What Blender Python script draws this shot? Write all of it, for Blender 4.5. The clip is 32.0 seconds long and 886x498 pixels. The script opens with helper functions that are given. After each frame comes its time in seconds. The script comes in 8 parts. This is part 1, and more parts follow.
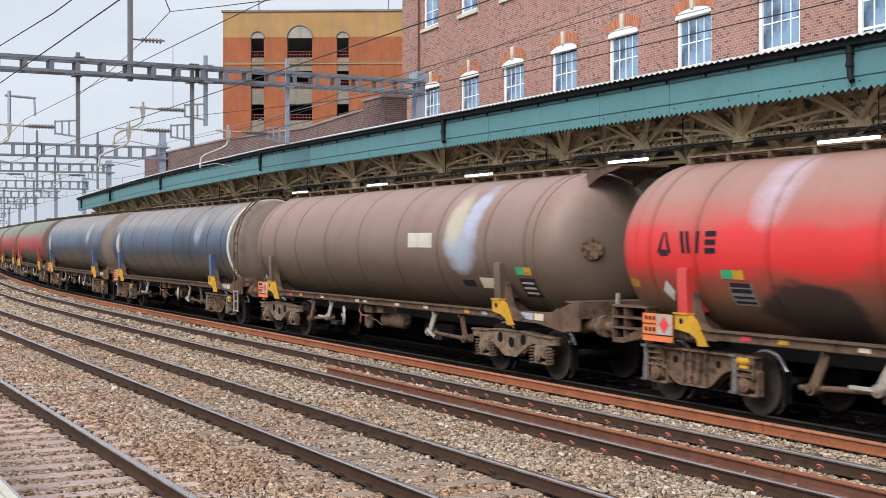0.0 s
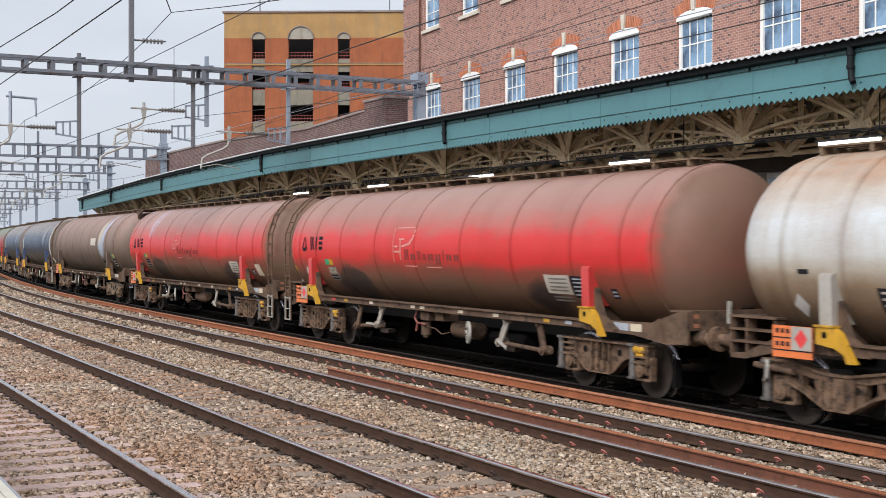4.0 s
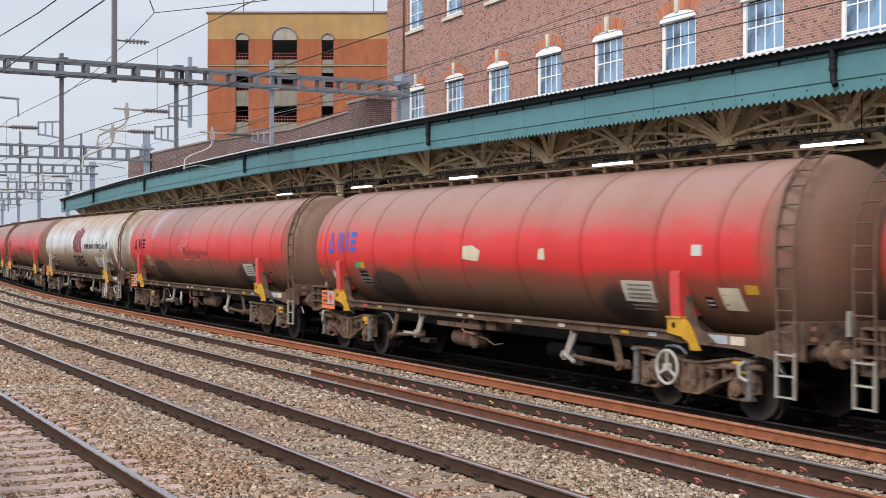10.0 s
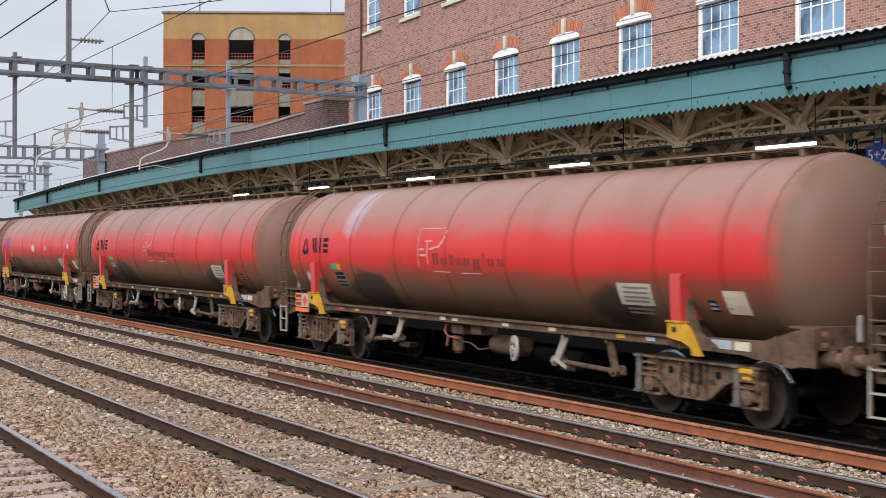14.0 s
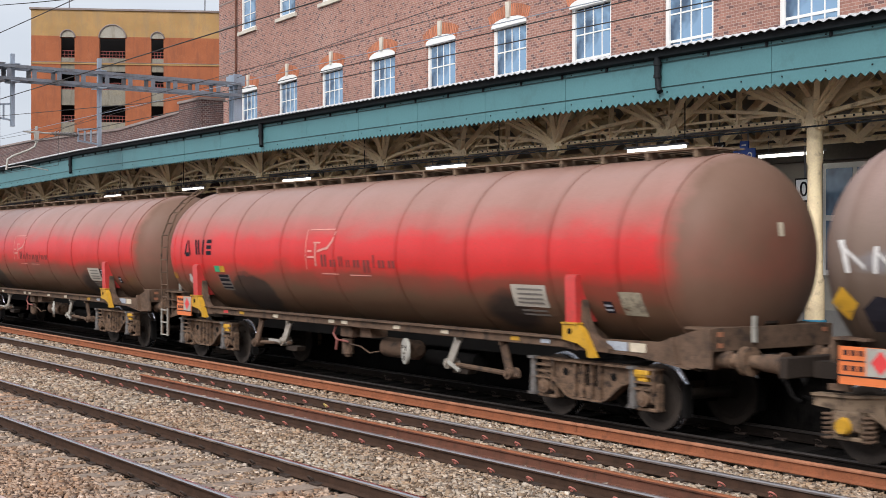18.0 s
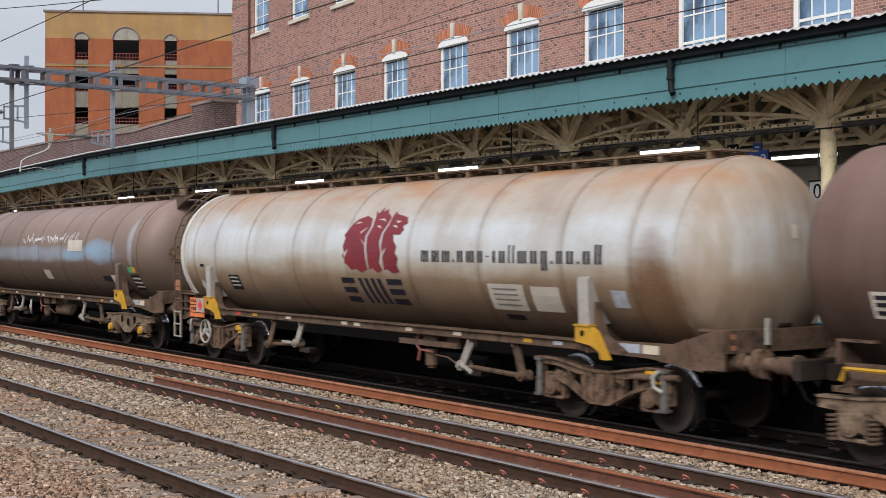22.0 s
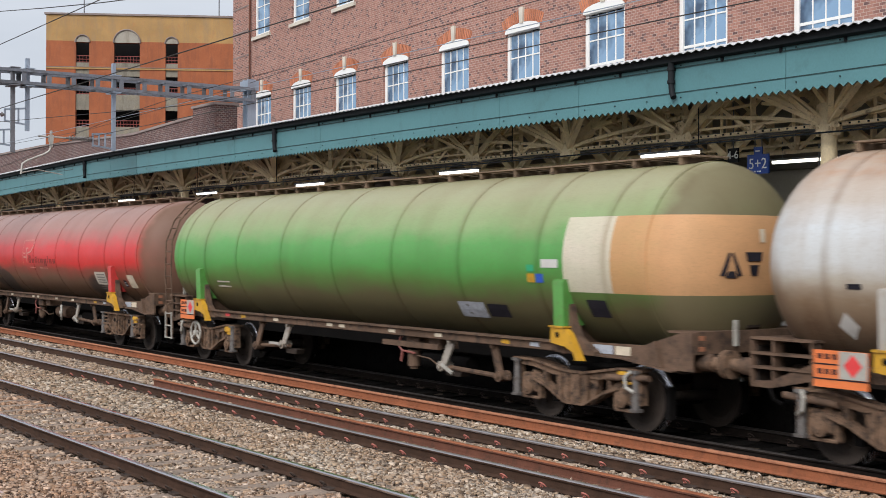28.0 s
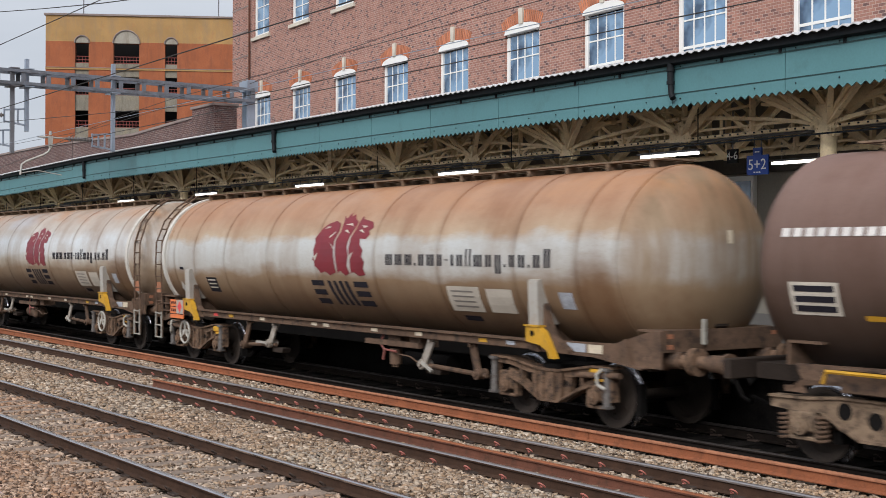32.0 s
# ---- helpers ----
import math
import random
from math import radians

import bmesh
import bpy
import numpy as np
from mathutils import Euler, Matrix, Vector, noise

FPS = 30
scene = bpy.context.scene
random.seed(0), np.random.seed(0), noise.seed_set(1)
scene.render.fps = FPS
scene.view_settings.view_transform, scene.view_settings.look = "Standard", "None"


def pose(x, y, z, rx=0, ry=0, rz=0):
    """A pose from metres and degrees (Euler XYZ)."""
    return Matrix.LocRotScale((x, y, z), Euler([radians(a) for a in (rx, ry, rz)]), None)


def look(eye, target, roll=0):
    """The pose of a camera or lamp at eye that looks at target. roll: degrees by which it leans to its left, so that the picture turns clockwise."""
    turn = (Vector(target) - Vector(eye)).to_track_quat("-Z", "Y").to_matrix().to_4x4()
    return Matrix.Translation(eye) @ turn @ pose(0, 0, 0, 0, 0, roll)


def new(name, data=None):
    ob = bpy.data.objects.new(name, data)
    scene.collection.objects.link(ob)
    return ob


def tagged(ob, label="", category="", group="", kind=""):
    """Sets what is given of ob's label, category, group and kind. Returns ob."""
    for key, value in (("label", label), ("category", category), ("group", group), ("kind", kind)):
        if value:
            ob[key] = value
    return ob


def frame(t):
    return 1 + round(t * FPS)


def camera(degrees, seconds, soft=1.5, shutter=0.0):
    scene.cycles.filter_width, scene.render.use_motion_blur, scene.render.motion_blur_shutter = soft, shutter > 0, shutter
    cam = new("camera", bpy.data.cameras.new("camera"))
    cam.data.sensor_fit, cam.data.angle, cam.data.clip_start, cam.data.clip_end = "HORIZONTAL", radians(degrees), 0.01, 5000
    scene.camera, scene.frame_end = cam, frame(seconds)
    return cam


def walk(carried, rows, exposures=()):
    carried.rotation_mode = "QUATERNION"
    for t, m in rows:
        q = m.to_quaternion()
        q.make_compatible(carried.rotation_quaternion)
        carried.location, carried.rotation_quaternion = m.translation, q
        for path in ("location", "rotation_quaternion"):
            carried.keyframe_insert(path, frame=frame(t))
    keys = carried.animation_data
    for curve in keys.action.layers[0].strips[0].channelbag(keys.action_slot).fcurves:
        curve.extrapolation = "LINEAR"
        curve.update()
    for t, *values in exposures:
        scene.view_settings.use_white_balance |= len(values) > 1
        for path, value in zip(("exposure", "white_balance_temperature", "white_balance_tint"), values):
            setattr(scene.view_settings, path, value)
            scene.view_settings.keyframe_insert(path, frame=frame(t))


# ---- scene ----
cam = camera(37.64, 32.0, soft=0.75, shutter=0.25)
EYE = (0.0, 0.0, 2.4514)
# seconds, yaw, pitch, roll of the hand-held camera on the platform
PATH = (
    (0.0, -0.009, -0.304, 0.005),
    (0.5, 0.022, -0.306, -0.001),
    (1.0, 0.018, -0.294, -0.006),
    (1.5, 0.035, -0.278, -0.011),
    (2.0, 0.018, -0.263, -0.019),
    (2.5, 0.017, -0.257, -0.028),
    (4.5, 0.018, -0.254, -0.081),
    (5.0, -0.001, -0.243, -0.088),
    (5.5, -0.024, -0.222, -0.094),
    (6.0, -0.031, -0.210, -0.102),
    (6.5, -0.017, -0.209, -0.112),
    (7.0, -0.025, -0.209, -0.120),
    (7.5, -0.034, -0.209, -0.124),
    (8.0, -0.032, -0.202, -0.126),
    (8.5, -0.019, -0.188, -0.130),
    (9.0, -0.000, -0.198, -0.135),
    (9.5, -0.163, -0.189, -0.143),
    (10.0, -0.697, -0.195, -0.153),
    (10.5, -1.362, -0.195, -0.164),
    (11.0, -1.826, -0.193, -0.172),
    (11.5, -2.084, -0.203, -0.174),
    (12.0, -2.241, -0.179, -0.178),
    (12.5, -2.260, -0.160, -0.187),
    (13.0, -2.259, -0.171, -0.195),
    (13.5, -2.339, -0.162, -0.201),
    (15.5, -4.508, -0.068, -0.094),
    (16.0, -5.595, -0.053, -0.103),
    (16.5, -6.651, -0.047, -0.104),
    (17.0, -7.450, -0.069, -0.092),
    (17.5, -8.026, -0.072, -0.074),
    (18.0, -8.001, -0.072, -0.066),
    (18.5, -7.666, -0.037, -0.069),
    (19.0, -7.463, -0.042, -0.077),
    (19.5, -7.452, -0.026, -0.087),
    (20.0, -7.461, 0.003, -0.101),
    (20.5, -7.447, -0.010, -0.111),
    (21.0, -7.456, -0.016, -0.111),
    (21.5, -7.425, -0.021, -0.108),
    (22.0, -7.451, 0.013, -0.110),
    (22.5, -7.430, 0.028, -0.117),
    (23.0, -7.430, 0.034, -0.126),
    (23.5, -7.453, 0.051, -0.138),
    (24.0, -7.440, 0.057, -0.156),
    (24.5, -7.458, 0.070, -0.171),
    (25.0, -7.426, 0.058, -0.175),
    (25.5, -7.433, 0.064, -0.169),
    (27.5, -7.433, 0.136, -0.196),
    (28.0, -7.430, 0.155, -0.214),
    (28.5, -7.438, 0.172, -0.224),
    (29.0, -7.436, 0.162, -0.225),
    (29.5, -7.469, 0.155, -0.223),
    (30.0, -7.452, 0.161, -0.226),
    (30.5, -7.460, 0.173, -0.233),
    (31.0, -7.450, 0.163, -0.235),
    (31.5, -7.449, 0.169, -0.233),
    (32.0, -7.456, 0.187, -0.233),
)
walk(cam, [(t, pose(*EYE, 90 + p, r, y)) for t, y, p, r in PATH],
     exposures=((0.0, 0.5), (3.0, 0.48), (5.0, 0.36), (6.0, 0.36), (8.0, 0.42), (12.0, 0.36), (16.0, 0.38), (19.0, 0.42), (20.0, 0.42), (21.0, 0.26), (22.0, 0.14), (23.0, 0.28), (24.0, 0.42), (25.0, 0.48), (27.0, 0.4), (28.0, 0.3), (30.0, 0.14), (31.0, 0.18), (32.0, 0.2)))

# ---------------------------------------------------------------- world and light
world = bpy.data.worlds.new("overcast")
scene.world = world
world.use_nodes = True
wn, wl = world.node_tree.nodes, world.node_tree.links
wn.clear()
w_out = wn.new("ShaderNodeOutputWorld")
w_bg = wn.new("ShaderNodeBackground")
w_sky = wn.new("ShaderNodeTexSky")
w_sky.sky_type, w_sky.sun_disc = "NISHITA", False
w_sky.sun_elevation, w_sky.sun_rotation = radians(48), radians(200)
w_sky.air_density, w_sky.dust_density = 1.0, 4.0
w_scale = wn.new("ShaderNodeVectorMath")
w_scale.operation = "SCALE"
w_scale.inputs["Scale"].default_value = 0.10
w_co = wn.new("ShaderNodeTexCoord")
w_map = wn.new("ShaderNodeMapping")
w_map.inputs["Scale"].default_value = (1.0, 1.0, 3.5)
w_noise = wn.new("ShaderNodeTexNoise")
w_noise.inputs["Scale"].default_value = 2.2
w_noise.inputs["Detail"].default_value = 6.0
w_ramp = wn.new("ShaderNodeValToRGB")
w_ramp.color_ramp.elements[0].position = 0.35
w_ramp.color_ramp.elements[0].color = (0.565, 0.625, 0.72, 1)
w_ramp.color_ramp.elements[1].position = 0.68
w_ramp.color_ramp.elements[1].color = (0.775, 0.82, 0.90, 1)
w_mix = wn.new("ShaderNodeMix")
w_mix.data_type = "RGBA"
w_mix.inputs["Factor"].default_value = 0.88
wl.new(w_co.outputs["Generated"], w_map.inputs["Vector"])
wl.new(w_map.outputs["Vector"], w_noise.inputs["Vector"])
wl.new(w_noise.outputs["Fac"], w_ramp.inputs["Fac"])
wl.new(w_sky.outputs["Color"], w_scale.inputs[0])
wl.new(w_scale.outputs["Vector"], w_mix.inputs["A"])
wl.new(w_ramp.outputs["Color"], w_mix.inputs["B"])
wl.new(w_mix.outputs["Result"], w_bg.inputs["Color"])
wl.new(w_bg.outputs["Background"], w_out.inputs["Surface"])
w_bg.inputs["Strength"].default_value = 0.80

sun = new("sun", bpy.data.lights.new("sun", "SUN"))
sun.data.energy, sun.data.angle, sun.data.color = 2.9, radians(40), (0.985, 0.98, 0.985)
sun.matrix_world = look((-30, -40, 60), (10, 20, 0))

# ---------------------------------------------------------------- the line of the tracks
# s runs along rail C away from the camera's side, d across towards the far platform
PSI0, KNOTS = 0.4769, ((-200, -0.18), (20, -0.18), (50, -2.535), (80, -0.667), (110, 1.176), (150, -0.6), (600, -0.6))
SS = np.arange(-80.0, 420.0, 0.5)
KAP = np.interp(SS, [k[0] for k in KNOTS], [k[1] for k in KNOTS]) / 1000
I0 = int(np.argmin(abs(SS)))


def running(f):
    c = np.concatenate([[0.0], np.cumsum((f[1:] + f[:-1]) / 2 * 0.5)])
    return c - c[I0]


PSI = running(KAP) + PSI0
PX = running(-np.sin(PSI)) + 0.3684
PY = running(np.cos(PSI)) + 15.0


def psi_at(s):
    return float(np.interp(s, SS, PSI))


def on(s, d, z=0.0):
    """The place at s along the line, d across it, z above the rail tops."""
    p = psi_at(s)
    return Vector((float(np.interp(s, SS, PX)) + d * math.cos(p), float(np.interp(s, SS, PY)) + d * math.sin(p), z))


def across(s, d, z=0.0):
    """A pose at (s, d, z) whose x runs along the line and whose y points to the camera's side."""
    p = on(s, d, z)
    return pose(p.x, p.y, p.z, 0, 0, 90 + math.degrees(psi_at(s)))


RAILS = {"A": -3.594, "B": -1.506, "C": 0.0, "D": 1.948, "E": 3.451}
TRAIN_D = 6.075
WAGON = 17.85


def train_u(t):
    return ((-3.1317e-4 * t + 3.04866e-2) * t + 8.0817) * t - 4.001


# ---------------------------------------------------------------- materials
def nodes_of(name):
    m = bpy.data.materials.new(name)
    m.use_nodes = True
    n, l = m.node_tree.nodes, m.node_tree.links
    return m, n, l, n["Principled BSDF"]


def noise_tex(n, l, scale, detail=4.0, rough=0.55, co="Object", stretch=None):
    tc = n.new("ShaderNodeTexCoord")
    tx = n.new("ShaderNodeTexNoise")
    tx.inputs["Scale"].default_value, tx.inputs["Detail"].default_value = scale, detail
    tx.inputs["Roughness"].default_value = rough
    if stretch:
        mp = n.new("ShaderNodeMapping")
        mp.inputs["Scale"].default_value = stretch
        l.new(tc.outputs[co], mp.inputs["Vector"])
        l.new(mp.outputs["Vector"], tx.inputs["Vector"])
    else:
        l.new(tc.outputs[co], tx.inputs["Vector"])
    return tx.outputs["Fac"]


def ramp(n, l, fac, stops):
    r = n.new("ShaderNodeValToRGB")
    el = r.color_ramp.elements
    while len(el) < len(stops):
        el.new(0.5)
    for e, (p, c) in zip(el, stops):
        e.position, e.color = p, (*c, 1) if len(c) == 3 else c
    l.new(fac, r.inputs["Fac"])
    return r.outputs["Color"]


def mixc(n, l, fac, a, b, mode="MIX"):
    m = n.new("ShaderNodeMix")
    m.data_type, m.blend_type = "RGBA", mode
    for s, v in (("Factor", fac), ("A", a), ("B", b)):
        sock = m.inputs[s] if s != "Factor" else m.inputs[0]
        if s != "Factor":
            sock = m.inputs[6] if s == "A" else m.inputs[7]
        if isinstance(v, (int, float)):
            sock.default_value = v
        elif isinstance(v, tuple):
            sock.default_value = (*v, 1)
        else:
            l.new(v, sock)
    return m.outputs[2]


def math_n(n, l, op, a, b=0.0, c=None, clamp=False):
    m = n.new("ShaderNodeMath")
    m.operation, m.use_clamp = op, clamp
    for i, v in enumerate((a, b) if c is None else (a, b, c)):
        if isinstance(v, (int, float)):
            m.inputs[i].default_value = v
        else:
            l.new(v, m.inputs[i])
    return m.outputs[0]


def bump(n, l, bs, height, strength, dist=0.02):
    b = n.new("ShaderNodeBump")
    b.inputs["Strength"].default_value, b.inputs["Distance"].default_value = strength, dist
    l.new(height, b.inputs["Height"])
    l.new(b.outputs["Normal"], bs.inputs["Normal"])


def rgb_scale(c, k):
    return tuple(min(1.0, x * k) for x in c)


def surface(name, colour, rough=0.7, metal=0.0, vary=0.25, scale=3.0, fine=40.0, relief=0.25, stain=None, spread=0.5, random_tone=0.0, dist=0.01):
    """A painted or raw surface: tone that drifts at a large and a small scale, stains, fine relief."""
    m, n, l, bs = nodes_of(name)
    big = noise_tex(n, l, scale, 5)
    small = noise_tex(n, l, fine, 3)
    col = ramp(n, l, big, ((0.3, rgb_scale(colour, 1 - vary)), (0.7, rgb_scale(colour, 1 + vary))))
    col = mixc(n, l, 0.35, col, ramp(n, l, small, ((0.3, rgb_scale(colour, 1 - vary)), (0.7, rgb_scale(colour, 1 + vary)))))
    if stain:
        k = noise_tex(n, l, scale * 2.3, 6, 0.65)
        col = mixc(n, l, ramp(n, l, k, ((spread, (0, 0, 0)), (spread + 0.18, (1, 1, 1)))), col, stain)
    if random_tone:
        oi = n.new("ShaderNodeObjectInfo")
        tone = math_n(n, l, "MULTIPLY_ADD", oi.outputs["Random"], random_tone * 2, 1 - random_tone)
        vm = n.new("ShaderNodeVectorMath")
        vm.operation = "SCALE"
        l.new(col, vm.inputs[0])
        l.new(tone, vm.inputs["Scale"])
        col = vm.outputs["Vector"]
    l.new(col, bs.inputs["Base Color"])
    bs.inputs["Metallic"].default_value = metal
    bs.inputs["Specular IOR Level"].default_value = 0.06 if max(colour) < 0.03 else (0.2 if rough > 0.72 else 0.45)
    r = math_n(n, l, "MULTIPLY_ADD", big, 0.25, rough - 0.125, clamp=True)
    l.new(r, bs.inputs["Roughness"])
    if relief:
        bump(n, l, bs, small, relief, dist)
    return m


def emitter(name, colour, strength):
    m, n, l, bs = nodes_of(name)
    bs.inputs["Base Color"].default_value = (*colour, 1)
    bs.inputs["Emission Color"].default_value = (*colour, 1)
    bs.inputs["Emission Strength"].default_value = strength
    return m


M = {}
M["rail_side"] = surface("rail_side", (0.052, 0.028, 0.018), 0.9, 0.0, 0.4, 6, 60)
# the train's own rails, near-black: shade beneath the wagons put into the colour
M["rail_shaded"] = surface("rail_in_shade", (0.016, 0.012, 0.010), 0.9, 0.0, 0.4, 6, 60)
M["rail_shaded_top"] = surface("rail_head_in_shade", (0.10, 0.085, 0.078), 0.45, 0.8, 0.3, 4, 60, 0.1)
M["rail_top"] = surface("rail_top", (0.60, 0.555, 0.55), 0.22, 1.0, 0.15, 4, 90, 0.05)
M["rail_dull"] = surface("rail_dull", (0.44, 0.395, 0.385), 0.35, 0.9, 0.2, 4, 90, 0.1)
M["rust_dark"] = surface("rust_brown", (0.14, 0.058, 0.038), 0.85, 0.1, 0.3, 3, 50, 0.3, (0.09, 0.045, 0.03), 0.5)
# on spare rails this lighter rust paints the lit head, rust_side the shaded web
M["rust"] = surface("rust", (0.33, 0.14, 0.078), 0.8, 0.0, 0.3, 3, 50, 0.3, (0.20, 0.08, 0.045), 0.52)
M["rust_side"] = surface("rust_side", (0.25, 0.088, 0.042), 0.85, 0.0, 0.25, 3, 50, 0.3, (0.17, 0.062, 0.032), 0.52)
M["sleeper"] = surface("sleeper_concrete", (0.27, 0.205, 0.16), 0.9, 0, 0.3, 3, 45, 0.5, (0.10, 0.08, 0.065), 0.52, 0.15)
M["sleeper_pink"] = surface("sleeper_dusted", (0.45, 0.33, 0.30), 0.85, 0, 0.25, 3, 45, 0.5, (0.24, 0.17, 0.15), 0.55, 0.15)
# sleepers painted near-black for the shade under the train
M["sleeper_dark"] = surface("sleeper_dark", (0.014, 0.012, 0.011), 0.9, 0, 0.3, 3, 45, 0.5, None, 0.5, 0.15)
M["clip_red"] = surface("clip_red", (0.42, 0.14, 0.11), 0.6, 0, 0.25, 9, 60)
M["clip_dark"] = surface("clip_dark", (0.05, 0.035, 0.028), 0.8, 0.0, 0.3, 9, 60)
M["clip_yellow"] = surface("clip_yellow", (0.70, 0.55, 0.18), 0.6, 0, 0.2, 9, 60)
# bed colour darkened so the gaps between stones look shaded
M["ballast_bed"] = surface("ballast_bed", (0.085, 0.066, 0.05), 0.95, 0, 0.45, 0.6, 22, 1.0, (0.045, 0.036, 0.028), 0.5, dist=0.05)
# ballast colour that holds the shade under the train
M["ballast_shade"] = surface("shaded_ballast", (0.009, 0.008, 0.0075), 0.95, 0, 0.5, 1.2, 22, 1.0, (0.022, 0.018, 0.015), 0.6, dist=0.05)
M["earth_far"] = surface("earth_far", (0.16, 0.14, 0.12), 0.95, 0, 0.3, 0.1, 3, 0.5)

# ---------------------------------------------------------------- geometry helpers
def thing(name, m=None, label="", category="", group="", kind=""):
    ob = new(name)
    ob.empty_display_size = 0.2
    if m is not None:
        ob.matrix_basis = m
    return tagged(ob, label, category, group, kind)


def mesh_of(bm, mats, smooth=None, name="piece"):
    me = bpy.data.meshes.new(name)
    bm.normal_update()
    bm.to_mesh(me)
    bm.free()
    for mt in (mats if isinstance(mats, (list, tuple)) else [mats]):
        me.materials.append(mt)
    if smooth is not None:
        for p in me.polygons:
            p.use_smooth = True
        me.set_sharp_from_angle(angle=radians(smooth))
    return me


def part(name, bm, mat, parent=None, label="", smooth=None, m=None):
    """Links a bmesh, or a mesh that other parts share, as one object under its thing or part."""
    me = bm if isinstance(bm, bpy.types.Mesh) else mesh_of(bm, mat, smooth, name)
    ob = new(name, me)
    if parent is not None:
        ob.parent = parent
    if m is not None:
        ob.matrix_basis = m
    if label:
        ob["label"] = label
    return ob


def box(bm, x0, x1, y0, y1, z0, z1, m=None, bev=0.0):
    vs = [Vector(c) for c in ((x0, y0, z0), (x1, y0, z0), (x1, y1, z0), (x0, y1, z0), (x0, y0, z1), (x1, y0, z1), (x1, y1, z1), (x0, y1, z1))]
    if m is not None:
        vs = [m @ v for v in vs]
    v = [bm.verts.new(c) for c in vs]
    fs = [bm.faces.new([v[i] for i in q]) for q in ((3, 2, 1, 0), (4, 5, 6, 7), (0, 1, 5, 4), (1, 2, 6, 5), (2, 3, 7, 6), (3, 0, 4, 7))]
    if bev:
        es = {e for f in fs for e in f.edges}
        bmesh.ops.bevel(bm, geom=list(es), offset=bev, segments=1, affect="EDGES")
    return bm


def one_box(x0, x1, y0, y1, z0, z1, bev=0.0):
    return box(bmesh.new(), x0, x1, y0, y1, z0, z1, None, bev)


def frame_of(a, b):
    a, b = Vector(a), Vector(b)
    w = (b - a).normalized()
    u = w.cross(Vector((0, 0, 1)))
    if u.length < 1e-4:
        u = Vector((1, 0, 0))
    u.normalize()
    return a, b, u, w.cross(u).normalized()


def rod(bm, a, b, r, seg=8, r2=None):
    """A round bar from a to b."""
    a, b, u, v = frame_of(a, b)
    r2 = r if r2 is None else r2
    ra = [bm.verts.new(a + (u * math.cos(k) + v * math.sin(k)) * r) for k in [2 * math.pi * i / seg for i in range(seg)]]
    rb = [bm.verts.new(b + (u * math.cos(k) + v * math.sin(k)) * r2) for k in [2 * math.pi * i / seg for i in range(seg)]]
    for i in range(seg):
        bm.faces.new((ra[i], ra[(i + 1) % seg], rb[(i + 1) % seg], rb[i]))
    bm.faces.new(list(reversed(ra)))
    bm.faces.new(rb)
    return bm


def bar(bm, a, b, w, h):
    """A flat or square bar from a to b; w across, h in the upright sense."""
    a, b, u, v = frame_of(a, b)
    q = ((-w / 2, -h / 2), (w / 2, -h / 2), (w / 2, h / 2), (-w / 2, h / 2))
    ra = [bm.verts.new(a + u * x + v * y) for x, y in q]
    rb = [bm.verts.new(b + u * x + v * y) for x, y in q]
    for i in range(4):
        bm.faces.new((ra[i], ra[(i + 1) % 4], rb[(i + 1) % 4], rb[i]))
    bm.faces.new(list(reversed(ra)))
    bm.faces.new(rb)
    return bm


def pipe(bm, pts, r, seg=6):
    """A round tube bent through the points, one unbroken skin."""
    pts = [Vector(p) for p in pts]
    side, rings = None, []
    for i, p in enumerate(pts):
        w = (pts[min(i + 1, len(pts) - 1)] - pts[max(i - 1, 0)]).normalized()
        if side is None:
            side = w.cross(Vector((0, 0, 1)) if abs(w.z) < 0.9 else Vector((1, 0, 0)))
        side = (side - w * side.dot(w)).normalized()
        up = w.cross(side)
        rings.append([bm.verts.new(p + (side * math.cos(k) + up * math.sin(k)) * r) for k in [2 * math.pi * j / seg for j in range(seg)]])
    for a, b in zip(rings, rings[1:]):
        for i in range(seg):
            bm.faces.new((a[i], a[(i + 1) % seg], b[(i + 1) % seg], b[i]))
    bm.faces.new(list(reversed(rings[0])))
    bm.faces.new(rings[-1])
    return bm


def lathe(bm, prof, seg=24, m=None):
    """Turns (x, r) pairs about the x axis."""
    rings = []
    for x, r in prof:
        ring = []
        if r < 1e-5:
            p = Vector((x, 0, 0))
            ring = [bm.verts.new(m @ p if m is not None else p)]
        else:
            for i in range(seg):
                k = 2 * math.pi * i / seg
                p = Vector((x, r * math.cos(k), r * math.sin(k)))
                ring.append(bm.verts.new(m @ p if m is not None else p))
        rings.append(ring)
    for a, b in zip(rings, rings[1:]):
        for i in range(seg):
            j = (i + 1) % seg
            if len(a) == 1 and len(b) == 1:
                continue
            if len(a) == 1:
                bm.faces.new((a[0], b[j], b[i]))
            elif len(b) == 1:
                bm.faces.new((a[i], a[j], b[0]))
            else:
                bm.faces.new((a[i], a[j], b[j], b[i]))
    return bm


def slab(bm, pts, y0, y1, m=None):
    """A plate whose outline (x, z) is given, from y0 to y1."""
    fa, fb = [], []
    for x, z in pts:
        for y, lst in ((y0, fa), (y1, fb)):
            p = Vector((x, y, z))
            lst.append(bm.verts.new(m @ p if m is not None else p))
    bm.faces.new(fa)
    bm.faces.new(list(reversed(fb)))
    for i in range(len(pts)):
        j = (i + 1) % len(pts)
        bm.faces.new((fa[j], fa[i], fb[i], fb[j]))
    bmesh.ops.recalc_face_normals(bm, faces=bm.faces[:])
    return bm


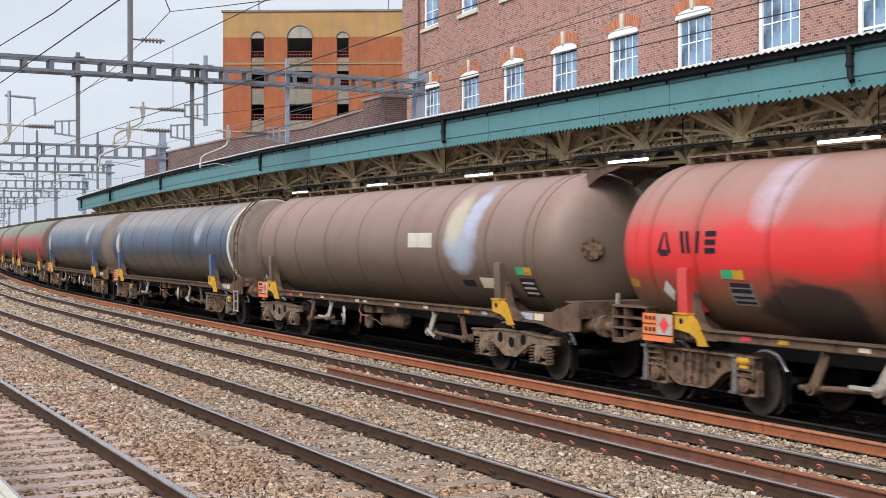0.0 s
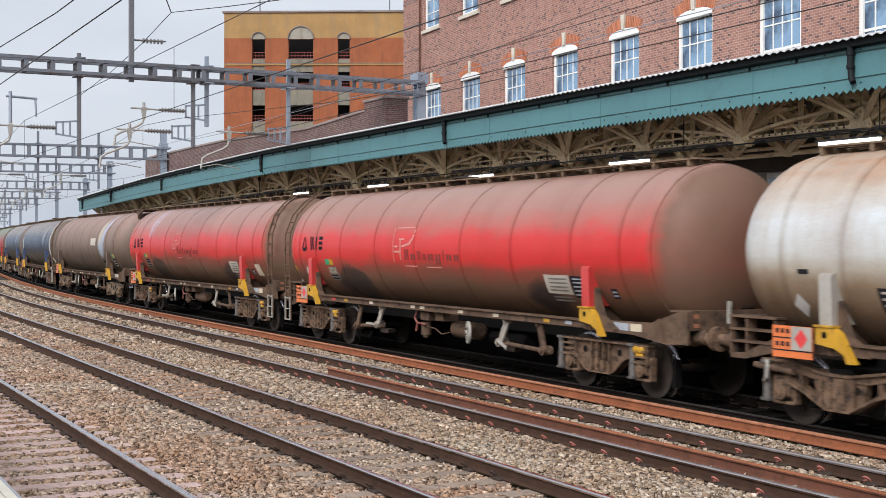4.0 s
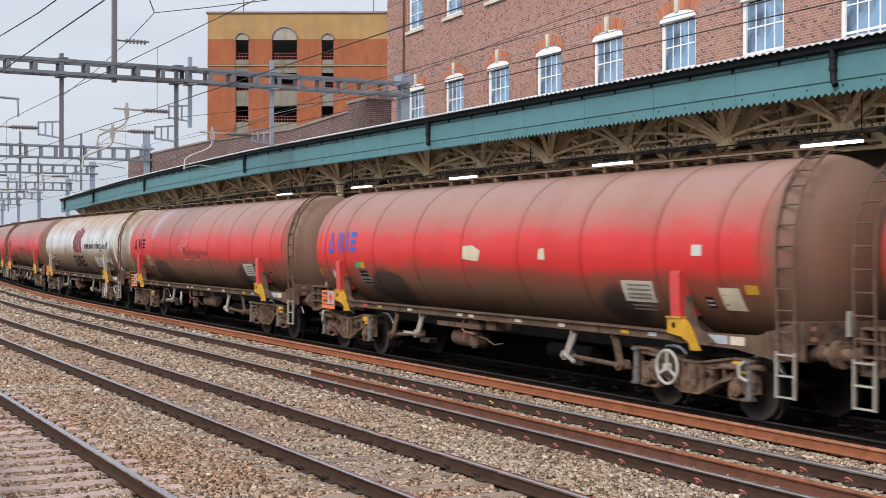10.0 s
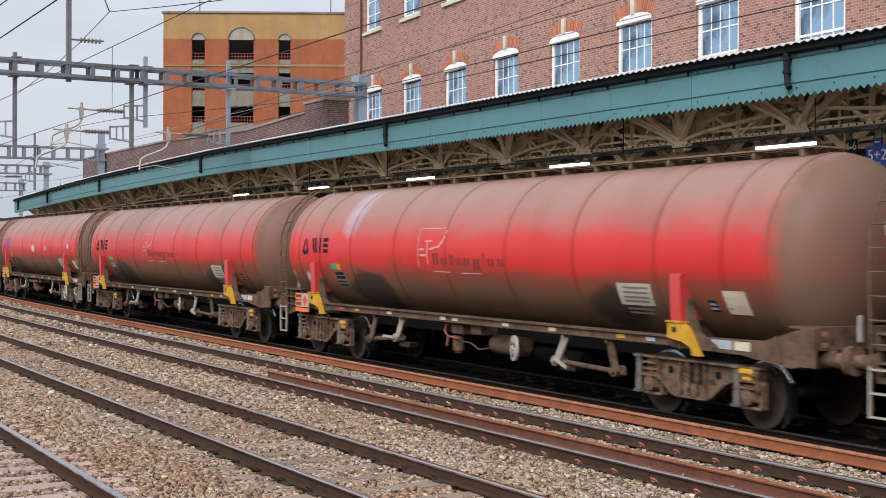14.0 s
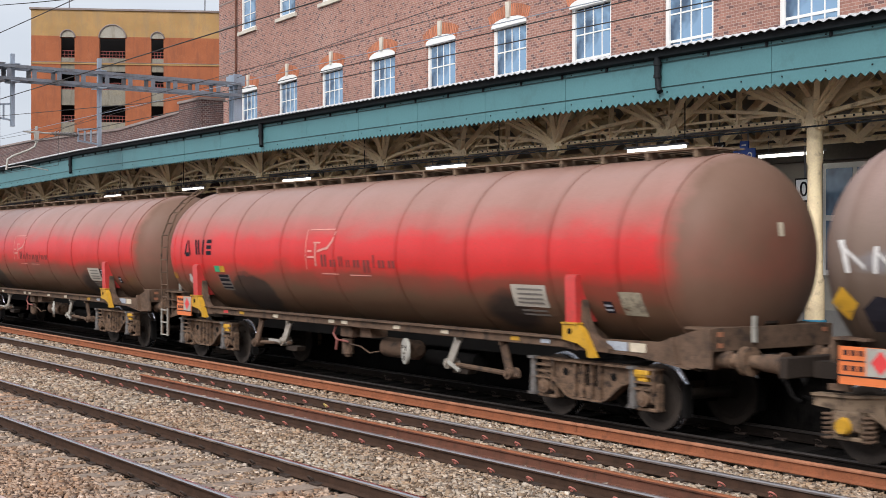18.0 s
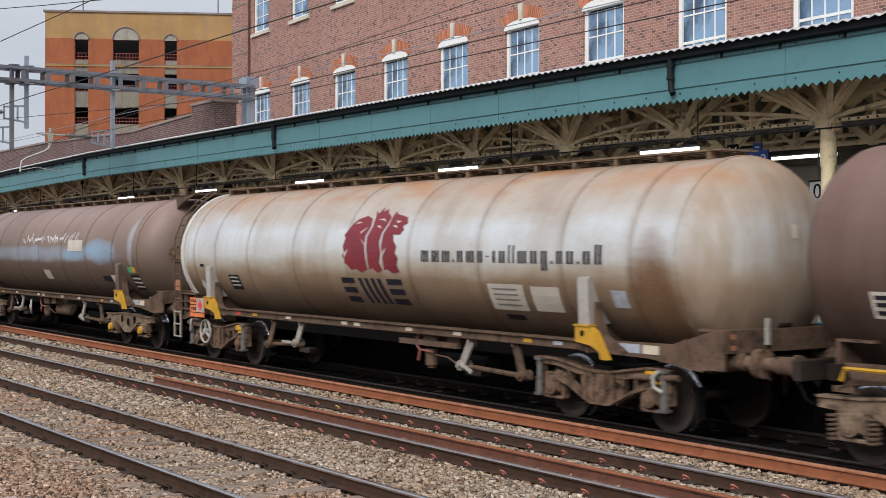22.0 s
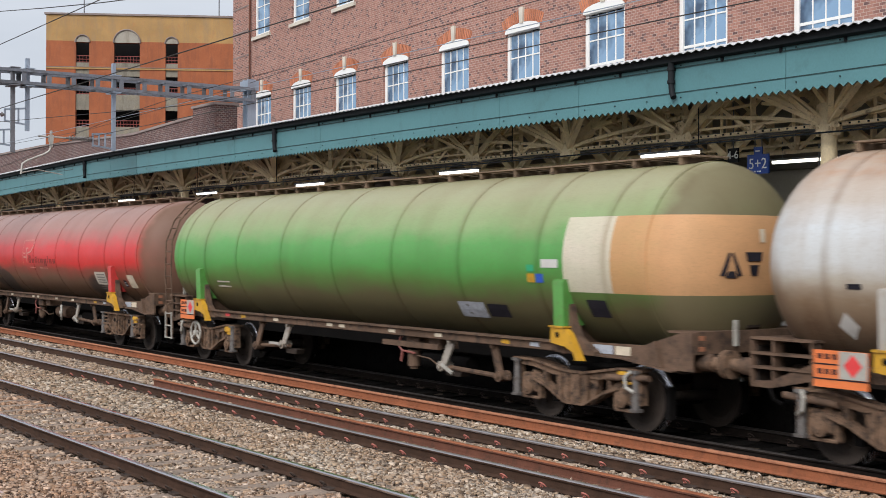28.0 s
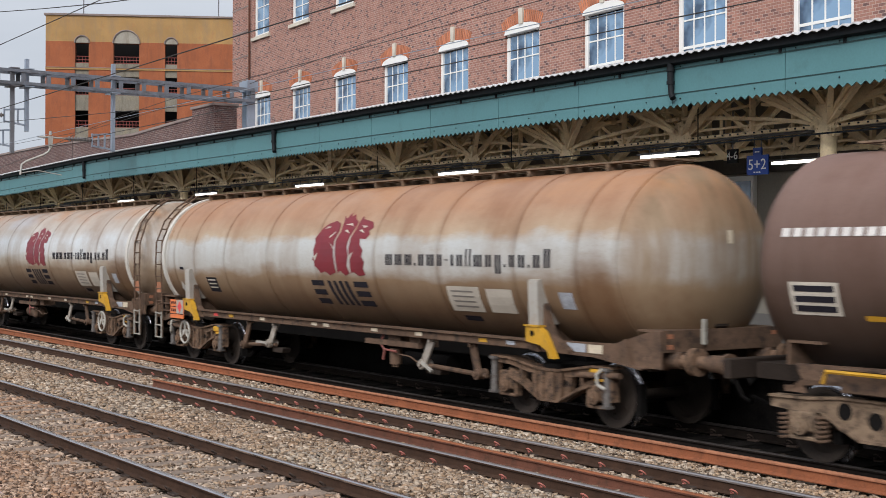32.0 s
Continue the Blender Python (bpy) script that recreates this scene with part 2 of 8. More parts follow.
def sweep(bm, prof, stations, closed=False, caps=True, z_of=None):
    """Carries an outline of (d, z) along the line of the tracks."""
    rows = []
    for s in stations:
        dz = z_of(s) if z_of else 0.0
        rows.append([bm.verts.new(on(s, d, z + dz)) for d, z in prof])
    n = len(prof)
    out = []
    for a, b in zip(rows, rows[1:]):
        for i in range(n if closed else n - 1):
            j = (i + 1) % n
            out.append(bm.faces.new((a[i], a[j], b[j], b[i])))
    if closed and caps:
        bm.faces.new(list(reversed(rows[0])))
        bm.faces.new(rows[-1])
    return out


def stations(a, b, step):
    k = max(1, int(round((b - a) / step)))
    return [a + (b - a) * i / k for i in range(k + 1)]


def label_text(body, size, mat, parent, m, name="lettering"):
    cu = bpy.data.curves.new(name, "FONT")
    cu.body, cu.size, cu.align_x, cu.align_y, cu.extrude = body, size, "CENTER", "CENTER", 0.004
    tmp = new(name + "_curve", cu)
    bpy.context.view_layer.update()
    me = bpy.data.meshes.new_from_object(tmp)
    bpy.data.objects.remove(tmp)
    me.materials.clear()
    me.materials.append(mat)
    return part(name, me, mat, parent, m=m)

# ---------------------------------------------------------------- ground and tracks
def ground():
    bm = bmesh.new()
    # one wide sheet, lower than the ballast
    for x0, x1, y0, y1 in ((-900, 900, -900, 3000),):
        k = 12
        g = [[bm.verts.new((x0 + (x1 - x0) * i / k, y0 + (y1 - y0) * j / k, -0.75)) for i in range(k + 1)] for j in range(k + 1)]
        for j in range(k):
            for i in range(k):
                bm.faces.new((g[j][i], g[j][i + 1], g[j + 1][i + 1], g[j + 1][i]))
    tagged(part("ground", bm, M["earth_far"]), "flat grey-brown earth reaching to the horizon", "ground", kind="structure")
    # ballast bed with a gentle swell between the tracks
    bm = bmesh.new()
    rng = random.Random(5)
    prof = [(-7.0, -0.70), (-6.2, -0.26)]
    d = -6.0
    while d < 7.7:
        prof.append((d, -0.212 + 0.012 * math.sin(d * 3.1) + rng.uniform(-0.012, 0.012)))
        d += 0.35
    sweep(bm, prof, stations(-40, 60, 0.7) + stations(63, 400, 6), caps=False)
    for v in bm.verts:
        v.co.z += noise.noise(v.co * 1.7) * 0.03
    tagged(part("ballast_bed", bm, M["ballast_bed"], smooth=60), "bed of brown and grey track ballast", "ballast", kind="structure")
    # near-black strip that paints the train's shade onto the ballast
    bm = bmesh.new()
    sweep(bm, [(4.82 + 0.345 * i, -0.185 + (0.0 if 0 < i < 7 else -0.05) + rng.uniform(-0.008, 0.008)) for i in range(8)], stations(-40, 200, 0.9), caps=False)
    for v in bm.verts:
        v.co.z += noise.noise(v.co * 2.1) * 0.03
    tagged(part("ballast_shaded", bm, M["ballast_shade"], smooth=60), "ballast under the train with its shade painted near-black", "ballast", kind="structure")


def ballast_stones(lo, hi, tint, seed):
    """Loose stones between two lines along the tracks, small angular lumps, one object."""
    m, n, l, bs = nodes_of("ballast_stone")
    geo = n.new("ShaderNodeNewGeometry")
    col = ramp(n, l, geo.outputs["Random Per Island"], (
        (0.0, (0.07, 0.050, 0.036)), (0.18, (0.26, 0.19, 0.125)), (0.40, (0.50, 0.385, 0.27)), (0.60, (0.35, 0.305, 0.25)),
        (0.8, (0.64, 0.56, 0.46)), (0.92, (0.17, 0.145, 0.12)), (1.0, (0.84, 0.76, 0.65))))
    big = noise_tex(n, l, 0.35, 4)
    col = mixc(n, l, ramp(n, l, big, ((0.38, (0.35, 0.35, 0.35)), (0.6, (0.85, 0.85, 0.85)))), col, tint, "MULTIPLY")
    col = mixc(n, l, ramp(n, l, noise_tex(n, l, 90, 3), ((0.35, (0.3, 0.3, 0.3)), (0.6, (0, 0, 0)))), col, (0.12, 0.09, 0.07))
    l.new(col, bs.inputs["Base Color"])
    bs.inputs["Roughness"].default_value = 0.9
    rng = np.random.default_rng(seed)
    # broken prisms: sharp-edged and longer than they are wide
    base = np.array([(x, 0.95 * math.cos(q), 0.95 * math.sin(q)) for x in (-1, 1) for q in (0.5, 2.6, 4.7)], float)
    tri = np.array([(0, 2, 1), (3, 4, 5), (0, 1, 4), (0, 4, 3), (1, 2, 5), (1, 5, 4), (2, 0, 3), (2, 3, 5)])
    # near stones densely, farther ones sparser and larger
    sets = []
    for s0, s1, dens, size in ((-26, -7, 120, 0.045), (-7, 6, 900, 0.026), (6, 20, 540, 0.031), (20, 44, 170, 0.046), (44, 80, 45, 0.07)):
        k = int((s1 - s0) * (hi - lo) * dens)
        s = rng.uniform(s0, s1, k)
        d = rng.uniform(lo, hi, k)
        sets.append(np.c_[s, d, rng.normal(1, 0.28, k).clip(0.45, 1.9) * size])
    q = np.concatenate(sets)
    s, d, r = q.T
    # keep stones off rails, thinner on the sleepers' middles
    keep = np.ones(len(s), bool)
    for rd in (-5.1, -3.594, -1.506, 0.0, 1.948, 3.451, 2.62, 4.66, 5.322, 6.827):
        keep &= np.abs(d - rd) > 0.085 + 0.3 * r
    for c, half, pitch, bare in ((-4.35, 1.27, 0.62, 0.80), (-0.753, 1.27, 0.7, 0.88), (2.70, 1.27, 0.7, 0.35)):
        off = np.abs((s / pitch + 0.5) % 1.0 - 0.5) * pitch
        keep &= ~((np.abs(d - c) < half) & (off < 0.15) & (rng.random(len(s)) < bare))
    keep &= d < 4.85 + 0.12 * np.sin(s * 2.3)
    s, d, r = s[keep], d[keep], r[keep]
    p = np.interp(s, SS, PSI)
    x = np.interp(s, SS, PX) + d * np.cos(p)
    y = np.interp(s, SS, PY) + d * np.sin(p)
    lift = np.interp(d, [-6, -5.4, -2.9, -2.5, -2.1, 0.25, 0.7, 1.4, 1.9, 3.6, 4.1, 4.9, 7.5], [0, 0, 0.01, 0.05, 0.008, 0.012, 0.06, 0.055, 0.02, 0.015, 0.04, 0.03, 0])
    z = -0.203 + lift + rng.uniform(-0.01, 0.02, len(s))
    k = len(s)
    shape = base[None] * rng.uniform(0.70, 1.15, (k, 6, 1)) + rng.normal(0, 0.20, (k, 6, 3))
    shape *= r[:, None, None] * np.array([1.05, 0.9, 0.8])
    a = rng.uniform(0, 2 * math.pi, k)
    tilt = rng.uniform(0, 2 * math.pi, k)
    ct, st = np.cos(tilt)[:, None], np.sin(tilt)[:, None]
    sx, sy, sz = shape[..., 0], shape[..., 1] * ct - shape[..., 2] * st, shape[..., 1] * st + shape[..., 2] * ct
    ca, sa = np.cos(a)[:, None], np.sin(a)[:, None]
    v = np.stack([x[:, None] + sx * ca - sy * sa, y[:, None] + sx * sa + sy * ca, z[:, None] + sz], -1).reshape(-1, 3)
    f = (tri[None] + (np.arange(k) * 6)[:, None, None]).reshape(-1, 3)
    me = bpy.data.meshes.new("stones")
    me.vertices.add(len(v))
    me.vertices.foreach_set("co", v.ravel())
    me.loops.add(len(f) * 3)
    me.loops.foreach_set("vertex_index", f.ravel().astype(np.int32))
    me.polygons.add(len(f))
    me.polygons.foreach_set("loop_start", np.arange(0, len(f) * 3, 3, dtype=np.int32))
    me.update(calc_edges=True)
    me.materials.append(m)
    tagged(new("ballast_stones", me), "loose angular ballast stones, rust-brown to pale grey", "ballast", kind="stuff")


RAIL_PROFILE = ((-0.070, -0.158), (0.070, -0.158), (0.075, -0.147), (0.012, -0.128), (0.010, -0.045), (0.035, -0.035), (0.036, -0.017), (0.022, -0.003),
                (-0.022, -0.003), (-0.036, -0.017), (-0.035, -0.035), (-0.010, -0.045), (-0.012, -0.128), (-0.075, -0.147))


def rail(name, d, s0, s1, parent, side, top, z=0.0, label="", worn=False):
    """One rail; worn makes the head's flank towards the camera's side bright too."""
    bm = bmesh.new()
    prof = [(d + x, z + y) for x, y in RAIL_PROFILE]
    st = stations(s0, min(s1, 70), 1.0)
    if s1 > 70:
        st += stations(74, s1, 4.0)
    fs = sweep(bm, prof, st, closed=True)
    n = len(RAIL_PROFILE)
    for i, f in enumerate(fs):
        f.material_index = 1 if i % n in ((6, 7, 8, 9) if worn else (6, 7, 8)) else 0
    return part(name, bm, [M[side], M[top]], parent, label, smooth=35)


def clip_mesh(mat):
    bm = bmesh.new()
    pts = [Vector((0.042 * math.cos(k), 0.030 * math.sin(k) + 0.02, 0.034 + 0.026 * math.sin(k))) for k in [radians(a) for a in range(-50, 215, 33)]]
    pts = [Vector((0.085, -0.03, 0.0)), Vector((0.05, -0.02, 0.006))] + pts
    pipe(bm, pts, 0.0085, 6)
    return mesh_of(bm, mat, 50)


def track(name, d0, d1, sleeper, s0, s1, side, top, label, clip, pitch=0.7, half=1.28, offset=0.0):
    t = thing(name, None, label, "railway track", kind="structure")
    rail("rail", d0, -40, 330, t, side, top)
    rail("rail", d1, -40, 330, t, side, top, worn=True)
    c = (d0 + d1) / 2
    bm = bmesh.new()
    box(bm, -0.125, 0.125, -half, half, -0.30, -0.168, bev=0.012)
    me = mesh_of(bm, M[sleeper], 30, "sleeper")
    chair = mesh_of(one_box(-0.09, 0.09, -0.13, 0.13, -0.170, -0.140, 0.008), M["clip_dark"], 30, "baseplate")
    cm = clip_mesh(M[clip])
    rng = random.Random(name)
    k = int(math.floor(s0 / pitch))
    while k * pitch < s1:
        s = k * pitch + offset
        ob = part("sleeper", me, None, t, m=across(s, c, rng.uniform(-0.006, 0.006)) @ pose(0, 0, 0, 0, rng.uniform(-0.4, 0.4), rng.uniform(-0.7, 0.7)))
        if -4.6 + 1.1 * max(0.0, 2.7 - c) < s < (13.5 if sleeper != "sleeper_dark" else 9.0):
            for rd in (d0, d1):
                part("baseplate", chair, None, ob, m=pose(0, c - rd, 0.0))
                for sg in (1, -1):
                    part("rail_clip", cm, None, ob, m=pose(0.01 * sg, c - rd + sg * 0.125, -0.128, 0, 0, 0 if sg > 0 else 180) @ Matrix.Scale(1.08, 4))
        k += 1
    return t


def build_tracks():
    track("railway_track", -5.10, RAILS["A"], "sleeper_pink", -20, 40, "rail_side", "rail_top", "near railway track on pinkish dusted sleepers", "clip_dark", 0.62)
    track("railway_track", RAILS["B"], RAILS["C"], "sleeper", -20, 60, "rail_side", "rail_top", "railway track with dark rails on grey concrete sleepers", "clip_dark")
    track("railway_track", RAILS["D"], RAILS["E"], "sleeper", -20, 60, "rail_side", "rail_dull", "railway track with red-painted rail clips in ballast", "clip_red")
    track("railway_track", TRAIN_D - 0.7525, TRAIN_D + 0.7525, "sleeper_dark", -12, 60, "rail_shaded", "rail_shaded_top", "railway track under the tank train, its shade painted near-black", "clip_dark")
    t = thing("spare_rail", None, "long rusty orange spare rail lying beside the train's track", "rail", "spare rails")
    for a, b in ((-40, -18), (-18, 0.4), (0.4, 18.7), (18.7, 37), (37, 55.3), (55.3, 330)):
        # the upper flank takes the lighter rust too, as a painted highlight
        rail("rail_length", 4.66, a, b - 0.008, t, "rust_side", "rust", 0.035, worn=True)
    t = thing("spare_rail", None, "rusty brown spare rail lying inside the track", "rail", "spare rails")
    for a, b in ((-40, -18), (-18, -7.4), (-7.4, 10.9)):
        rail("rail_length", 2.62, a, b - 0.008, t, "rust_dark", "rust_side", -0.02)
    t = thing("rail_clip", across(4.9, 3.30, -0.115), "single yellow rail clip beside the rail", "clip")
    part("clip_bar", clip_mesh(M["clip_yellow"]), None, t)


ground()
build_tracks()

# ---------------------------------------------------------------- the tank train
SEAMS = (-7.05, -5.62, -3.62, -1.65, 0.40, 2.42, 4.40, 5.95, 7.05)


def tank_paint(name, stops, head, blobs=(), rough=0.42, streak=0.22, head_at=7.75, head_keep=0.0, top_rust=0.0, z0=1.0, z1=3.74, panel=None, blotch=0.2, patches=(), welds=0.75):
    """Paint in bands of height, browner and darker towards the bottom, with streaks, stains and dirty tank ends; stops
    are (height share, colour).
    """
    m, n, l, bs = nodes_of(name)
    tc = n.new("ShaderNodeTexCoord")
    sep = n.new("ShaderNodeSeparateXYZ")
    l.new(tc.outputs["Object"], sep.inputs["Vector"])
    x, z = sep.outputs["X"], sep.outputs["Z"]
    big = noise_tex(n, l, 0.55, 5, 0.6)
    wob = noise_tex(n, l, 2.4, 5, 0.6, stretch=(0.35, 1, 1))
    streaks = noise_tex(n, l, 1.5, 3, 0.55, stretch=(1.0, 0.22, 0.22))
    fine = noise_tex(n, l, 38, 4)
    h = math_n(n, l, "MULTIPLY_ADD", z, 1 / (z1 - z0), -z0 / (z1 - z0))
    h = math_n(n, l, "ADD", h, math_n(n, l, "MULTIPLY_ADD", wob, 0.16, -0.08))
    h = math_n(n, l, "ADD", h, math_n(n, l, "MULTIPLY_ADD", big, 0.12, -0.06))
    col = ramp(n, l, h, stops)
    ax = math_n(n, l, "ABSOLUTE", x)
    hx = math_n(n, l, "ADD", ax, math_n(n, l, "MULTIPLY_ADD", wob, 0.5, -0.25))
    hf = math_n(n, l, "MULTIPLY_ADD", hx, 1 / 0.4, -head_at / 0.4, clamp=True)
    hf = math_n(n, l, "MULTIPLY", hf, math_n(n, l, "MULTIPLY_ADD", big, 0.5, 0.68, clamp=True))
    if head_keep:
        falls = noise_tex(n, l, 2.2, 4, 0.6, stretch=(0.5, 1.5, 0.16))
        hf = math_n(n, l, "MULTIPLY", hf, math_n(n, l, "MULTIPLY_ADD", ramp(n, l, falls, ((0.36, (0, 0, 0)), (0.62, (1, 1, 1)))), head_keep, 1 - head_keep, clamp=True))
    col = mixc(n, l, hf, col, head)
    if top_rust:
        crown = math_n(n, l, "MULTIPLY", ramp(n, l, h, ((0.80, (0, 0, 0)), (0.94, (1, 1, 1)))), ramp(n, l, noise_tex(n, l, 1.1, 5, 0.65, stretch=(0.6, 1.4, 1)), ((0.46, (0, 0, 0)), (0.58, (top_rust, top_rust, top_rust)))))
        col = mixc(n, l, crown, col, (0.42, 0.20, 0.085))
    if panel:
        p0, p1, pstops = panel
        xm = math_n(n, l, "ABSOLUTE", math_n(n, l, "SUBTRACT", x, (p0 + p1) / 2))
        pf = math_n(n, l, "MULTIPLY_ADD", xm, -6.0, 6.0 * (p1 - p0) / 2, clamp=True)
        pf = math_n(n, l, "MULTIPLY", pf, math_n(n, l, "MULTIPLY_ADD", wob, 1.6, 0.05, clamp=True))
        col = mixc(n, l, pf, col, ramp(n, l, h, pstops))
    for bx, bz, rx, rz, bc, hard in blobs:
        u = math_n(n, l, "MULTIPLY_ADD", x, 1 / rx, -bx / rx)
        w = math_n(n, l, "MULTIPLY_ADD", z, 1 / rz, -bz / rz)
        q = math_n(n, l, "ADD", math_n(n, l, "MULTIPLY", u, u), math_n(n, l, "MULTIPLY", w, w))
        q = math_n(n, l, "ADD", q, math_n(n, l, "MULTIPLY_ADD", wob, 1.6, -0.8))
        f = math_n(n, l, "MULTIPLY_ADD", q, -hard, hard, clamp=True)
        col = mixc(n, l, math_n(n, l, "MULTIPLY", f, 0.9), col, bc)
    blot = ramp(n, l, noise_tex(n, l, 1.3, 6, 0.65, stretch=(0.7, 1, 1)), ((0.48, (0, 0, 0)), (0.72, (blotch, blotch, blotch))))
    col = mixc(n, l, blot, col, (0.62, 0.47, 0.37), "MULTIPLY")
    if blotch >= 0.35:
        runs = noise_tex(n, l, 2.6, 4, 0.55, stretch=(1.1, 0.2, 0.2))
        col = mixc(n, l, ramp(n, l, runs, ((0.47, (0, 0, 0)), (0.75, (0.3, 0.3, 0.3)))), col, (0.66, 0.50, 0.38), "MULTIPLY")
    for p0, p1, q0, q1, pc in patches:
        inx = math_n(n, l, "MULTIPLY", math_n(n, l, "GREATER_THAN", x, p0), math_n(n, l, "LESS_THAN", x, p1))
        inz = math_n(n, l, "MULTIPLY", math_n(n, l, "GREATER_THAN", z, q0), math_n(n, l, "LESS_THAN", z, q1))
        pm = math_n(n, l, "MULTIPLY", inx, inz)
        col = mixc(n, l, math_n(n, l, "MULTIPLY", pm, math_n(n, l, "MULTIPLY_ADD", wob, 0.5, 0.65, clamp=True)), col, pc)
    # dirt gathered along the welds
    stops_s = []
    for s in SEAMS:
        stops_s += [((s + 8) / 16 - 0.0055, (0, 0, 0)), ((s + 8) / 16, (welds, welds, welds)), ((s + 8) / 16 + 0.0055, (0, 0, 0))]
    weld = ramp(n, l, math_n(n, l, "MULTIPLY_ADD", x, 1 / 16, 0.5), stops_s)
    weld = math_n(n, l, "MULTIPLY", weld, math_n(n, l, "MULTIPLY_ADD", wob, 1.5, -0.1, clamp=True))
    col = mixc(n, l, weld, col, (0.50, 0.40, 0.33), "MULTIPLY")
    dirt = ramp(n, l, streaks, ((0.45, (0, 0, 0)), (0.75, (streak, streak, streak))))
    col = mixc(n, l, dirt, col, (0.60, 0.45, 0.35), "MULTIPLY")
    speck = ramp(n, l, fine, ((0.3, (0.25, 0.25, 0.25)), (0.5, (0, 0, 0))))
    col = mixc(n, l, speck, col, head)
    l.new(col, bs.inputs["Base Color"])
    r = math_n(n, l, "MULTIPLY_ADD", big, 0.3, rough - 0.1, clamp=True)
    r = math_n(n, l, "MULTIPLY_ADD", hf, 0.3, r, clamp=True)
    l.new(r, bs.inputs["Roughness"])
    bs.inputs["Specular IOR Level"].default_value = 0.38
    bump(n, l, bs, fine, 0.08, 0.004)
    return m


GRIME = (0.105, 0.072, 0.052)
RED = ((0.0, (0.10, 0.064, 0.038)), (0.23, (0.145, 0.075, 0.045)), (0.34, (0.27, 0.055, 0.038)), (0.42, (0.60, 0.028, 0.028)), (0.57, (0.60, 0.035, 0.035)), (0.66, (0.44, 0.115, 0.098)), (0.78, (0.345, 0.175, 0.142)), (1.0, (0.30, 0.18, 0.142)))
# upper stops lightened to paint the gloss along the barrel's top
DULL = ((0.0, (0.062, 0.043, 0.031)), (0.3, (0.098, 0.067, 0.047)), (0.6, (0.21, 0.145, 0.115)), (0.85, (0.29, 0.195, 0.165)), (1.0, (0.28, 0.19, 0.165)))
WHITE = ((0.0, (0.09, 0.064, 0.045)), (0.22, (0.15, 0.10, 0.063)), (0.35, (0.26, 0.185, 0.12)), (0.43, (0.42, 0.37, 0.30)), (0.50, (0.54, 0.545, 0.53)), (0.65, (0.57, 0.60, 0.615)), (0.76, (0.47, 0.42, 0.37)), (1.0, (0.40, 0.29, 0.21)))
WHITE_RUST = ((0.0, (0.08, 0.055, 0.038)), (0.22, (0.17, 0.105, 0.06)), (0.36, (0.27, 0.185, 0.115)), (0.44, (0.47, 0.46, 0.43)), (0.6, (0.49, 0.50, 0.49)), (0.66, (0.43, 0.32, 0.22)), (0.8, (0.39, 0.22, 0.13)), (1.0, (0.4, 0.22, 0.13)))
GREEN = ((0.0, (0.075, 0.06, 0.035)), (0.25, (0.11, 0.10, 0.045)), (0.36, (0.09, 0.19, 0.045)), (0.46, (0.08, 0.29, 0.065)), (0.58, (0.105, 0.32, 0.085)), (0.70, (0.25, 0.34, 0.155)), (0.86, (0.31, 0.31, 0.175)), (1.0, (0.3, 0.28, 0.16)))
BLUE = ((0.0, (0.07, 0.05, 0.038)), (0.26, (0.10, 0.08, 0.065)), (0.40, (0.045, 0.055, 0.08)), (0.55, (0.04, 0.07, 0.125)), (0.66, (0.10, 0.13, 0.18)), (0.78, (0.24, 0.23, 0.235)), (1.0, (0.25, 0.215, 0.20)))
SOOT = (0.02, 0.018, 0.018)
# mauve haze painted high on the front of the red barrel
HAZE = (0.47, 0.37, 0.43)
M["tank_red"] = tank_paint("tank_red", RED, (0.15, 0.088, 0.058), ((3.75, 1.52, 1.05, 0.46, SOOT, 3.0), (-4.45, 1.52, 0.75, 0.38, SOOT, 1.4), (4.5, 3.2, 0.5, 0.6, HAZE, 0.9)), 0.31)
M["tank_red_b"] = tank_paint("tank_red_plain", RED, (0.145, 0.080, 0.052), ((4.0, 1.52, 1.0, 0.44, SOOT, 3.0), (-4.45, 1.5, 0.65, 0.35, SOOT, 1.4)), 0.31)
# duller, browner red for the wagons far along the train
DULL_RED = tuple((p, (c[0] * 0.60, c[1] * 1.15 + 0.014, c[2] * 1.15 + 0.012)) for p, c in RED)
M["tank_red_dull"] = tank_paint("tank_red_muted", DULL_RED, (0.12, 0.07, 0.05), (), 0.5, blotch=0.4)
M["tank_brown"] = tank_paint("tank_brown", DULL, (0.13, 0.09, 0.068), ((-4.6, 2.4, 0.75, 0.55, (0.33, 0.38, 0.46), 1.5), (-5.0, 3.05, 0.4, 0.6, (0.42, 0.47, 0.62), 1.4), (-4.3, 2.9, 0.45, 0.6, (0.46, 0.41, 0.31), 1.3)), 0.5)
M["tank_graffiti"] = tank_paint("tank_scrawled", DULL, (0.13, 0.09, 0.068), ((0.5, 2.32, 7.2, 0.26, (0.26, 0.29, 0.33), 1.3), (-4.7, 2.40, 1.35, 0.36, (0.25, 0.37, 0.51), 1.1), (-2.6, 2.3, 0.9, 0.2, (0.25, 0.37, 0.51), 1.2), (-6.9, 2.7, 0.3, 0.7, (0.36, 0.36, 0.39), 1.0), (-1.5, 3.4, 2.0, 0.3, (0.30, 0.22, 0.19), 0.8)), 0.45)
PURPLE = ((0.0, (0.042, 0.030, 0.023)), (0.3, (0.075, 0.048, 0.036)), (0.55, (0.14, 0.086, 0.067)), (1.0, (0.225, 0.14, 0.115)))
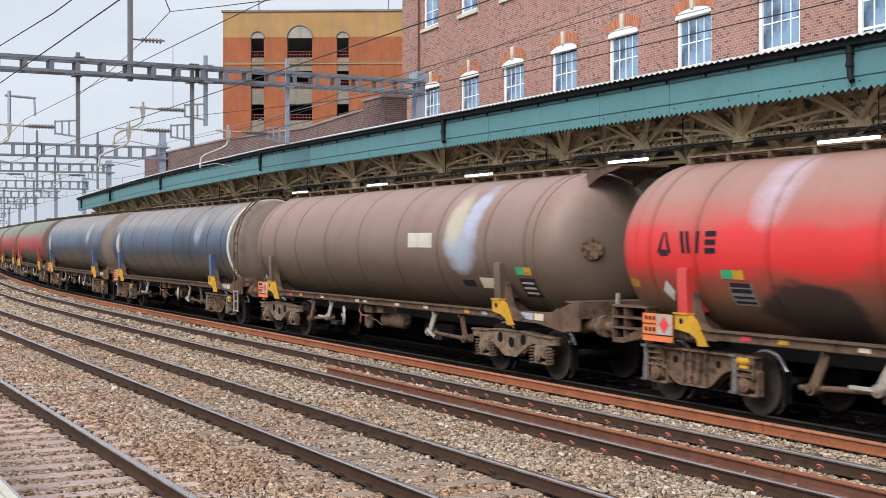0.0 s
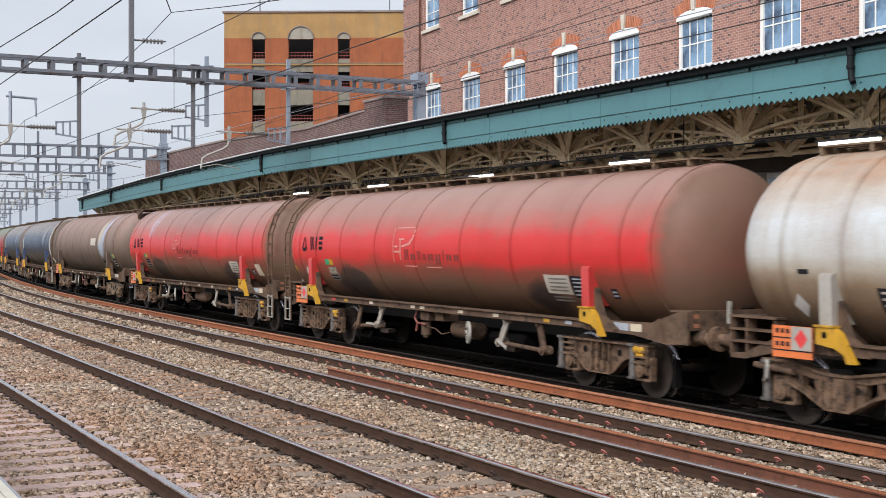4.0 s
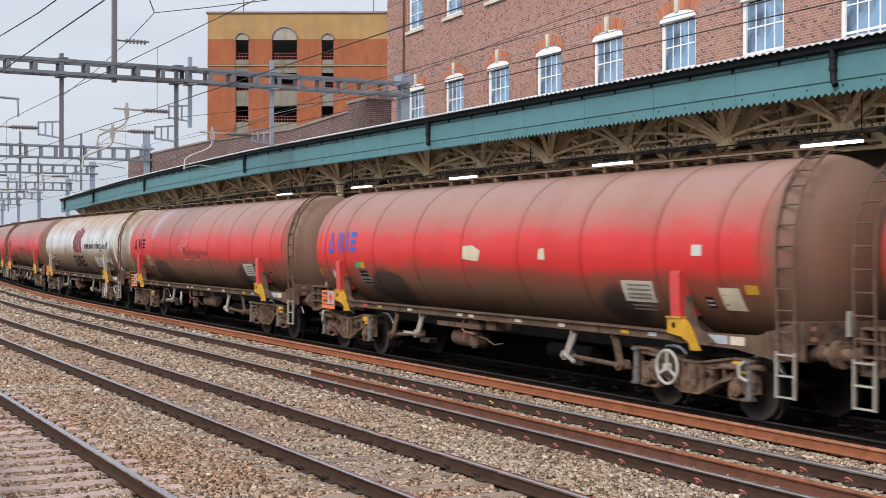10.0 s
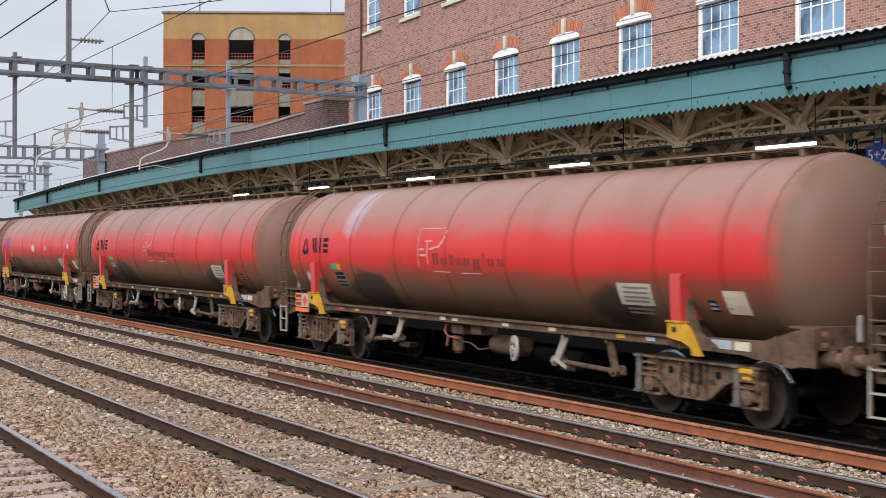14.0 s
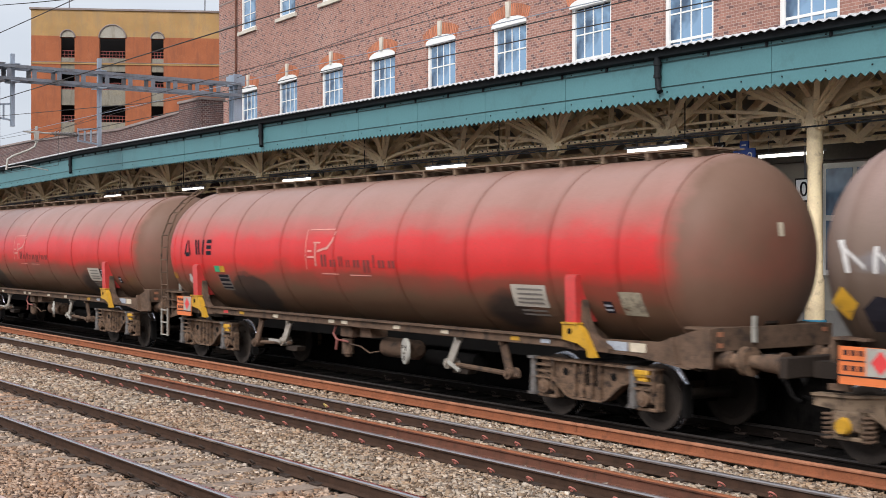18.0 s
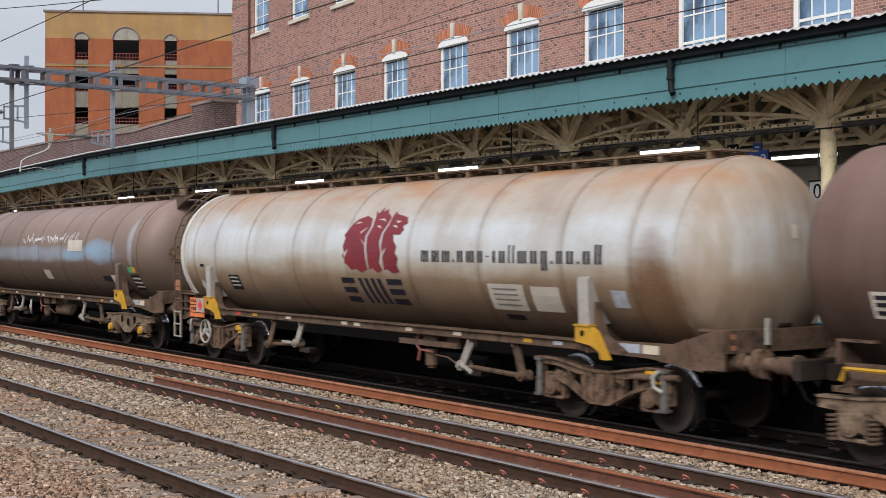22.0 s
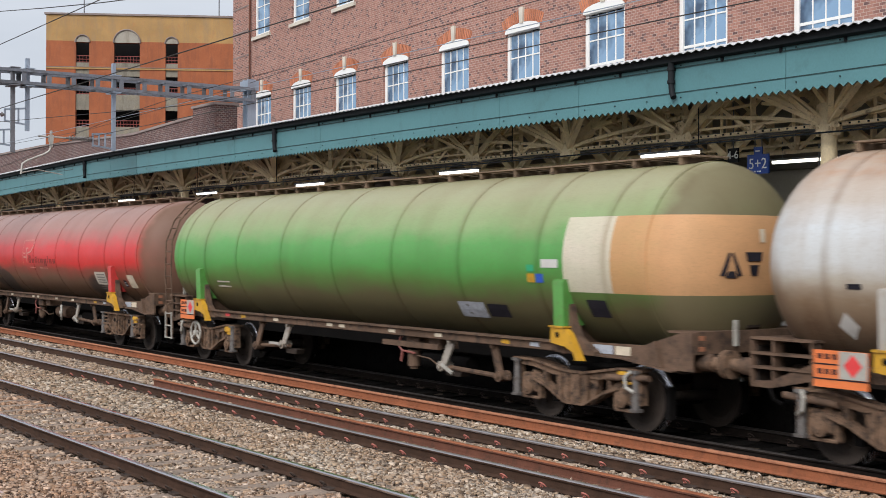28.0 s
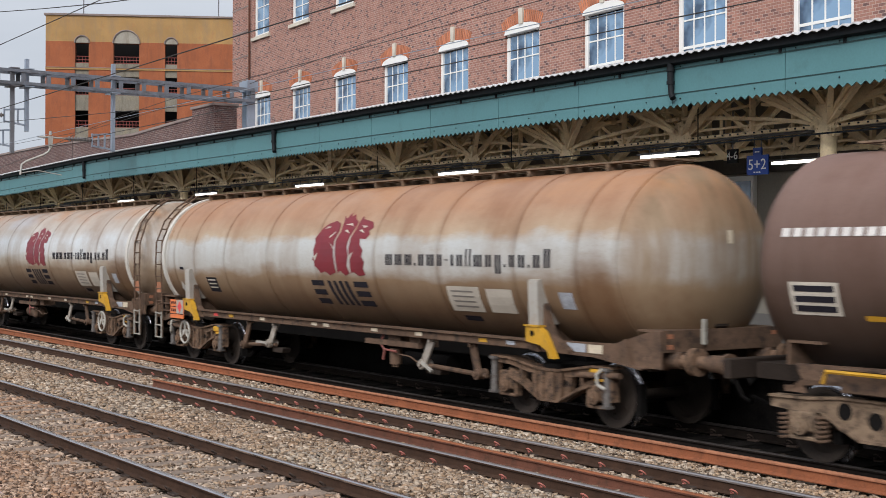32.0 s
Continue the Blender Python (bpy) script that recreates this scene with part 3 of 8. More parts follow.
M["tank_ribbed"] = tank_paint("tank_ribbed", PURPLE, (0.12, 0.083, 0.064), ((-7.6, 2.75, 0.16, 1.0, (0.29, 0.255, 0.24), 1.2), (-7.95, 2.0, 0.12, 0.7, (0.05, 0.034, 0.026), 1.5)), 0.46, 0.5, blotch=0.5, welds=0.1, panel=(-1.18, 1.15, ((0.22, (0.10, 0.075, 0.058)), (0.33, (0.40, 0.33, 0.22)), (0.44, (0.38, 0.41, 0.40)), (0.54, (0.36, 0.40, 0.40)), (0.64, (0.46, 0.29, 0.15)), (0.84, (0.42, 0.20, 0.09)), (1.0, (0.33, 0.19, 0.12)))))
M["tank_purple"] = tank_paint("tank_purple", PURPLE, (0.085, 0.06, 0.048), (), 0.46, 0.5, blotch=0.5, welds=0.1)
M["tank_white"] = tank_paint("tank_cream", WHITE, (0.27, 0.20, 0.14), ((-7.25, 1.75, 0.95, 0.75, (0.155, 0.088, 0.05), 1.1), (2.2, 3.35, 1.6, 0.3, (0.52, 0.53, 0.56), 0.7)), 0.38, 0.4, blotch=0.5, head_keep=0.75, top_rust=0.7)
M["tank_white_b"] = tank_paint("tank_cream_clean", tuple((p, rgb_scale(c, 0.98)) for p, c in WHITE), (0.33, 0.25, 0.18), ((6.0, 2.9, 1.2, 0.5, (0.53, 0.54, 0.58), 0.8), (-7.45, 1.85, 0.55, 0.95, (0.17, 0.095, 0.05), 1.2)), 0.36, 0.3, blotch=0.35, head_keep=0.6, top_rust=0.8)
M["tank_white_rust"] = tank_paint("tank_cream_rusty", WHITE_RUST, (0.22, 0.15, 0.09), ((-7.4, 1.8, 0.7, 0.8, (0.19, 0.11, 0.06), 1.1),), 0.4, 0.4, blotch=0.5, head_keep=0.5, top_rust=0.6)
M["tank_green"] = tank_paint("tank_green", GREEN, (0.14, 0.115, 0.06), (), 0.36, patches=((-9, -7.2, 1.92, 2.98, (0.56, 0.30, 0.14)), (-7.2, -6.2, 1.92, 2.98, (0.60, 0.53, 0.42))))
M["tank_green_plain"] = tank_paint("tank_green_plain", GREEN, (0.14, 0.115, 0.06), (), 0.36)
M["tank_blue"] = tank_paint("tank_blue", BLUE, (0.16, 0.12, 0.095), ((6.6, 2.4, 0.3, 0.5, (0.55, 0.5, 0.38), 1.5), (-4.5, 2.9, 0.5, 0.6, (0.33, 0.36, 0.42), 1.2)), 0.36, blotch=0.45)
M["strap_red"] = surface("strap_red", (0.46, 0.04, 0.035), 0.45, 0, 0.2, 3, 40, 0.1, (0.20, 0.07, 0.05), 0.55)
M["strap_white"] = surface("strap_white", (0.32, 0.295, 0.26), 0.45, 0, 0.15, 3, 40, 0.1, (0.28, 0.21, 0.15), 0.55)
M["strap_green"] = surface("strap_green", (0.08, 0.24, 0.05), 0.45, 0, 0.2, 3, 40, 0.1, (0.12, 0.12, 0.05), 0.55)
M["strap_blue"] = surface("strap_blue", (0.05, 0.08, 0.17), 0.45, 0, 0.2, 3, 40, 0.1, (0.1, 0.08, 0.065), 0.55)
# underframe tone taken near black to hold the shade between wagon ends
M["frame"] = surface("wagon_frame", (0.032, 0.023, 0.018), 0.85, 0.0, 0.35, 1.6, 30, 0.4, (0.055, 0.036, 0.026), 0.58)
M["frame_tan"] = surface("wagon_frame_tan", (0.122, 0.076, 0.051), 0.8, 0.0, 0.4, 2.4, 30, 0.5, (0.042, 0.03, 0.024), 0.5)
M["bogie_brown"] = surface("bogie_brown", (0.155, 0.096, 0.062), 0.8, 0.0, 0.4, 4.0, 30, 0.5, (0.035, 0.025, 0.02), 0.48)
M["bogie_tan"] = surface("bogie_tan", (0.19, 0.132, 0.088), 0.8, 0.0, 0.4, 4.0, 30, 0.5, (0.055, 0.038, 0.028), 0.5)
M["lever_pale"] = surface("lever_pale", (0.30, 0.265, 0.225), 0.7, 0.0, 0.25, 4, 30, 0.3, (0.2, 0.15, 0.11), 0.5)
M["label_grey"] = surface("label_grey", (0.36, 0.38, 0.42), 0.5, 0.0, 0.3, 12, 40, 0.1, (0.14, 0.14, 0.16), 0.55)
M["rib_grey"] = surface("rib_grey", (0.29, 0.26, 0.25), 0.55, 0, 0.3, 2, 40, 0.1, (0.11, 0.08, 0.068), 0.5)
M["rim_pale"] = surface("rim_pale", (0.56, 0.53, 0.48), 0.5, 0, 0.12, 2, 40, 0.1, (0.36, 0.28, 0.2), 0.58)
M["damper"] = surface("damper_grey", (0.13, 0.118, 0.11), 0.6, 0.2, 0.3, 5, 30, 0.2, (0.07, 0.05, 0.04), 0.5)
# near-black that puts the shade beneath wagons and inside holes into the colour
M["shade_black"] = surface("shade_black", (0.010, 0.009, 0.0085), 0.85, 0, 0.4, 2, 30, 0.3)
M["wheel"] = surface("wheel_steel", (0.05, 0.038, 0.031), 0.8, 0.0, 0.3, 3, 30, 0.2)
M["tread"] = surface("wheel_tread", (0.55, 0.55, 0.58), 0.25, 1.0, 0.1, 5, 60, 0.05)
M["yellow"] = surface("yellow_paint", (0.50, 0.265, 0.02), 0.55, 0, 0.25, 4, 40, 0.15, (0.17, 0.105, 0.04), 0.56)
M["orange"] = surface("orange_panel", (0.66, 0.17, 0.05), 0.5, 0, 0.15, 4, 40, 0.05, (0.4, 0.15, 0.07), 0.62)
M["white"] = surface("white_paint", (0.52, 0.505, 0.47), 0.5, 0, 0.12, 4, 40, 0.1, (0.35, 0.29, 0.23), 0.62)
M["plate_mottled"] = surface("plate_mottled", (0.36, 0.31, 0.225), 0.6, 0, 0.3, 5, 40, 0.1, (0.09, 0.07, 0.055), 0.48)
M["cream"] = surface("cream_panel", (0.56, 0.48, 0.36), 0.55, 0, 0.15, 6, 40, 0.1, (0.30, 0.22, 0.15), 0.6)
M["dark_mark"] = surface("dark_marking", (0.022, 0.02, 0.026), 0.75, 0, 0.3, 6, 60, 0.0)
M["blue_mark"] = surface("blue_marking", (0.03, 0.09, 0.42), 0.45, 0, 0.2, 6, 60, 0.0)
M["green_mark"] = surface("green_marking", (0.03, 0.30, 0.14), 0.45, 0, 0.2, 6, 60, 0.0)
M["maroon"] = surface("maroon_marking", (0.185, 0.018, 0.027), 0.45, 0, 0.2, 3, 60, 0.0, (0.34, 0.16, 0.13), 0.66)
M["red_mark"] = surface("red_marking", (0.62, 0.05, 0.05), 0.45, 0, 0.2, 6, 60, 0.0)
M["faded"] = surface("faded_outline", (0.60, 0.27, 0.22), 0.5, 0, 0.3, 5, 60, 0.0)
M["peach"] = surface("peach_patch", (0.55, 0.27, 0.12), 0.45, 0, 0.2, 1.2, 40, 0.05)
M["pale"] = surface("pale_patch", (0.50, 0.45, 0.38), 0.5, 0, 0.18, 2, 40, 0.05, (0.33, 0.25, 0.18), 0.6)
M["wheel_cream"] = surface("wheel_cream", (0.40, 0.375, 0.33), 0.55, 0, 0.15, 5, 40, 0.1, (0.22, 0.17, 0.13), 0.58)
M["step_grey"] = surface("step_grey", (0.34, 0.32, 0.28), 0.6, 0, 0.2, 5, 40, 0.1, (0.15, 0.115, 0.09), 0.55)
M["valve_red"] = surface("valve_red", (0.23, 0.075, 0.06), 0.6, 0, 0.2, 5, 40, 0.1)
M["panel_text"] = surface("panel_text", (0.20, 0.18, 0.16), 0.5, 0, 0.3, 30, 60, 0.0)
M["word_brown"] = surface("worn_word", (0.19, 0.035, 0.03), 0.5, 0, 0.3, 8, 60, 0.0)
M["scrawl"] = surface("scrawl_white", (0.60, 0.57, 0.54), 0.6, 0, 0.3, 4, 40, 0.0)
M["scrawl_blue"] = surface("scrawl_blue", (0.10, 0.25, 0.65), 0.6, 0, 0.3, 4, 40, 0.0)
M["scrawl_orange"] = surface("scrawl_orange", (0.75, 0.16, 0.06), 0.6, 0, 0.3, 4, 40, 0.0)

TANK_R, TANK_Z, TANK_HALF, DISH = 1.365, 2.365, 8.42, 0.98
REAR_HALF, REAR_DISH = 8.70, 0.82


def tank_profile(r, front, rear, dish_f, dish_r):
    """Outline (x, radius) of a barrel with domed ends; the rear end is at negative x."""
    def end(half, dish):
        pts = [(half - dish * (1 - math.cos(radians(7.5 * i))), r * math.sin(radians(7.5 * i)) ** 0.86) for i in range(13)]
        return [(half, 0.0)] + pts[1:]
    left = [(-x, q) for x, q in end(rear, dish_r)]
    right = list(reversed(end(front, dish_f)))
    body = [(x, r) for x in np.linspace(-rear + dish_r, front - dish_f, 14)[1:-1]]
    return left + body + right


TANK_LINE = tank_profile(TANK_R, TANK_HALF, REAR_HALF, DISH, REAR_DISH)


def radius_at(x):
    return float(np.interp(x, [a for a, _ in TANK_LINE], [b for _, b in TANK_LINE]))


def tank_mesh(mat, front, rear, dish_f, dish_r):
    bm = bmesh.new()
    lathe(bm, tank_profile(TANK_R, front, rear, dish_f, dish_r), 64, pose(0, 0, TANK_Z))
    return mesh_of(bm, mat, 50, "barrel")


RINGS = {}


def ring_mesh(mat, r, w, t, x=0.0):
    """A hoop round the barrel at x, shared by wagons of one paint."""
    key = (mat.name, r, w, t, x)
    if key not in RINGS:
        bm = bmesh.new()
        lathe(bm, ((-w / 2, r - 0.01), (-w / 2, r + t), (w / 2, r + t), (w / 2, r - 0.01)), 56, pose(x, 0, TANK_Z))
        RINGS[key] = mesh_of(bm, mat, 40, "seam")
    return RINGS[key]


def on_tank(x, h, side=1, lift=0.006):
    """The place on the barrel at x along it and h metres of height, on one side."""
    r = max(0.3, radius_at(x))
    k = math.asin(max(-0.99, min(0.99, (h - TANK_Z) / r)))
    return Vector((x - (lift if x < -7.6 else 0), side * (r + lift) * math.cos(k), TANK_Z + (r + lift) * math.sin(k)))


def decal(polys, side=1, lift=0.006):
    """Flat outlines (x, height) laid on the curve of the barrel, cut into strips so that they follow it."""
    bm = bmesh.new()
    for poly in polys:
        vs = [bm.verts.new((x, 0, h)) for x, h in poly]
        bm.faces.new(vs)
    lo = min(v.co.z for v in bm.verts)
    hi = max(v.co.z for v in bm.verts)
    h = lo + 0.12
    while h < hi - 0.02:
        bmesh.ops.bisect_plane(bm, geom=bm.verts[:] + bm.edges[:] + bm.faces[:], plane_co=(0, 0, h), plane_no=(0, 0, 1))
        h += 0.12
    x = -8.3
    while x < -7.4 and min(v.co.x for v in bm.verts) < -7.4:
        bmesh.ops.bisect_plane(bm, geom=bm.verts[:] + bm.edges[:] + bm.faces[:], plane_co=(x, 0, 0), plane_no=(1, 0, 0))
        x += 0.1
    for v in bm.verts:
        v.co = on_tank(v.co.x, v.co.z, side, lift)
    bm.normal_update()
    for f in bm.faces:
        if f.normal.y * side < 0:
            f.normal_flip()
    return bm


def dome_mark(poly):
    """An outline of (y, height) laid on the rear dome of the barrel."""
    bm = bmesh.new()
    bm.faces.new([bm.verts.new((0, y, z)) for y, z in poly])
    bmesh.ops.triangulate(bm, faces=bm.faces[:])
    bmesh.ops.subdivide_edges(bm, edges=bm.edges[:], cuts=2, use_grid_fill=True)
    xs, rs = [a for a, b in TANK_LINE[:13]], [b for a, b in TANK_LINE[:13]]
    for v in bm.verts:
        v.co.x = float(np.interp(math.hypot(v.co.y, v.co.z - TANK_Z), rs, xs)) - 0.012
    bm.normal_update()
    for f in bm.faces:
        if f.normal.x > 0:
            f.normal_flip()
    return bm


def rect(x0, x1, h0, h1, lean=0.0):
    """On the near side x runs to the left as one looks at it."""
    return ((x0, h0), (x1, h0), (x1 + lean, h1), (x0 + lean, h1))


def word_bars(x, h, height, widths, gap=0.035, lean=0.0):
    """A row of plain upright bars for a brand's lettering; starts at x and runs towards smaller x."""
    out = []
    for w, up, down in widths:
        if w > 0:
            out.append(rect(x - w, x, h - down * height, h + up * height, lean))
        x -= abs(w) + gap
    return out


def bogie_frame():
    """The outline of the older bogie's plate side frame; x along the wagon about the bogie's centre."""
    top = [(-1.5, 0.66), (-1.5, 0.79), (-0.9, 0.80), (-0.5, 0.84), (0.5, 0.84), (0.9, 0.80), (1.5, 0.79), (1.5, 0.66)]
    bot = [(1.25, 0.64), (0.72, 0.64), (0.5, 0.47), (0.2, 0.38), (-0.2, 0.38), (-0.5, 0.47), (-0.72, 0.64), (-1.25, 0.64)]
    return top + bot


def wheelset_mesh():
    bm = bmesh.new()
    for sg in (1, -1):
        m = pose(0, sg * 0.72, 0, 0, 0, 90 * sg)
        lathe(bm, ((-0.07, 0.0), (-0.07, 0.10), (-0.045, 0.14), (-0.03, 0.34), (-0.065, 0.385), (-0.068, 0.448), (0.055, 0.456), (0.06, 0.485), (0.085, 0.485), (0.088, 0.40), (0.03, 0.35), (0.02, 0.14), (0.08, 0.11), (0.08, 0.0)), 32, m @ pose(0, 0, 0, 0, 0, 180))
    rod(bm, (0, -1.05, 0), (0, 1.05, 0), 0.075, 12)
    # drilled disc holes show as small dark bosses
    for sg in (1, -1):
        for k in range(6):
            a = radians(60 * k)
            rod(bm, (0.24 * math.cos(a), sg * 0.725, 0.24 * math.sin(a)), (0.24 * math.cos(a), sg * 0.775, 0.24 * math.sin(a)), 0.025, 6)
    me = mesh_of(bm, [M["wheel"], M["tread"]], 40, "wheelset")
    for p in me.polygons:
        c = p.center
        rr = math.hypot(c.x, c.z)
        if 0.442 < rr < 0.495 and abs(abs(c.y) - 0.72) < 0.07:
            p.material_index = 1
    return me


def spring_mesh():
    bm = bmesh.new()
    pts = [Vector((0.075 * math.cos(a), 0.075 * math.sin(a), 0.30 * i / 40)) for i, a in enumerate([2 * math.pi * 5.5 * i / 40 for i in range(41)])]
    pipe(bm, pts, 0.017, 5)
    return mesh_of(bm, M["frame_tan"], 60, "spring")


PARTS = {}


def shared():
    """Meshes that every wagon shares."""
    P = PARTS
    P["wheelset"] = wheelset_mesh()
    P["spring"] = spring_mesh()
    for cast in (True, False):
        bm = bmesh.new()
        if cast:
            slab(bm, ((-1.34, 0.80), (-1.30, 0.88), (-0.95, 0.88), (-0.55, 0.82), (-0.2, 0.765), (0.2, 0.765), (0.55, 0.82), (0.95, 0.88), (1.30, 0.88), (1.34, 0.80), (0.92, 0.78), (0.5, 0.70), (-0.5, 0.70), (-0.92, 0.78)), 1.02, 1.13)
            slab(bm, ((-0.46, 0.72), (0.46, 0.72), (0.40, 0.42), (0.22, 0.33), (-0.22, 0.33), (-0.40, 0.42)), 1.0, 1.11)
            for sg in (1, -1):
                bar(bm, (sg * 0.98, 1.07, 0.70), (sg * 0.30, 1.07, 0.36), 0.12, 0.07)
                box(bm, sg * 1.33 - 0.05, sg * 1.33 + 0.05, 1.03, 1.16, 0.42, 0.86)
                box(bm, sg * 0.70 - 0.04, sg * 0.70 + 0.04, 1.03, 1.12, 0.56, 0.84)
        else:
            slab(bm, bogie_frame(), 1.02, 1.13)
        # flange along the top
        if cast:
            for a, b in (((-1.4, 1.075, 0.89), (-0.95, 1.075, 0.89)), ((-0.95, 1.075, 0.89), (-0.2, 1.075, 0.775)), ((-0.2, 1.075, 0.775), (0.2, 1.075, 0.775)), ((0.2, 1.075, 0.775), (0.95, 1.075, 0.89)), ((0.95, 1.075, 0.89), (1.4, 1.075, 0.89)),
                         ((-0.94, 1.075, 0.62), (-0.62, 1.075, 0.52)), ((-0.62, 1.075, 0.52), (-0.2, 1.075, 0.325)), ((-0.2, 1.075, 0.325), (0.2, 1.075, 0.325)), ((0.2, 1.075, 0.325), (0.62, 1.075, 0.52)), ((0.62, 1.075, 0.52), (0.94, 1.075, 0.62))):
                bar(bm, a, b, 0.20, 0.035)
            box(bm, -0.30, 0.30, 1.0, 1.15, 0.34, 0.76)
            for x in (-0.28, -0.12, 0.12, 0.28):
                box(bm, x - 0.022, x + 0.022, 1.14, 1.18, 0.35, 0.75)
        else:
            for a, b in (((-1.5, 1.075, 0.79), (-0.9, 1.075, 0.80)), ((-0.9, 1.075, 0.80), (-0.5, 1.075, 0.84)), ((-0.5, 1.075, 0.84), (0.5, 1.075, 0.84)), ((0.5, 1.075, 0.84), (0.9, 1.075, 0.80)), ((0.9, 1.075, 0.80), (1.5, 1.075, 0.79)),
                         ((-0.72, 1.075, 0.64), (-0.2, 1.075, 0.38)), ((-0.2, 1.075, 0.38), (0.2, 1.075, 0.38)), ((0.2, 1.075, 0.38), (0.72, 1.075, 0.64))):
                bar(bm, a, b, 0.18, 0.03)
        P["side", cast] = mesh_of(bm, M["bogie_tan" if not cast else "bogie_brown"], 40, "side_frame")
        # holes in the side frame are thin near-black discs, their inner shade painted
        hr, hy = (0.055, 1.105) if cast else (0.10, 1.125)
        P["hole", cast] = mesh_of(rod(bmesh.new(), (0, hy, 0), (0, hy + 0.0095, 0), hr, 14), M["shade_black"], 30, "frame_hole")
        bm = bmesh.new()
        box(bm, -0.17, 0.17, 0.98, 1.15, 0.40, 0.64, bev=0.02)
        box(bm, -0.22, 0.22, 1.0, 1.12, 0.60, 0.68, bev=0.015)
        rod(bm, (0, 1.15, 0.47), (0, 1.20, 0.47), 0.105, 14)
        rod(bm, (0, 1.20, 0.47), (0, 1.225, 0.47), 0.06, 10)
        box(bm, -0.20, 0.20, 1.0, 1.14, 0.30, 0.345, bev=0.01)
        for x in (-0.19, 0.19):
            box(bm, x - 0.03, x + 0.03, 1.02, 1.12, 0.32, 0.64)
        P["axlebox", cast] = mesh_of(bm, M["bogie_brown" if cast else "bogie_tan"], 40, "axle_box")
        bm = bmesh.new()
        box(bm, -0.22, 0.08, 1.10, 1.20, 0.74, 0.86, bev=0.02)
        box(bm, -0.20, -0.02, 1.12, 1.19, 0.69, 0.74, bev=0.01)
        P["cover", cast] = mesh_of(bm, M["yellow"], 40, "axle_cover")
        bm = bmesh.new()
        rod(bm, (0, 1.17, 0.36), (0, 1.17, 0.60), 0.062, 12)
        rod(bm, (0, 1.17, 0.60), (0, 1.17, 0.86), 0.05, 12)
        box(bm, -0.07, 0.07, 1.1, 1.23, 0.33, 0.37)
        box(bm, -0.07, 0.07, 1.1, 1.23, 0.85, 0.89)
        P["damper", cast] = mesh_of(bm, M["damper" if cast else "yellow"], 40, "damper")
    # welded side frame with a straight top flange, ribbed middle and finned axle guides
    bm = bmesh.new()
    slab(bm, ((-1.38, 0.85), (1.06, 0.85), (1.06, 0.88), (-1.38, 0.88)), 0.98, 1.19)
    slab(bm, ((-1.05, 0.85), (1.05, 0.85), (1.0, 0.70), (0.74, 0.63), (0.42, 0.40), (0.30, 0.36), (-0.30, 0.36), (-0.42, 0.40), (-0.74, 0.63), (-1.0, 0.70)), 1.03, 1.10)
    low = ((-0.98, 0.69), (-0.74, 0.62), (-0.42, 0.39), (-0.30, 0.35), (0.30, 0.35), (0.42, 0.39), (0.74, 0.62), (0.98, 0.69))
    for a, b in zip(low, low[1:]):
        bar(bm, (a[0], 1.10, a[1]), (b[0], 1.10, b[1]), 0.17, 0.028)
    for x in (-0.26, -0.09, 0.09, 0.26):
        box(bm, x - 0.02, x + 0.02, 1.10, 1.16, 0.37, 0.85)
    for sg in (1, -1):
        c = sg * 1.02 - 0.13
        box(bm, c - 0.13, c + 0.13, 0.98, 1.12, 0.52, 0.85)
        for z in (0.58, 0.67, 0.76):
            box(bm, c - 0.17, c + 0.17, 1.0, 1.20, z, z + 0.03)
        box(bm, c - 0.19, c - 0.15, 1.02, 1.18, 0.55, 0.85)
    P["side", "flat"] = mesh_of(bm, M["bogie_brown"], 40, "side_frame")
    bm = bmesh.new()
    rod(bm, (0, -0.03, 0), (0, 0.03, 0), 0.105, 16, 0.085)
    P["cap"] = mesh_of(bm, M["yellow"], 40, "axle_cap")
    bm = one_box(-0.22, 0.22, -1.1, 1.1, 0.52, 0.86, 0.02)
    P["bolster"] = mesh_of(bm, M["shade_black"], 30, "bolster")
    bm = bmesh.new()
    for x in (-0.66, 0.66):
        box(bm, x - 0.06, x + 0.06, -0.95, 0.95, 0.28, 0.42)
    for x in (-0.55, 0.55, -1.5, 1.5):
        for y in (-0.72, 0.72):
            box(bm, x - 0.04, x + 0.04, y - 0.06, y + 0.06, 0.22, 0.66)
    P["brake"] = mesh_of(bm, M["shade_black"], 30, "brake_gear")
    # buffers
    bm = bmesh.new()
    lathe(bm, ((0.0, 0.0), (0.0, 0.15), (0.05, 0.15), (0.08, 0.12), (0.34, 0.11), (0.34, 0.0)), 18)
    P["buffer_case"] = mesh_of(bm, M["frame_tan"], 35, "buffer_case")
    bm = bmesh.new()
    lathe(bm, ((0.32, 0.0), (0.32, 0.085), (0.52, 0.085), (0.53, 0.185), (0.565, 0.18), (0.59, 0.1), (0.595, 0.0)), 22)
    P["buffer_head"] = mesh_of(bm, M["bogie_brown"], 35, "buffer_head")
    # hand wheel with three spokes
    bm = bmesh.new()
    k = [radians(20 * i) for i in range(19)]
    pipe(bm, [Vector((0.25 * math.cos(a), 0, 0.25 * math.sin(a))) for a in k], 0.024, 8)
    for a in (90, 210, 330):
        bar(bm, (0, 0, 0), (0.25 * math.cos(radians(a)), 0, 0.25 * math.sin(radians(a))), 0.03, 0.04)
    rod(bm, (0, -0.05, 0), (0, 0.04, 0), 0.06, 10)
    P["hand_wheel"] = mesh_of(bm, M["wheel_cream"], 40, "hand_wheel")
    bm = bmesh.new()
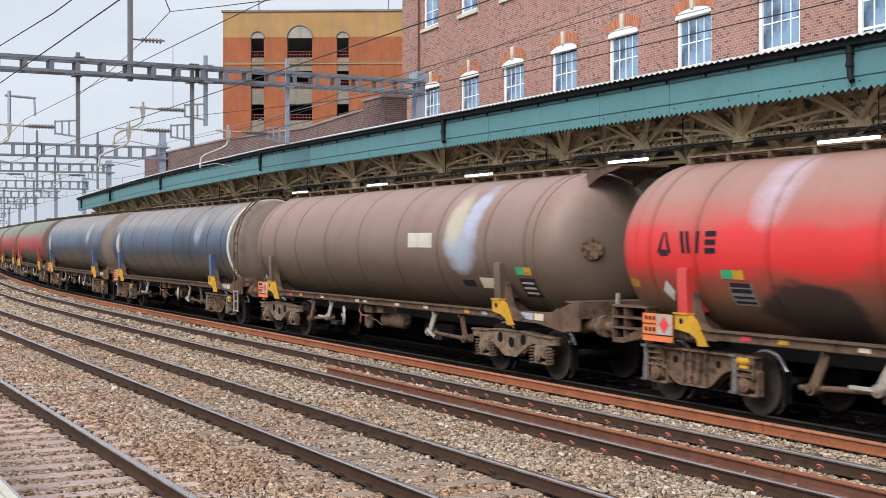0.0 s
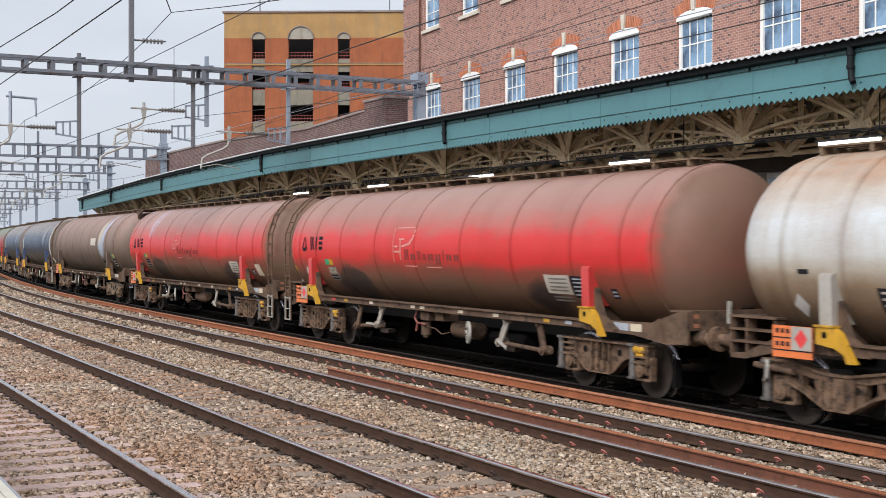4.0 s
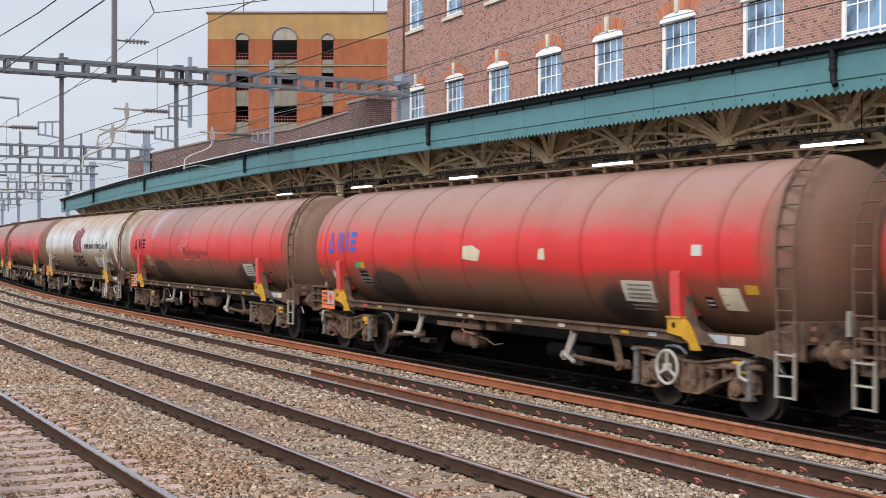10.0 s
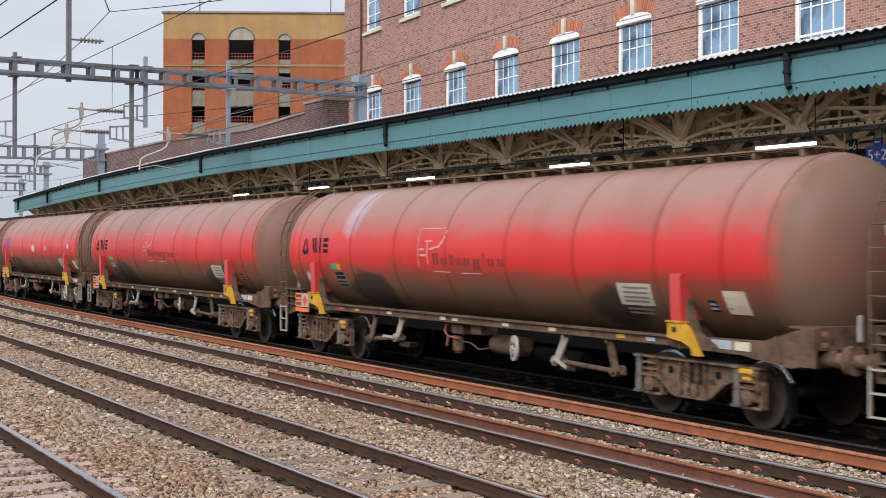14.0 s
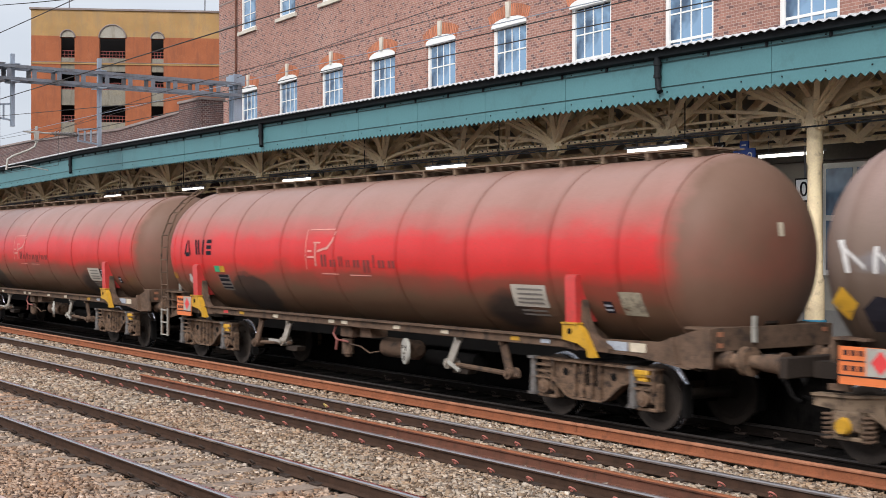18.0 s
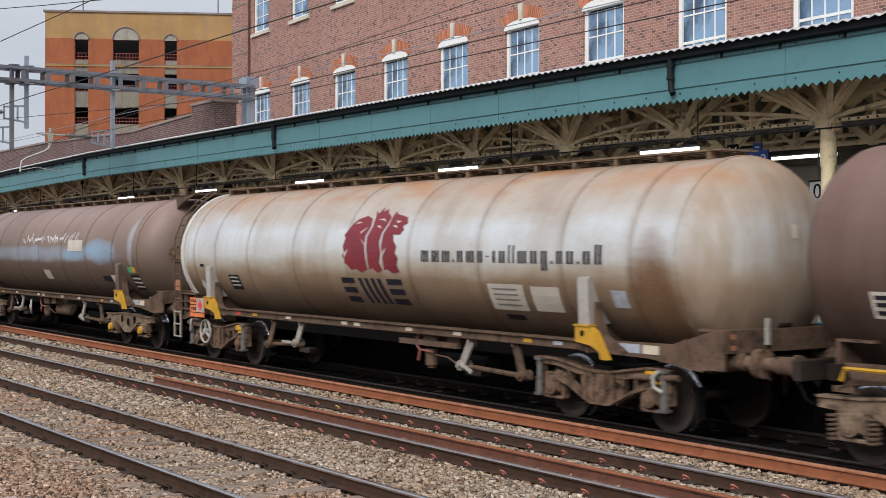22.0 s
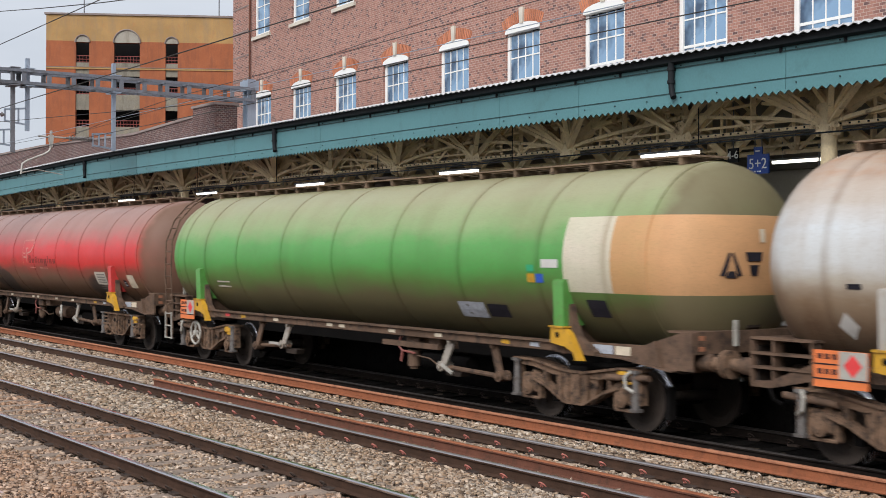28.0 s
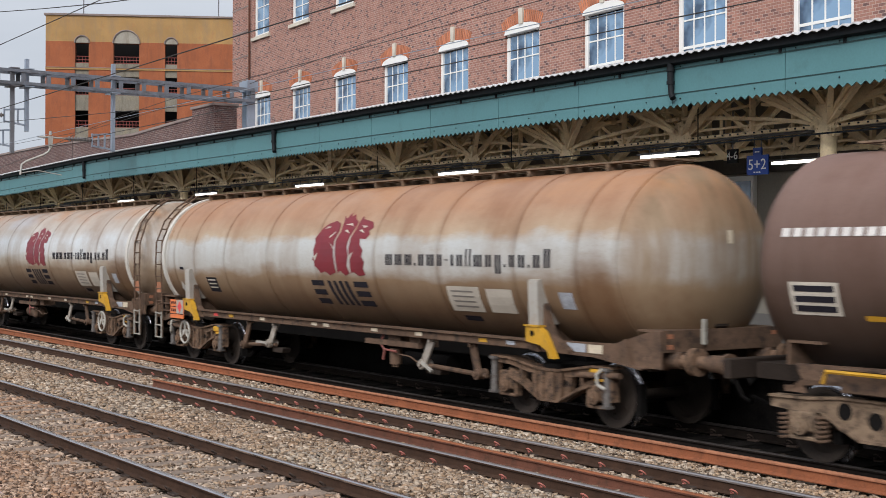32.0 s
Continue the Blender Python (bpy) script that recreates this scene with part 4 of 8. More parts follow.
    rod(bm, (0, -0.03, 0), (0, 0.02, 0), 0.22, 20)
    rod(bm, (0, 0.02, 0), (0, 0.05, 0), 0.05, 10)
    for a in (30, 150, 270):
        rod(bm, (0.12 * math.cos(radians(a)), 0.015, 0.12 * math.sin(radians(a))), (0.12 * math.cos(radians(a)), 0.026, 0.12 * math.sin(radians(a))), 0.045, 10)
    P["disc_wheel"] = mesh_of(bm, [M["wheel_cream"], M["shade_black"]], 40, "hand_wheel")
    # near-black discs paint the wheel's open holes
    for p in P["disc_wheel"].polygons:
        if p.center.y > 0.018 and math.hypot(p.center.x, p.center.z) > 0.065:
            p.material_index = 1
    bm = bmesh.new()
    lathe(bm, ((-0.55, 0.0), (-0.55, 0.08), (-0.47, 0.17), (0.47, 0.17), (0.55, 0.08), (0.55, 0.0)), 18)
    P["reservoir"] = mesh_of(bm, M["frame_tan"], 40, "air_reservoir")
    # a saddle: strap up the barrel's side with a webbed foot
    for side in (1, -1):
        bm = bmesh.new()
        outline = [on_tank(0, h, side, -0.03).yz for h in np.linspace(1.42, 2.10, 8)] + [(side * 1.40, 2.09), (side * 1.425, 2.05), (side * 1.40, 1.42)]
        va, vb = [[bm.verts.new((x, q[0], q[1])) for q in outline] for x in (-0.11, 0.11)]
        bm.faces.new(va)
        bm.faces.new(list(reversed(vb)))
        for i in range(len(outline)):
            j = (i + 1) % len(outline)
            bm.faces.new((va[i], va[j], vb[j], vb[i]))
        bmesh.ops.recalc_face_normals(bm, faces=bm.faces[:])
        P["strap", side] = bm
        bm = bmesh.new()
        foot = [on_tank(0, h, side, 0.0).yz for h in np.linspace(1.10, 1.95, 7)]
        pts = [(p[0], p[1]) for p in foot] + [(side * 1.37, 1.95), (side * 1.37, 1.40), (side * 1.33, 1.04), (side * 0.7, 1.04)]
        va = [bm.verts.new((-0.03, y, z)) for y, z in pts]
        vb = [bm.verts.new((0.03, y, z)) for y, z in pts]
        bm.faces.new(va)
        bm.faces.new(list(reversed(vb)))
        for i in range(len(pts)):
            j = (i + 1) % len(pts)
            bm.faces.new((va[i], va[j], vb[j], vb[i]))
        bmesh.ops.recalc_face_normals(bm, faces=bm.faces[:])
        slab(bm, ((0.16, 1.05), (0.14, 1.44), (-0.14, 1.75), (-0.20, 1.50), (-0.33, 1.28), (-0.66, 1.10), (-0.66, 1.05)), side * 1.20, side * 1.31)
        P["web", side] = mesh_of(bm, M["frame_tan"], 30, "saddle_web")
        bm = bmesh.new()
        slab(bm, ((0.15, 1.42), (-0.13, 1.42), (-0.25, 1.34), (-0.50, 0.97), (-0.38, 0.97), (-0.34, 1.08), (-0.17, 1.15), (0.15, 1.19)), side * 1.33, side * 1.43)
        box(bm, -0.16, 0.17, min(side * 1.30, side * 1.45), max(side * 1.30, side * 1.45), 1.41, 1.435)
        P["jack", side] = mesh_of(bm, M["yellow"], 35, "jacking_bracket")
        bm = bmesh.new()
        rod(bm, (0.0, side * 1.425, 1.31), (0.0, side * 1.434, 1.31), 0.045, 10)
        P["jack_eye", side] = mesh_of(bm, M["shade_black"], 35, "bracket_eye")
    return P


def strap_mesh(mat, side):
    return mesh_of(PARTS["strap", side].copy(), mat, 35, "saddle_strap")


def ladder(w, x, sign, bottom=0.47, plate=False):
    """An end ladder on the near side, hugging the tank's end."""
    la = part("ladder", bmesh.new(), M["frame_tan"], w)
    bm = bmesh.new()
    path = [Vector((x, 1.26, bottom)), Vector((x, 1.26, 1.1)), Vector((x, 1.30, 2.0)), Vector((x, 1.28, 2.7)), Vector((x - 0.05 * sign, 1.10, 3.2)), Vector((x - 0.12 * sign, 0.80, 3.55)), Vector((x - 0.2 * sign, 0.45, 3.80))]
    for o in (-0.17, 0.17):
        part("rail_bar", pipe(bmesh.new(), [p + Vector((o, 0, 0)) for p in path], 0.02, 6), M["frame_tan"], la, smooth=40)
    acc = 0.0
    for a, b in zip(path, path[1:]):
        ln = (b - a).length
        while acc < ln:
            p = a.lerp(b, acc / ln)
            part("rung", rod(bmesh.new(), p + Vector((-0.17, 0, 0)), p + Vector((0.17, 0, 0)), 0.014, 6), M["frame_tan"], la, smooth=40)
            acc += 0.285
        acc -= ln
    bm = bmesh.new()
    for o in (-0.17, 0.17):
        bar(bm, (x + o, 1.28, bottom - 0.02), (x + o, 1.28, bottom + 0.60), 0.022, 0.045)
    for z in (0.0, 0.28, 0.56):
        bar(bm, (x - 0.17, 1.28, bottom + z), (x + 0.17, 1.28, bottom + z), 0.05, 0.022)
    if plate:
        part("ladder_plate", one_box(x - 0.12, x + 0.12, 1.265, 1.285, 1.52, 1.76), M["rust"], la, "rusty orange plate")
    part("step", bm, M["step_grey"], la, "dirty white step", smooth=40)
    return la


def bogie(w, x, cast, hand_wheel=False, yellow=True, caps=False, flat=False):
    b = thing("bogie")
    b.parent = w
    b.matrix_basis = pose(x, 0, 0)
    P = PARTS
    part("bolster", P["bolster"], None, b)
    part("brake_gear", P["brake"], None, b)
    axles = []
    for ax in (1.02, -1.02):
        o = part("wheelset", P["wheelset"], None, b, m=pose(ax, 0, 0.456))
        axles.append((o, ax))
    for side in (0, 180):
        r = pose(0, 0, 0, 0, 0, side)
        part("side_frame", P["side", "flat" if flat else cast], None, b, m=r)
        for hx, hz in ((((-0.50, 0.70), (0.50, 0.70)) if flat else ((-0.30, 0.60), (0.30, 0.60)) if cast else ((-0.42, 0.69), (0.0, 0.62), (0.42, 0.69))) if side == 0 else ()):
            part("frame_hole", P["hole", cast], None, b, m=pose(hx, 0, hz))
        for ax in (1.02, -1.02):
            part("axle_box", P["axlebox", cast], None, b, m=r @ pose(ax - (0.13 if flat else 0.0), 0, 0))
            if cast:
                if yellow and (ax > 0) == (side == 180):
                    part("axle_cover", P["cover", cast], None, b, "yellow axle cover", m=r @ pose(ax, 0, 0))
                if side == 0:
                    part("damper", P["damper", cast], None, b, m=r @ pose(ax + ((0.12 if ax > 0 else 0.07) if flat else 0.27 if ax > 0 else -0.27), 0.0, 0))
            else:
                for o in (-0.27, 0.27):
                    part("spring", P["spring"], None, b, m=r @ pose(ax + o, 1.10, 0.30))
                if caps and side == 0:
                    part("axle_cap", P["cap"], None, b, "yellow axle cap", m=r @ pose(ax, 1.225, 0.47))
        if hand_wheel and side == 0:
            part("hand_wheel", P["hand_wheel"], None, b, "white hand wheel", m=pose(0.42, 1.26, 0.66))
    return axles


def hazard_panel(w, back=0.0):
    """The orange plate with a red diamond at the front of the near side."""
    bm = one_box(6.42, 7.16, 1.385, 1.40, 0.97, 1.39)
    hz = part("hazard_panel", bm, M["orange"], w, "orange hazard panel", m=pose(-back, 0, 0.12 if back else 0))
    bm = bmesh.new()
    box(bm, 6.43, 6.80, 1.40, 1.406, 1.08, 1.385)
    part("panel_white", bm, M["step_grey"], hz)
    bm = bmesh.new()
    slab(bm, ((6.615, 1.10), (6.735, 1.23), (6.615, 1.36), (6.495, 1.23)), 1.406, 1.411)
    part("diamond", bm, M["red_mark"], hz, "red diamond")
    bm = bmesh.new()
    for x0, x1, z in ((6.82, 7.15, 1.225), (6.42, 7.16, 1.06)):
        part("panel_line", box(bmesh.new(), x0, x1, 1.40, 1.405, z, z + 0.015), M["dark_mark"], hz)
    for x, z in ((7.07, 1.29), (6.97, 1.29), (6.87, 1.29), (7.07, 1.12), (6.97, 1.12), (6.87, 1.12)):
        part("panel_bar", box(bmesh.new(), x - 0.03, x + 0.03, 1.40, 1.405, z, z + 0.06), M["dark_mark"], hz)


ROWS = {}
AXLES = []


def wagon(k, paint, label, ladders=(), cast=True, ribbed=False, logo=None, strap=None, wheel="disc", wedge=False, hand_on_bogie=0, hole_hatch=False):
    w = thing("tank_wagon", None, label, "tank wagon", "wagons of the tank train")
    P = PARTS
    if logo == "late":
        half, rear, df, dr = 7.8, 7.8, 0.5, 0.5
    elif ribbed:
        half, rear, df, dr = 8.2, 8.2, 0.5, 0.5
    elif not cast:
        half, rear, df, dr = (7.9 if logo == "scrawl" else 8.12), 8.2, 0.9, 0.85
    else:
        half, rear, df, dr = TANK_HALF, REAR_HALF, DISH, REAR_DISH
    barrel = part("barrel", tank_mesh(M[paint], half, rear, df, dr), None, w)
    bog = 6.225 if not ribbed else 6.5
    bog_f = 5.95 if logo == "late" else 6.35 if ribbed else bog
    if ribbed:
        rm = ring_mesh(M["rib_grey"], TANK_R, 0.10, 0.05)
        for x in (4.3, 1.5, -1.4, -4.25):
            part("rib", rm, None, barrel, "pale worn stiffening ring", m=pose(x, 0, 0))
    else:
        for x, lift in ((-rear + dr + 0.02, 0.014), (half - df - 0.02, 0.005)):
            part("end_seam", ring_mesh(M[paint], TANK_R, 0.09, lift, x), None, barrel)
        for x in SEAMS if k > -3 else ():
            part("weld_seam", ring_mesh(M[paint], TANK_R, 0.05, 0.007, x), None, barrel)
    # walkway along the top
    bm = bmesh.new()
    for y in (-0.25, 0.0, 0.25):
        box(bm, -rear + 0.95, half - 1.0, y - 0.1, y + 0.1, TANK_Z + TANK_R + 0.075, TANK_Z + TANK_R + 0.10)
    x = -rear + 1.2
    while x < half - 1.0:
        box(bm, x - 0.025, x + 0.025, -0.34, 0.34, TANK_Z + TANK_R - 0.03, TANK_Z + TANK_R + 0.075)
        x += 0.93
    part("walkway", bm, M["bogie_tan"], w)
    bm = bmesh.new()
    lathe(bm, ((0, 0.26), (0.14, 0.26), (0.16, 0.30), (0.20, 0.28), (0.22, 0.0)), 18, pose(0.6, 0, TANK_Z + TANK_R - 0.03, 0, -90, 0))
    part("hatch", bm, M["frame"], w, smooth=40)
    if wedge:
        bm = bmesh.new()
        slab(bm, ((-rear + 0.6, 3.74), (-rear - 0.62, 3.80), (-rear - 0.62, 3.765), (-rear + 0.6, 3.70)), -0.5, 0.5)
        for y in (-0.5, 0.46):
            slab(bm, ((-rear + 0.45, 3.74), (-rear - 0.62, 3.80), (-rear - 0.60, 3.74), (-rear + 0.05, 3.60), (-rear + 0.38, 3.45)), y, y + 0.04)
        part("end_platform", bm, M["frame_tan"], w)
    if hole_hatch:
        bm = bmesh.new()
        lathe(bm, ((0, 0.0), (0, 0.2), (0.06, 0.2), (0.06, 0.12), (0.09, 0.0)), 16, pose(-rear + 0.10, 0.62, 2.36, 0, 0, 158))
        for a in range(8):
            q = pose(-rear + 0.10, 0.62, 2.36, 0, 0, 158) @ Vector((0.07, 0.16 * math.cos(radians(45 * a)), 0.16 * math.sin(radians(45 * a))))
            box(bm, q.x - 0.02, q.x + 0.02, q.y - 0.02, q.y + 0.02, q.z - 0.02, q.z + 0.02)
        part("end_valve", bm, M["bogie_brown"], w, smooth=40)
    if cast and k >= 0 and -1 not in ladders:
        part("dome_plate", dome_mark(((0.06, 2.62), (-0.04, 2.62), (-0.04, 2.80), (0.06, 2.80))), M["cream"], w, "small cream plate")
        part("end_outlet", one_box(-8.55, -8.30, -0.15, 0.15, 1.46, 1.64, 0.03), M["frame"], w)
    # underframe
    for sg in (1, -1):
        bm = bmesh.new()
        y0, y1 = sorted((sg * 1.20, sg * 1.30))
        box(bm, -bog + 0.2, bog - 0.2, y0, y1, 1.06 if not ribbed else 0.92, 1.20, bev=0.01)
        box(bm, -bog + 0.2, bog - 0.2, min(sg * 1.10, sg * 1.35), max(sg * 1.10, sg * 1.35), 1.185, 1.205)
        part("sole_bar", bm, M["frame_tan"], w)
        sm = next((v for q, v in (("red", "strap_red"), ("white", "strap_white"), ("green", "strap_green"), ("blue", "strap_blue")) if q in paint), paint)
        if not ribbed:
            for x in (bog - 0.05, -bog + 0.05):
                part("saddle_strap", strap_mesh(M[sm], sg), None, w, m=pose(x, 0, 0))
                part("saddle_web", P["web", sg], None, w, m=pose(x, 0, 0))
                br = part("jacking_bracket", P["jack", sg], None, w, "yellow jacking bracket", m=pose(x, 0, 0))
                if sg > 0:
                    part("bracket_eye", P["jack_eye", sg], None, br)
        else:
            if sg > 0:
                for x in (0.10, -1.10):
                    bm = bmesh.new()
                    pipe(bm, [Vector((x + 0.1, 1.40, 1.28)), Vector((x - 0.02, 1.40, 1.30)), Vector((x - 0.12, 1.42, 0.86)), Vector((x - 0.40, 1.44, 0.84)), Vector((x - 0.42, 1.44, 0.62))], 0.028, 6)
                    part("hanging_step", bm, M["lever_pale"], w, "pale hanging step", smooth=40)
                rng = random.Random(21)
                for i in range(16):
                    x = 4.6 - 0.58 * i + rng.uniform(-0.1, 0.1)
                    a = rng.uniform(0.05, 0.20)
                    if rng.random() < 0.2:
                        continue
                    part("red_patch", one_box(x - a, x + a, 1.30, 1.304, 0.96 + rng.uniform(0, 0.07), 1.14 - rng.uniform(0, 0.10)), M["maroon" if i % 3 else "red_mark"], w, "worn red paint patch")
            for e in (1, -1):
                bm = bmesh.new()
                bx = bog_f if e > 0 else bog
                tip = (0.5 if logo == "late" else 0.95) if e > 0 else 1.25
                pipe(bm, [Vector((e * x, sg * 1.42, z)) for x, z in ((bx + tip, 1.02), (bx + tip - 0.05, 1.16), (bx - 0.9, 1.16), (bx - 0.95, 1.02))], 0.025, 6)
                part("hand_rail", bm, M["yellow"], w, "yellow hand rail")
            bm = bmesh.new()
            bar(bm, (-7.75, sg * 1.38, 0.95), (-7.75, sg * 1.38, 1.75), 0.03, 0.05)
            bar(bm, (-7.95, sg * 1.38, 0.95), (-7.95, sg * 1.38, 1.75), 0.03, 0.05)
            bar(bm, (-7.75, sg * 1.38, 1.75), (-7.95, sg * 1.38, 1.75), 0.03, 0.05)
            part("grab_rail", bm, M["cream"], w, "cream grab rail")
        for e in (1, -1):
            bx = bog_f if e > 0 else bog
            # end of the underframe: raked web up to the end box behind, an open frame of shelves in front
            bm = bmesh.new()
            if e < 0:
                slab(bm, [(e * p, q) for p, q in ((bx - 0.3, 1.05), (bx + 1.1, 1.05), (8.25, 0.95), (8.57, 0.95), (8.57, 1.45), (8.40, 1.45), (bx + 1.45, 1.24), (bx - 0.3, 1.21))], sg * 1.14, sg * 1.18)
                slab(bm, [(e * p, q) for p, q in ((bx - 0.3, 1.045), (bx + 1.1, 1.035), (8.28, 0.925), (8.30, 0.945), (bx + 1.1, 1.06), (bx - 0.3, 1.07))], sg * 1.12, sg * 1.27)
                slab(bm, [(e * p, q) for p, q in ((8.02, 0.99), (8.06, 0.98), (7.96, 1.32), (7.92, 1.30))], sg * 1.18, sg * 1.26)
            else:
                tip = 8.28 if cast else bx + 1.25
                slab(bm, [(e * p, q) for p, q in ((bx - 0.3, 1.04), (bx + 1.0, 1.02), (tip - 0.3, 0.86), (tip, 0.86), (tip, 0.93), (tip - 0.3, 0.95), (bx + 1.1, 1.20), (bx - 0.3, 1.22))], sg * 1.14, sg * 1.18)
            ep = part("end_plate", bm, M["frame_tan"], w)
            if e > 0 and cast and sg > 0 and k > -3:
                for z in (1.10, 1.27, 1.45):
                    part("shelf", slab(bmesh.new(), [(bx + 1.1, z - 0.015), (tip, z - 0.015), (tip, z + 0.015), (bx + 1.1, z + 0.015)], 1.0, 1.20), M["frame_tan"], ep)
                for p in (bx + 1.12, tip - 0.03, tip - 0.36):
                    part("upright", slab(bmesh.new(), [(p, 0.90), (p + 0.03, 0.90), (p + 0.03, 1.46), (p, 1.46)], 1.02, 1.19), M["frame_tan"], ep)
            if sg > 0:
                for x0, x1, mt in ((bx + 0.45, bx + 0.85, "label_grey"), (bx + 0.9, bx + 1.2, "cream")) if e < 0 else ():
                    bm = bmesh.new()
                    slab(bm, [(e * x0, 1.08), (e * x1, 1.08), (e * x1, 1.20), (e * x0, 1.20)], 1.181, 1.186)
                    part("label_plate", bm, M[mt], ep, "small pale label plate")
            c = part("buffer", P["buffer_case"], None, w, m=pose(e * 8.33, sg * 0.87, 1.06, 0, 0, 0 if e > 0 else 180))
            part("buffer_head", P["buffer_head"], None, c)
    for x, mt in ((4.9, "red_mark"), (4.15, "yellow"), (2.7, "cream"), (0.55, "cream"), (0.1, "cream"), (-1.6, "cream"), (-3.0, "cream"), (-4.8, "yellow"), (-5.5, "label_grey")):
        bm = one_box(x - 0.10, x + 0.10, 1.30, 1.305, 1.10, 1.16)
        if k > -2:
            part("sole_plate", bm, M[mt if not ribbed else "red_mark"], w)
    for e in (1, -1):
        bm = bmesh.new()
        box(bm, min(e * 8.22, e * 8.34), max(e * 8.22, e * 8.34), -1.12 if e < 0 or cast else -1.0, 1.12 if e < 0 or cast else 1.0, 0.90, 1.36 if e < 0 or cast else 1.16, bev=0.015)
        box(bm, min(e * (bog + 0.5), e * 8.22), max(e * (bog + 0.5), e * 8.22), -0.5, 0.5, 0.90, 1.1)
        part("headstock", bm, M["frame"], w)
        bm = bmesh.new()
        tip = 8.58 if e < 0 else 8.28 if cast else bog_f + 1.25
        box(bm, min(e * (tip - 0.5), e * tip), max(e * (tip - 0.5), e * tip), -1.13, 1.13, 1.43, 1.46)
        box(bm, min(e * (tip - 0.04), e * tip), max(e * (tip - 0.04), e * tip), -1.13, 1.13, 1.17, 1.43)
        part("end_deck", bm, M["frame_tan"], w)
        bm = bmesh.new()
        box(bm, min(e * 8.34, e * 8.62), max(e * 8.34, e * 8.62), -0.06, 0.06, 0.97, 1.10)
        pipe(bm, [Vector((e * 8.6, 0, 1.02)), Vector((e * 8.75, 0, 0.74)), Vector((e * 8.9, 0, 0.94))], 0.035, 8)
        pipe(bm, [Vector((e * 8.34, -0.4, 0.85)), Vector((e * 8.55, -0.4, 0.50)), Vector((e * 8.75, -0.35, 0.45)), Vector((e * 8.92, -0.2, 0.55))], 0.03, 8)
        part("coupling", bm, M["shade_black"], w, smooth=40)
    bm = box(bmesh.new(), -8.625, -8.58, 0.38, 0.44, 1.26, 1.60)
    part("lamp_bracket", bm, M["step_grey"], w, "dirty white lamp bracket")
    if cast:
        for y, z in ((1.02, 1.38), (1.02, 1.24), (-1.0, 1.38)):
            part("corner_patch", box(bmesh.new(), -8.588, -8.58, y - 0.05, y + 0.05, z - 0.03, z + 0.03), M["rust"], w)
    # hangers, levers and brake gear below the sole bar
    def hanger(x, z, lean, mat, label):
        bm = bmesh.new()
        bar(bm, (x, 1.20, 1.08), (x, 1.20, 1.0), 0.03, 0.16)
        bar(bm, (x, 1.20, 1.03), (x + lean, 1.20, z), 0.035, 0.15)
        rod(bm, (x + lean, 1.06, z), (x + lean, 1.26, z), 0.085, 12)
        rod(bm, (x + lean, 1.24, z), (x + lean, 1.30, z), 0.04, 10)
        part("hanger", bm, M[mat], w, label, smooth=40)
    hanger(3.45, 0.55, 0.25, "frame_tan", "")
    hanger(-4.40, 0.58, -0.15, "frame_tan", "")
    hanger(2.30, 0.64, 0.25, "lever_pale", "pale painted brake hanger")
    hanger(-3.25, 0.62, -0.25 * -1, "lever_pale", "pale painted brake hanger")
    for pts in (((4.0, 1.14, 0.54), (3.3, 1.14, 0.58), (2.4, 1.14, 0.62)), ((-3.0, 1.12, 0.60), (-3.3, 1.14, 0.60), (-4.7, 1.14, 0.56))):
        part("brake_rod", pipe(bmesh.new(), pts, 0.04, 8), M["frame_tan"], w, smooth=40)
    for a, b in (((2.95, 1.30, 0.66), (2.55, 1.30, 0.66)), ((-3.1, 1.30, 0.66), (-3.4, 1.30, 0.54))):
        part("brake_lever", bar(bmesh.new(), a, b, 0.04, 0.045), M["step_grey"], w, "dirty white brake lever")
    for x in (2.35, -3.2):
        bm = bmesh.new()
        slab(bm, ((x - 0.24, 0.56), (x + 0.24, 0.56), (x + 0.19, 0.47), (x - 0.19, 0.47)), 0.96, 1.14)
        part("brake_tray", bm, M["frame"], w)
    g = -2.3 if hand_on_bogie > 0 else 0.0
    bm = bmesh.new()
    box(bm, g + 0.05, g + 0.45, 0.95, 1.18, 0.85, 1.05, bev=0.02)
    rod(bm, (g + 0.3, 1.1, 0.55), (g + 0.3, 1.1, 0.82), 0.11, 12)
    rod(bm, (g + 0.3, 1.1, 0.50), (g + 0.3, 1.1, 0.56), 0.07, 12)
    box(bm, g - 0.55, g - 0.2, 0.8, 1.15, 0.88, 1.05)
    part("valve_box", bm, M["frame_tan"], w, smooth=40)
    bm = bmesh.new()
    pipe(bm, [Vector((g + 0.55, 1.2, 1.05)), Vector((g + 0.62, 1.22, 0.9)), Vector((g + 0.5, 1.22, 0.80)), Vector((g + 0.1, 1.22, 0.78))], 0.02, 6)
    bar(bm, (g + 0.45, 1.24, 0.8), (g + 0.5, 1.24, 0.62), 0.03, 0.04)
    part("valve_handle", bm, M["valve_red"], w, "dull red valve handle")
    part("air_pipe", pipe(bmesh.new(), [Vector((g + 0.1, 1.18, 0.74)), Vector((g - 0.3, 1.2, 0.72)), Vector((g - 0.55, 1.18, 0.62)), Vector((g - 0.75, 1.1, 0.66))], 0.012, 6), M["frame_tan"], w, smooth=40)
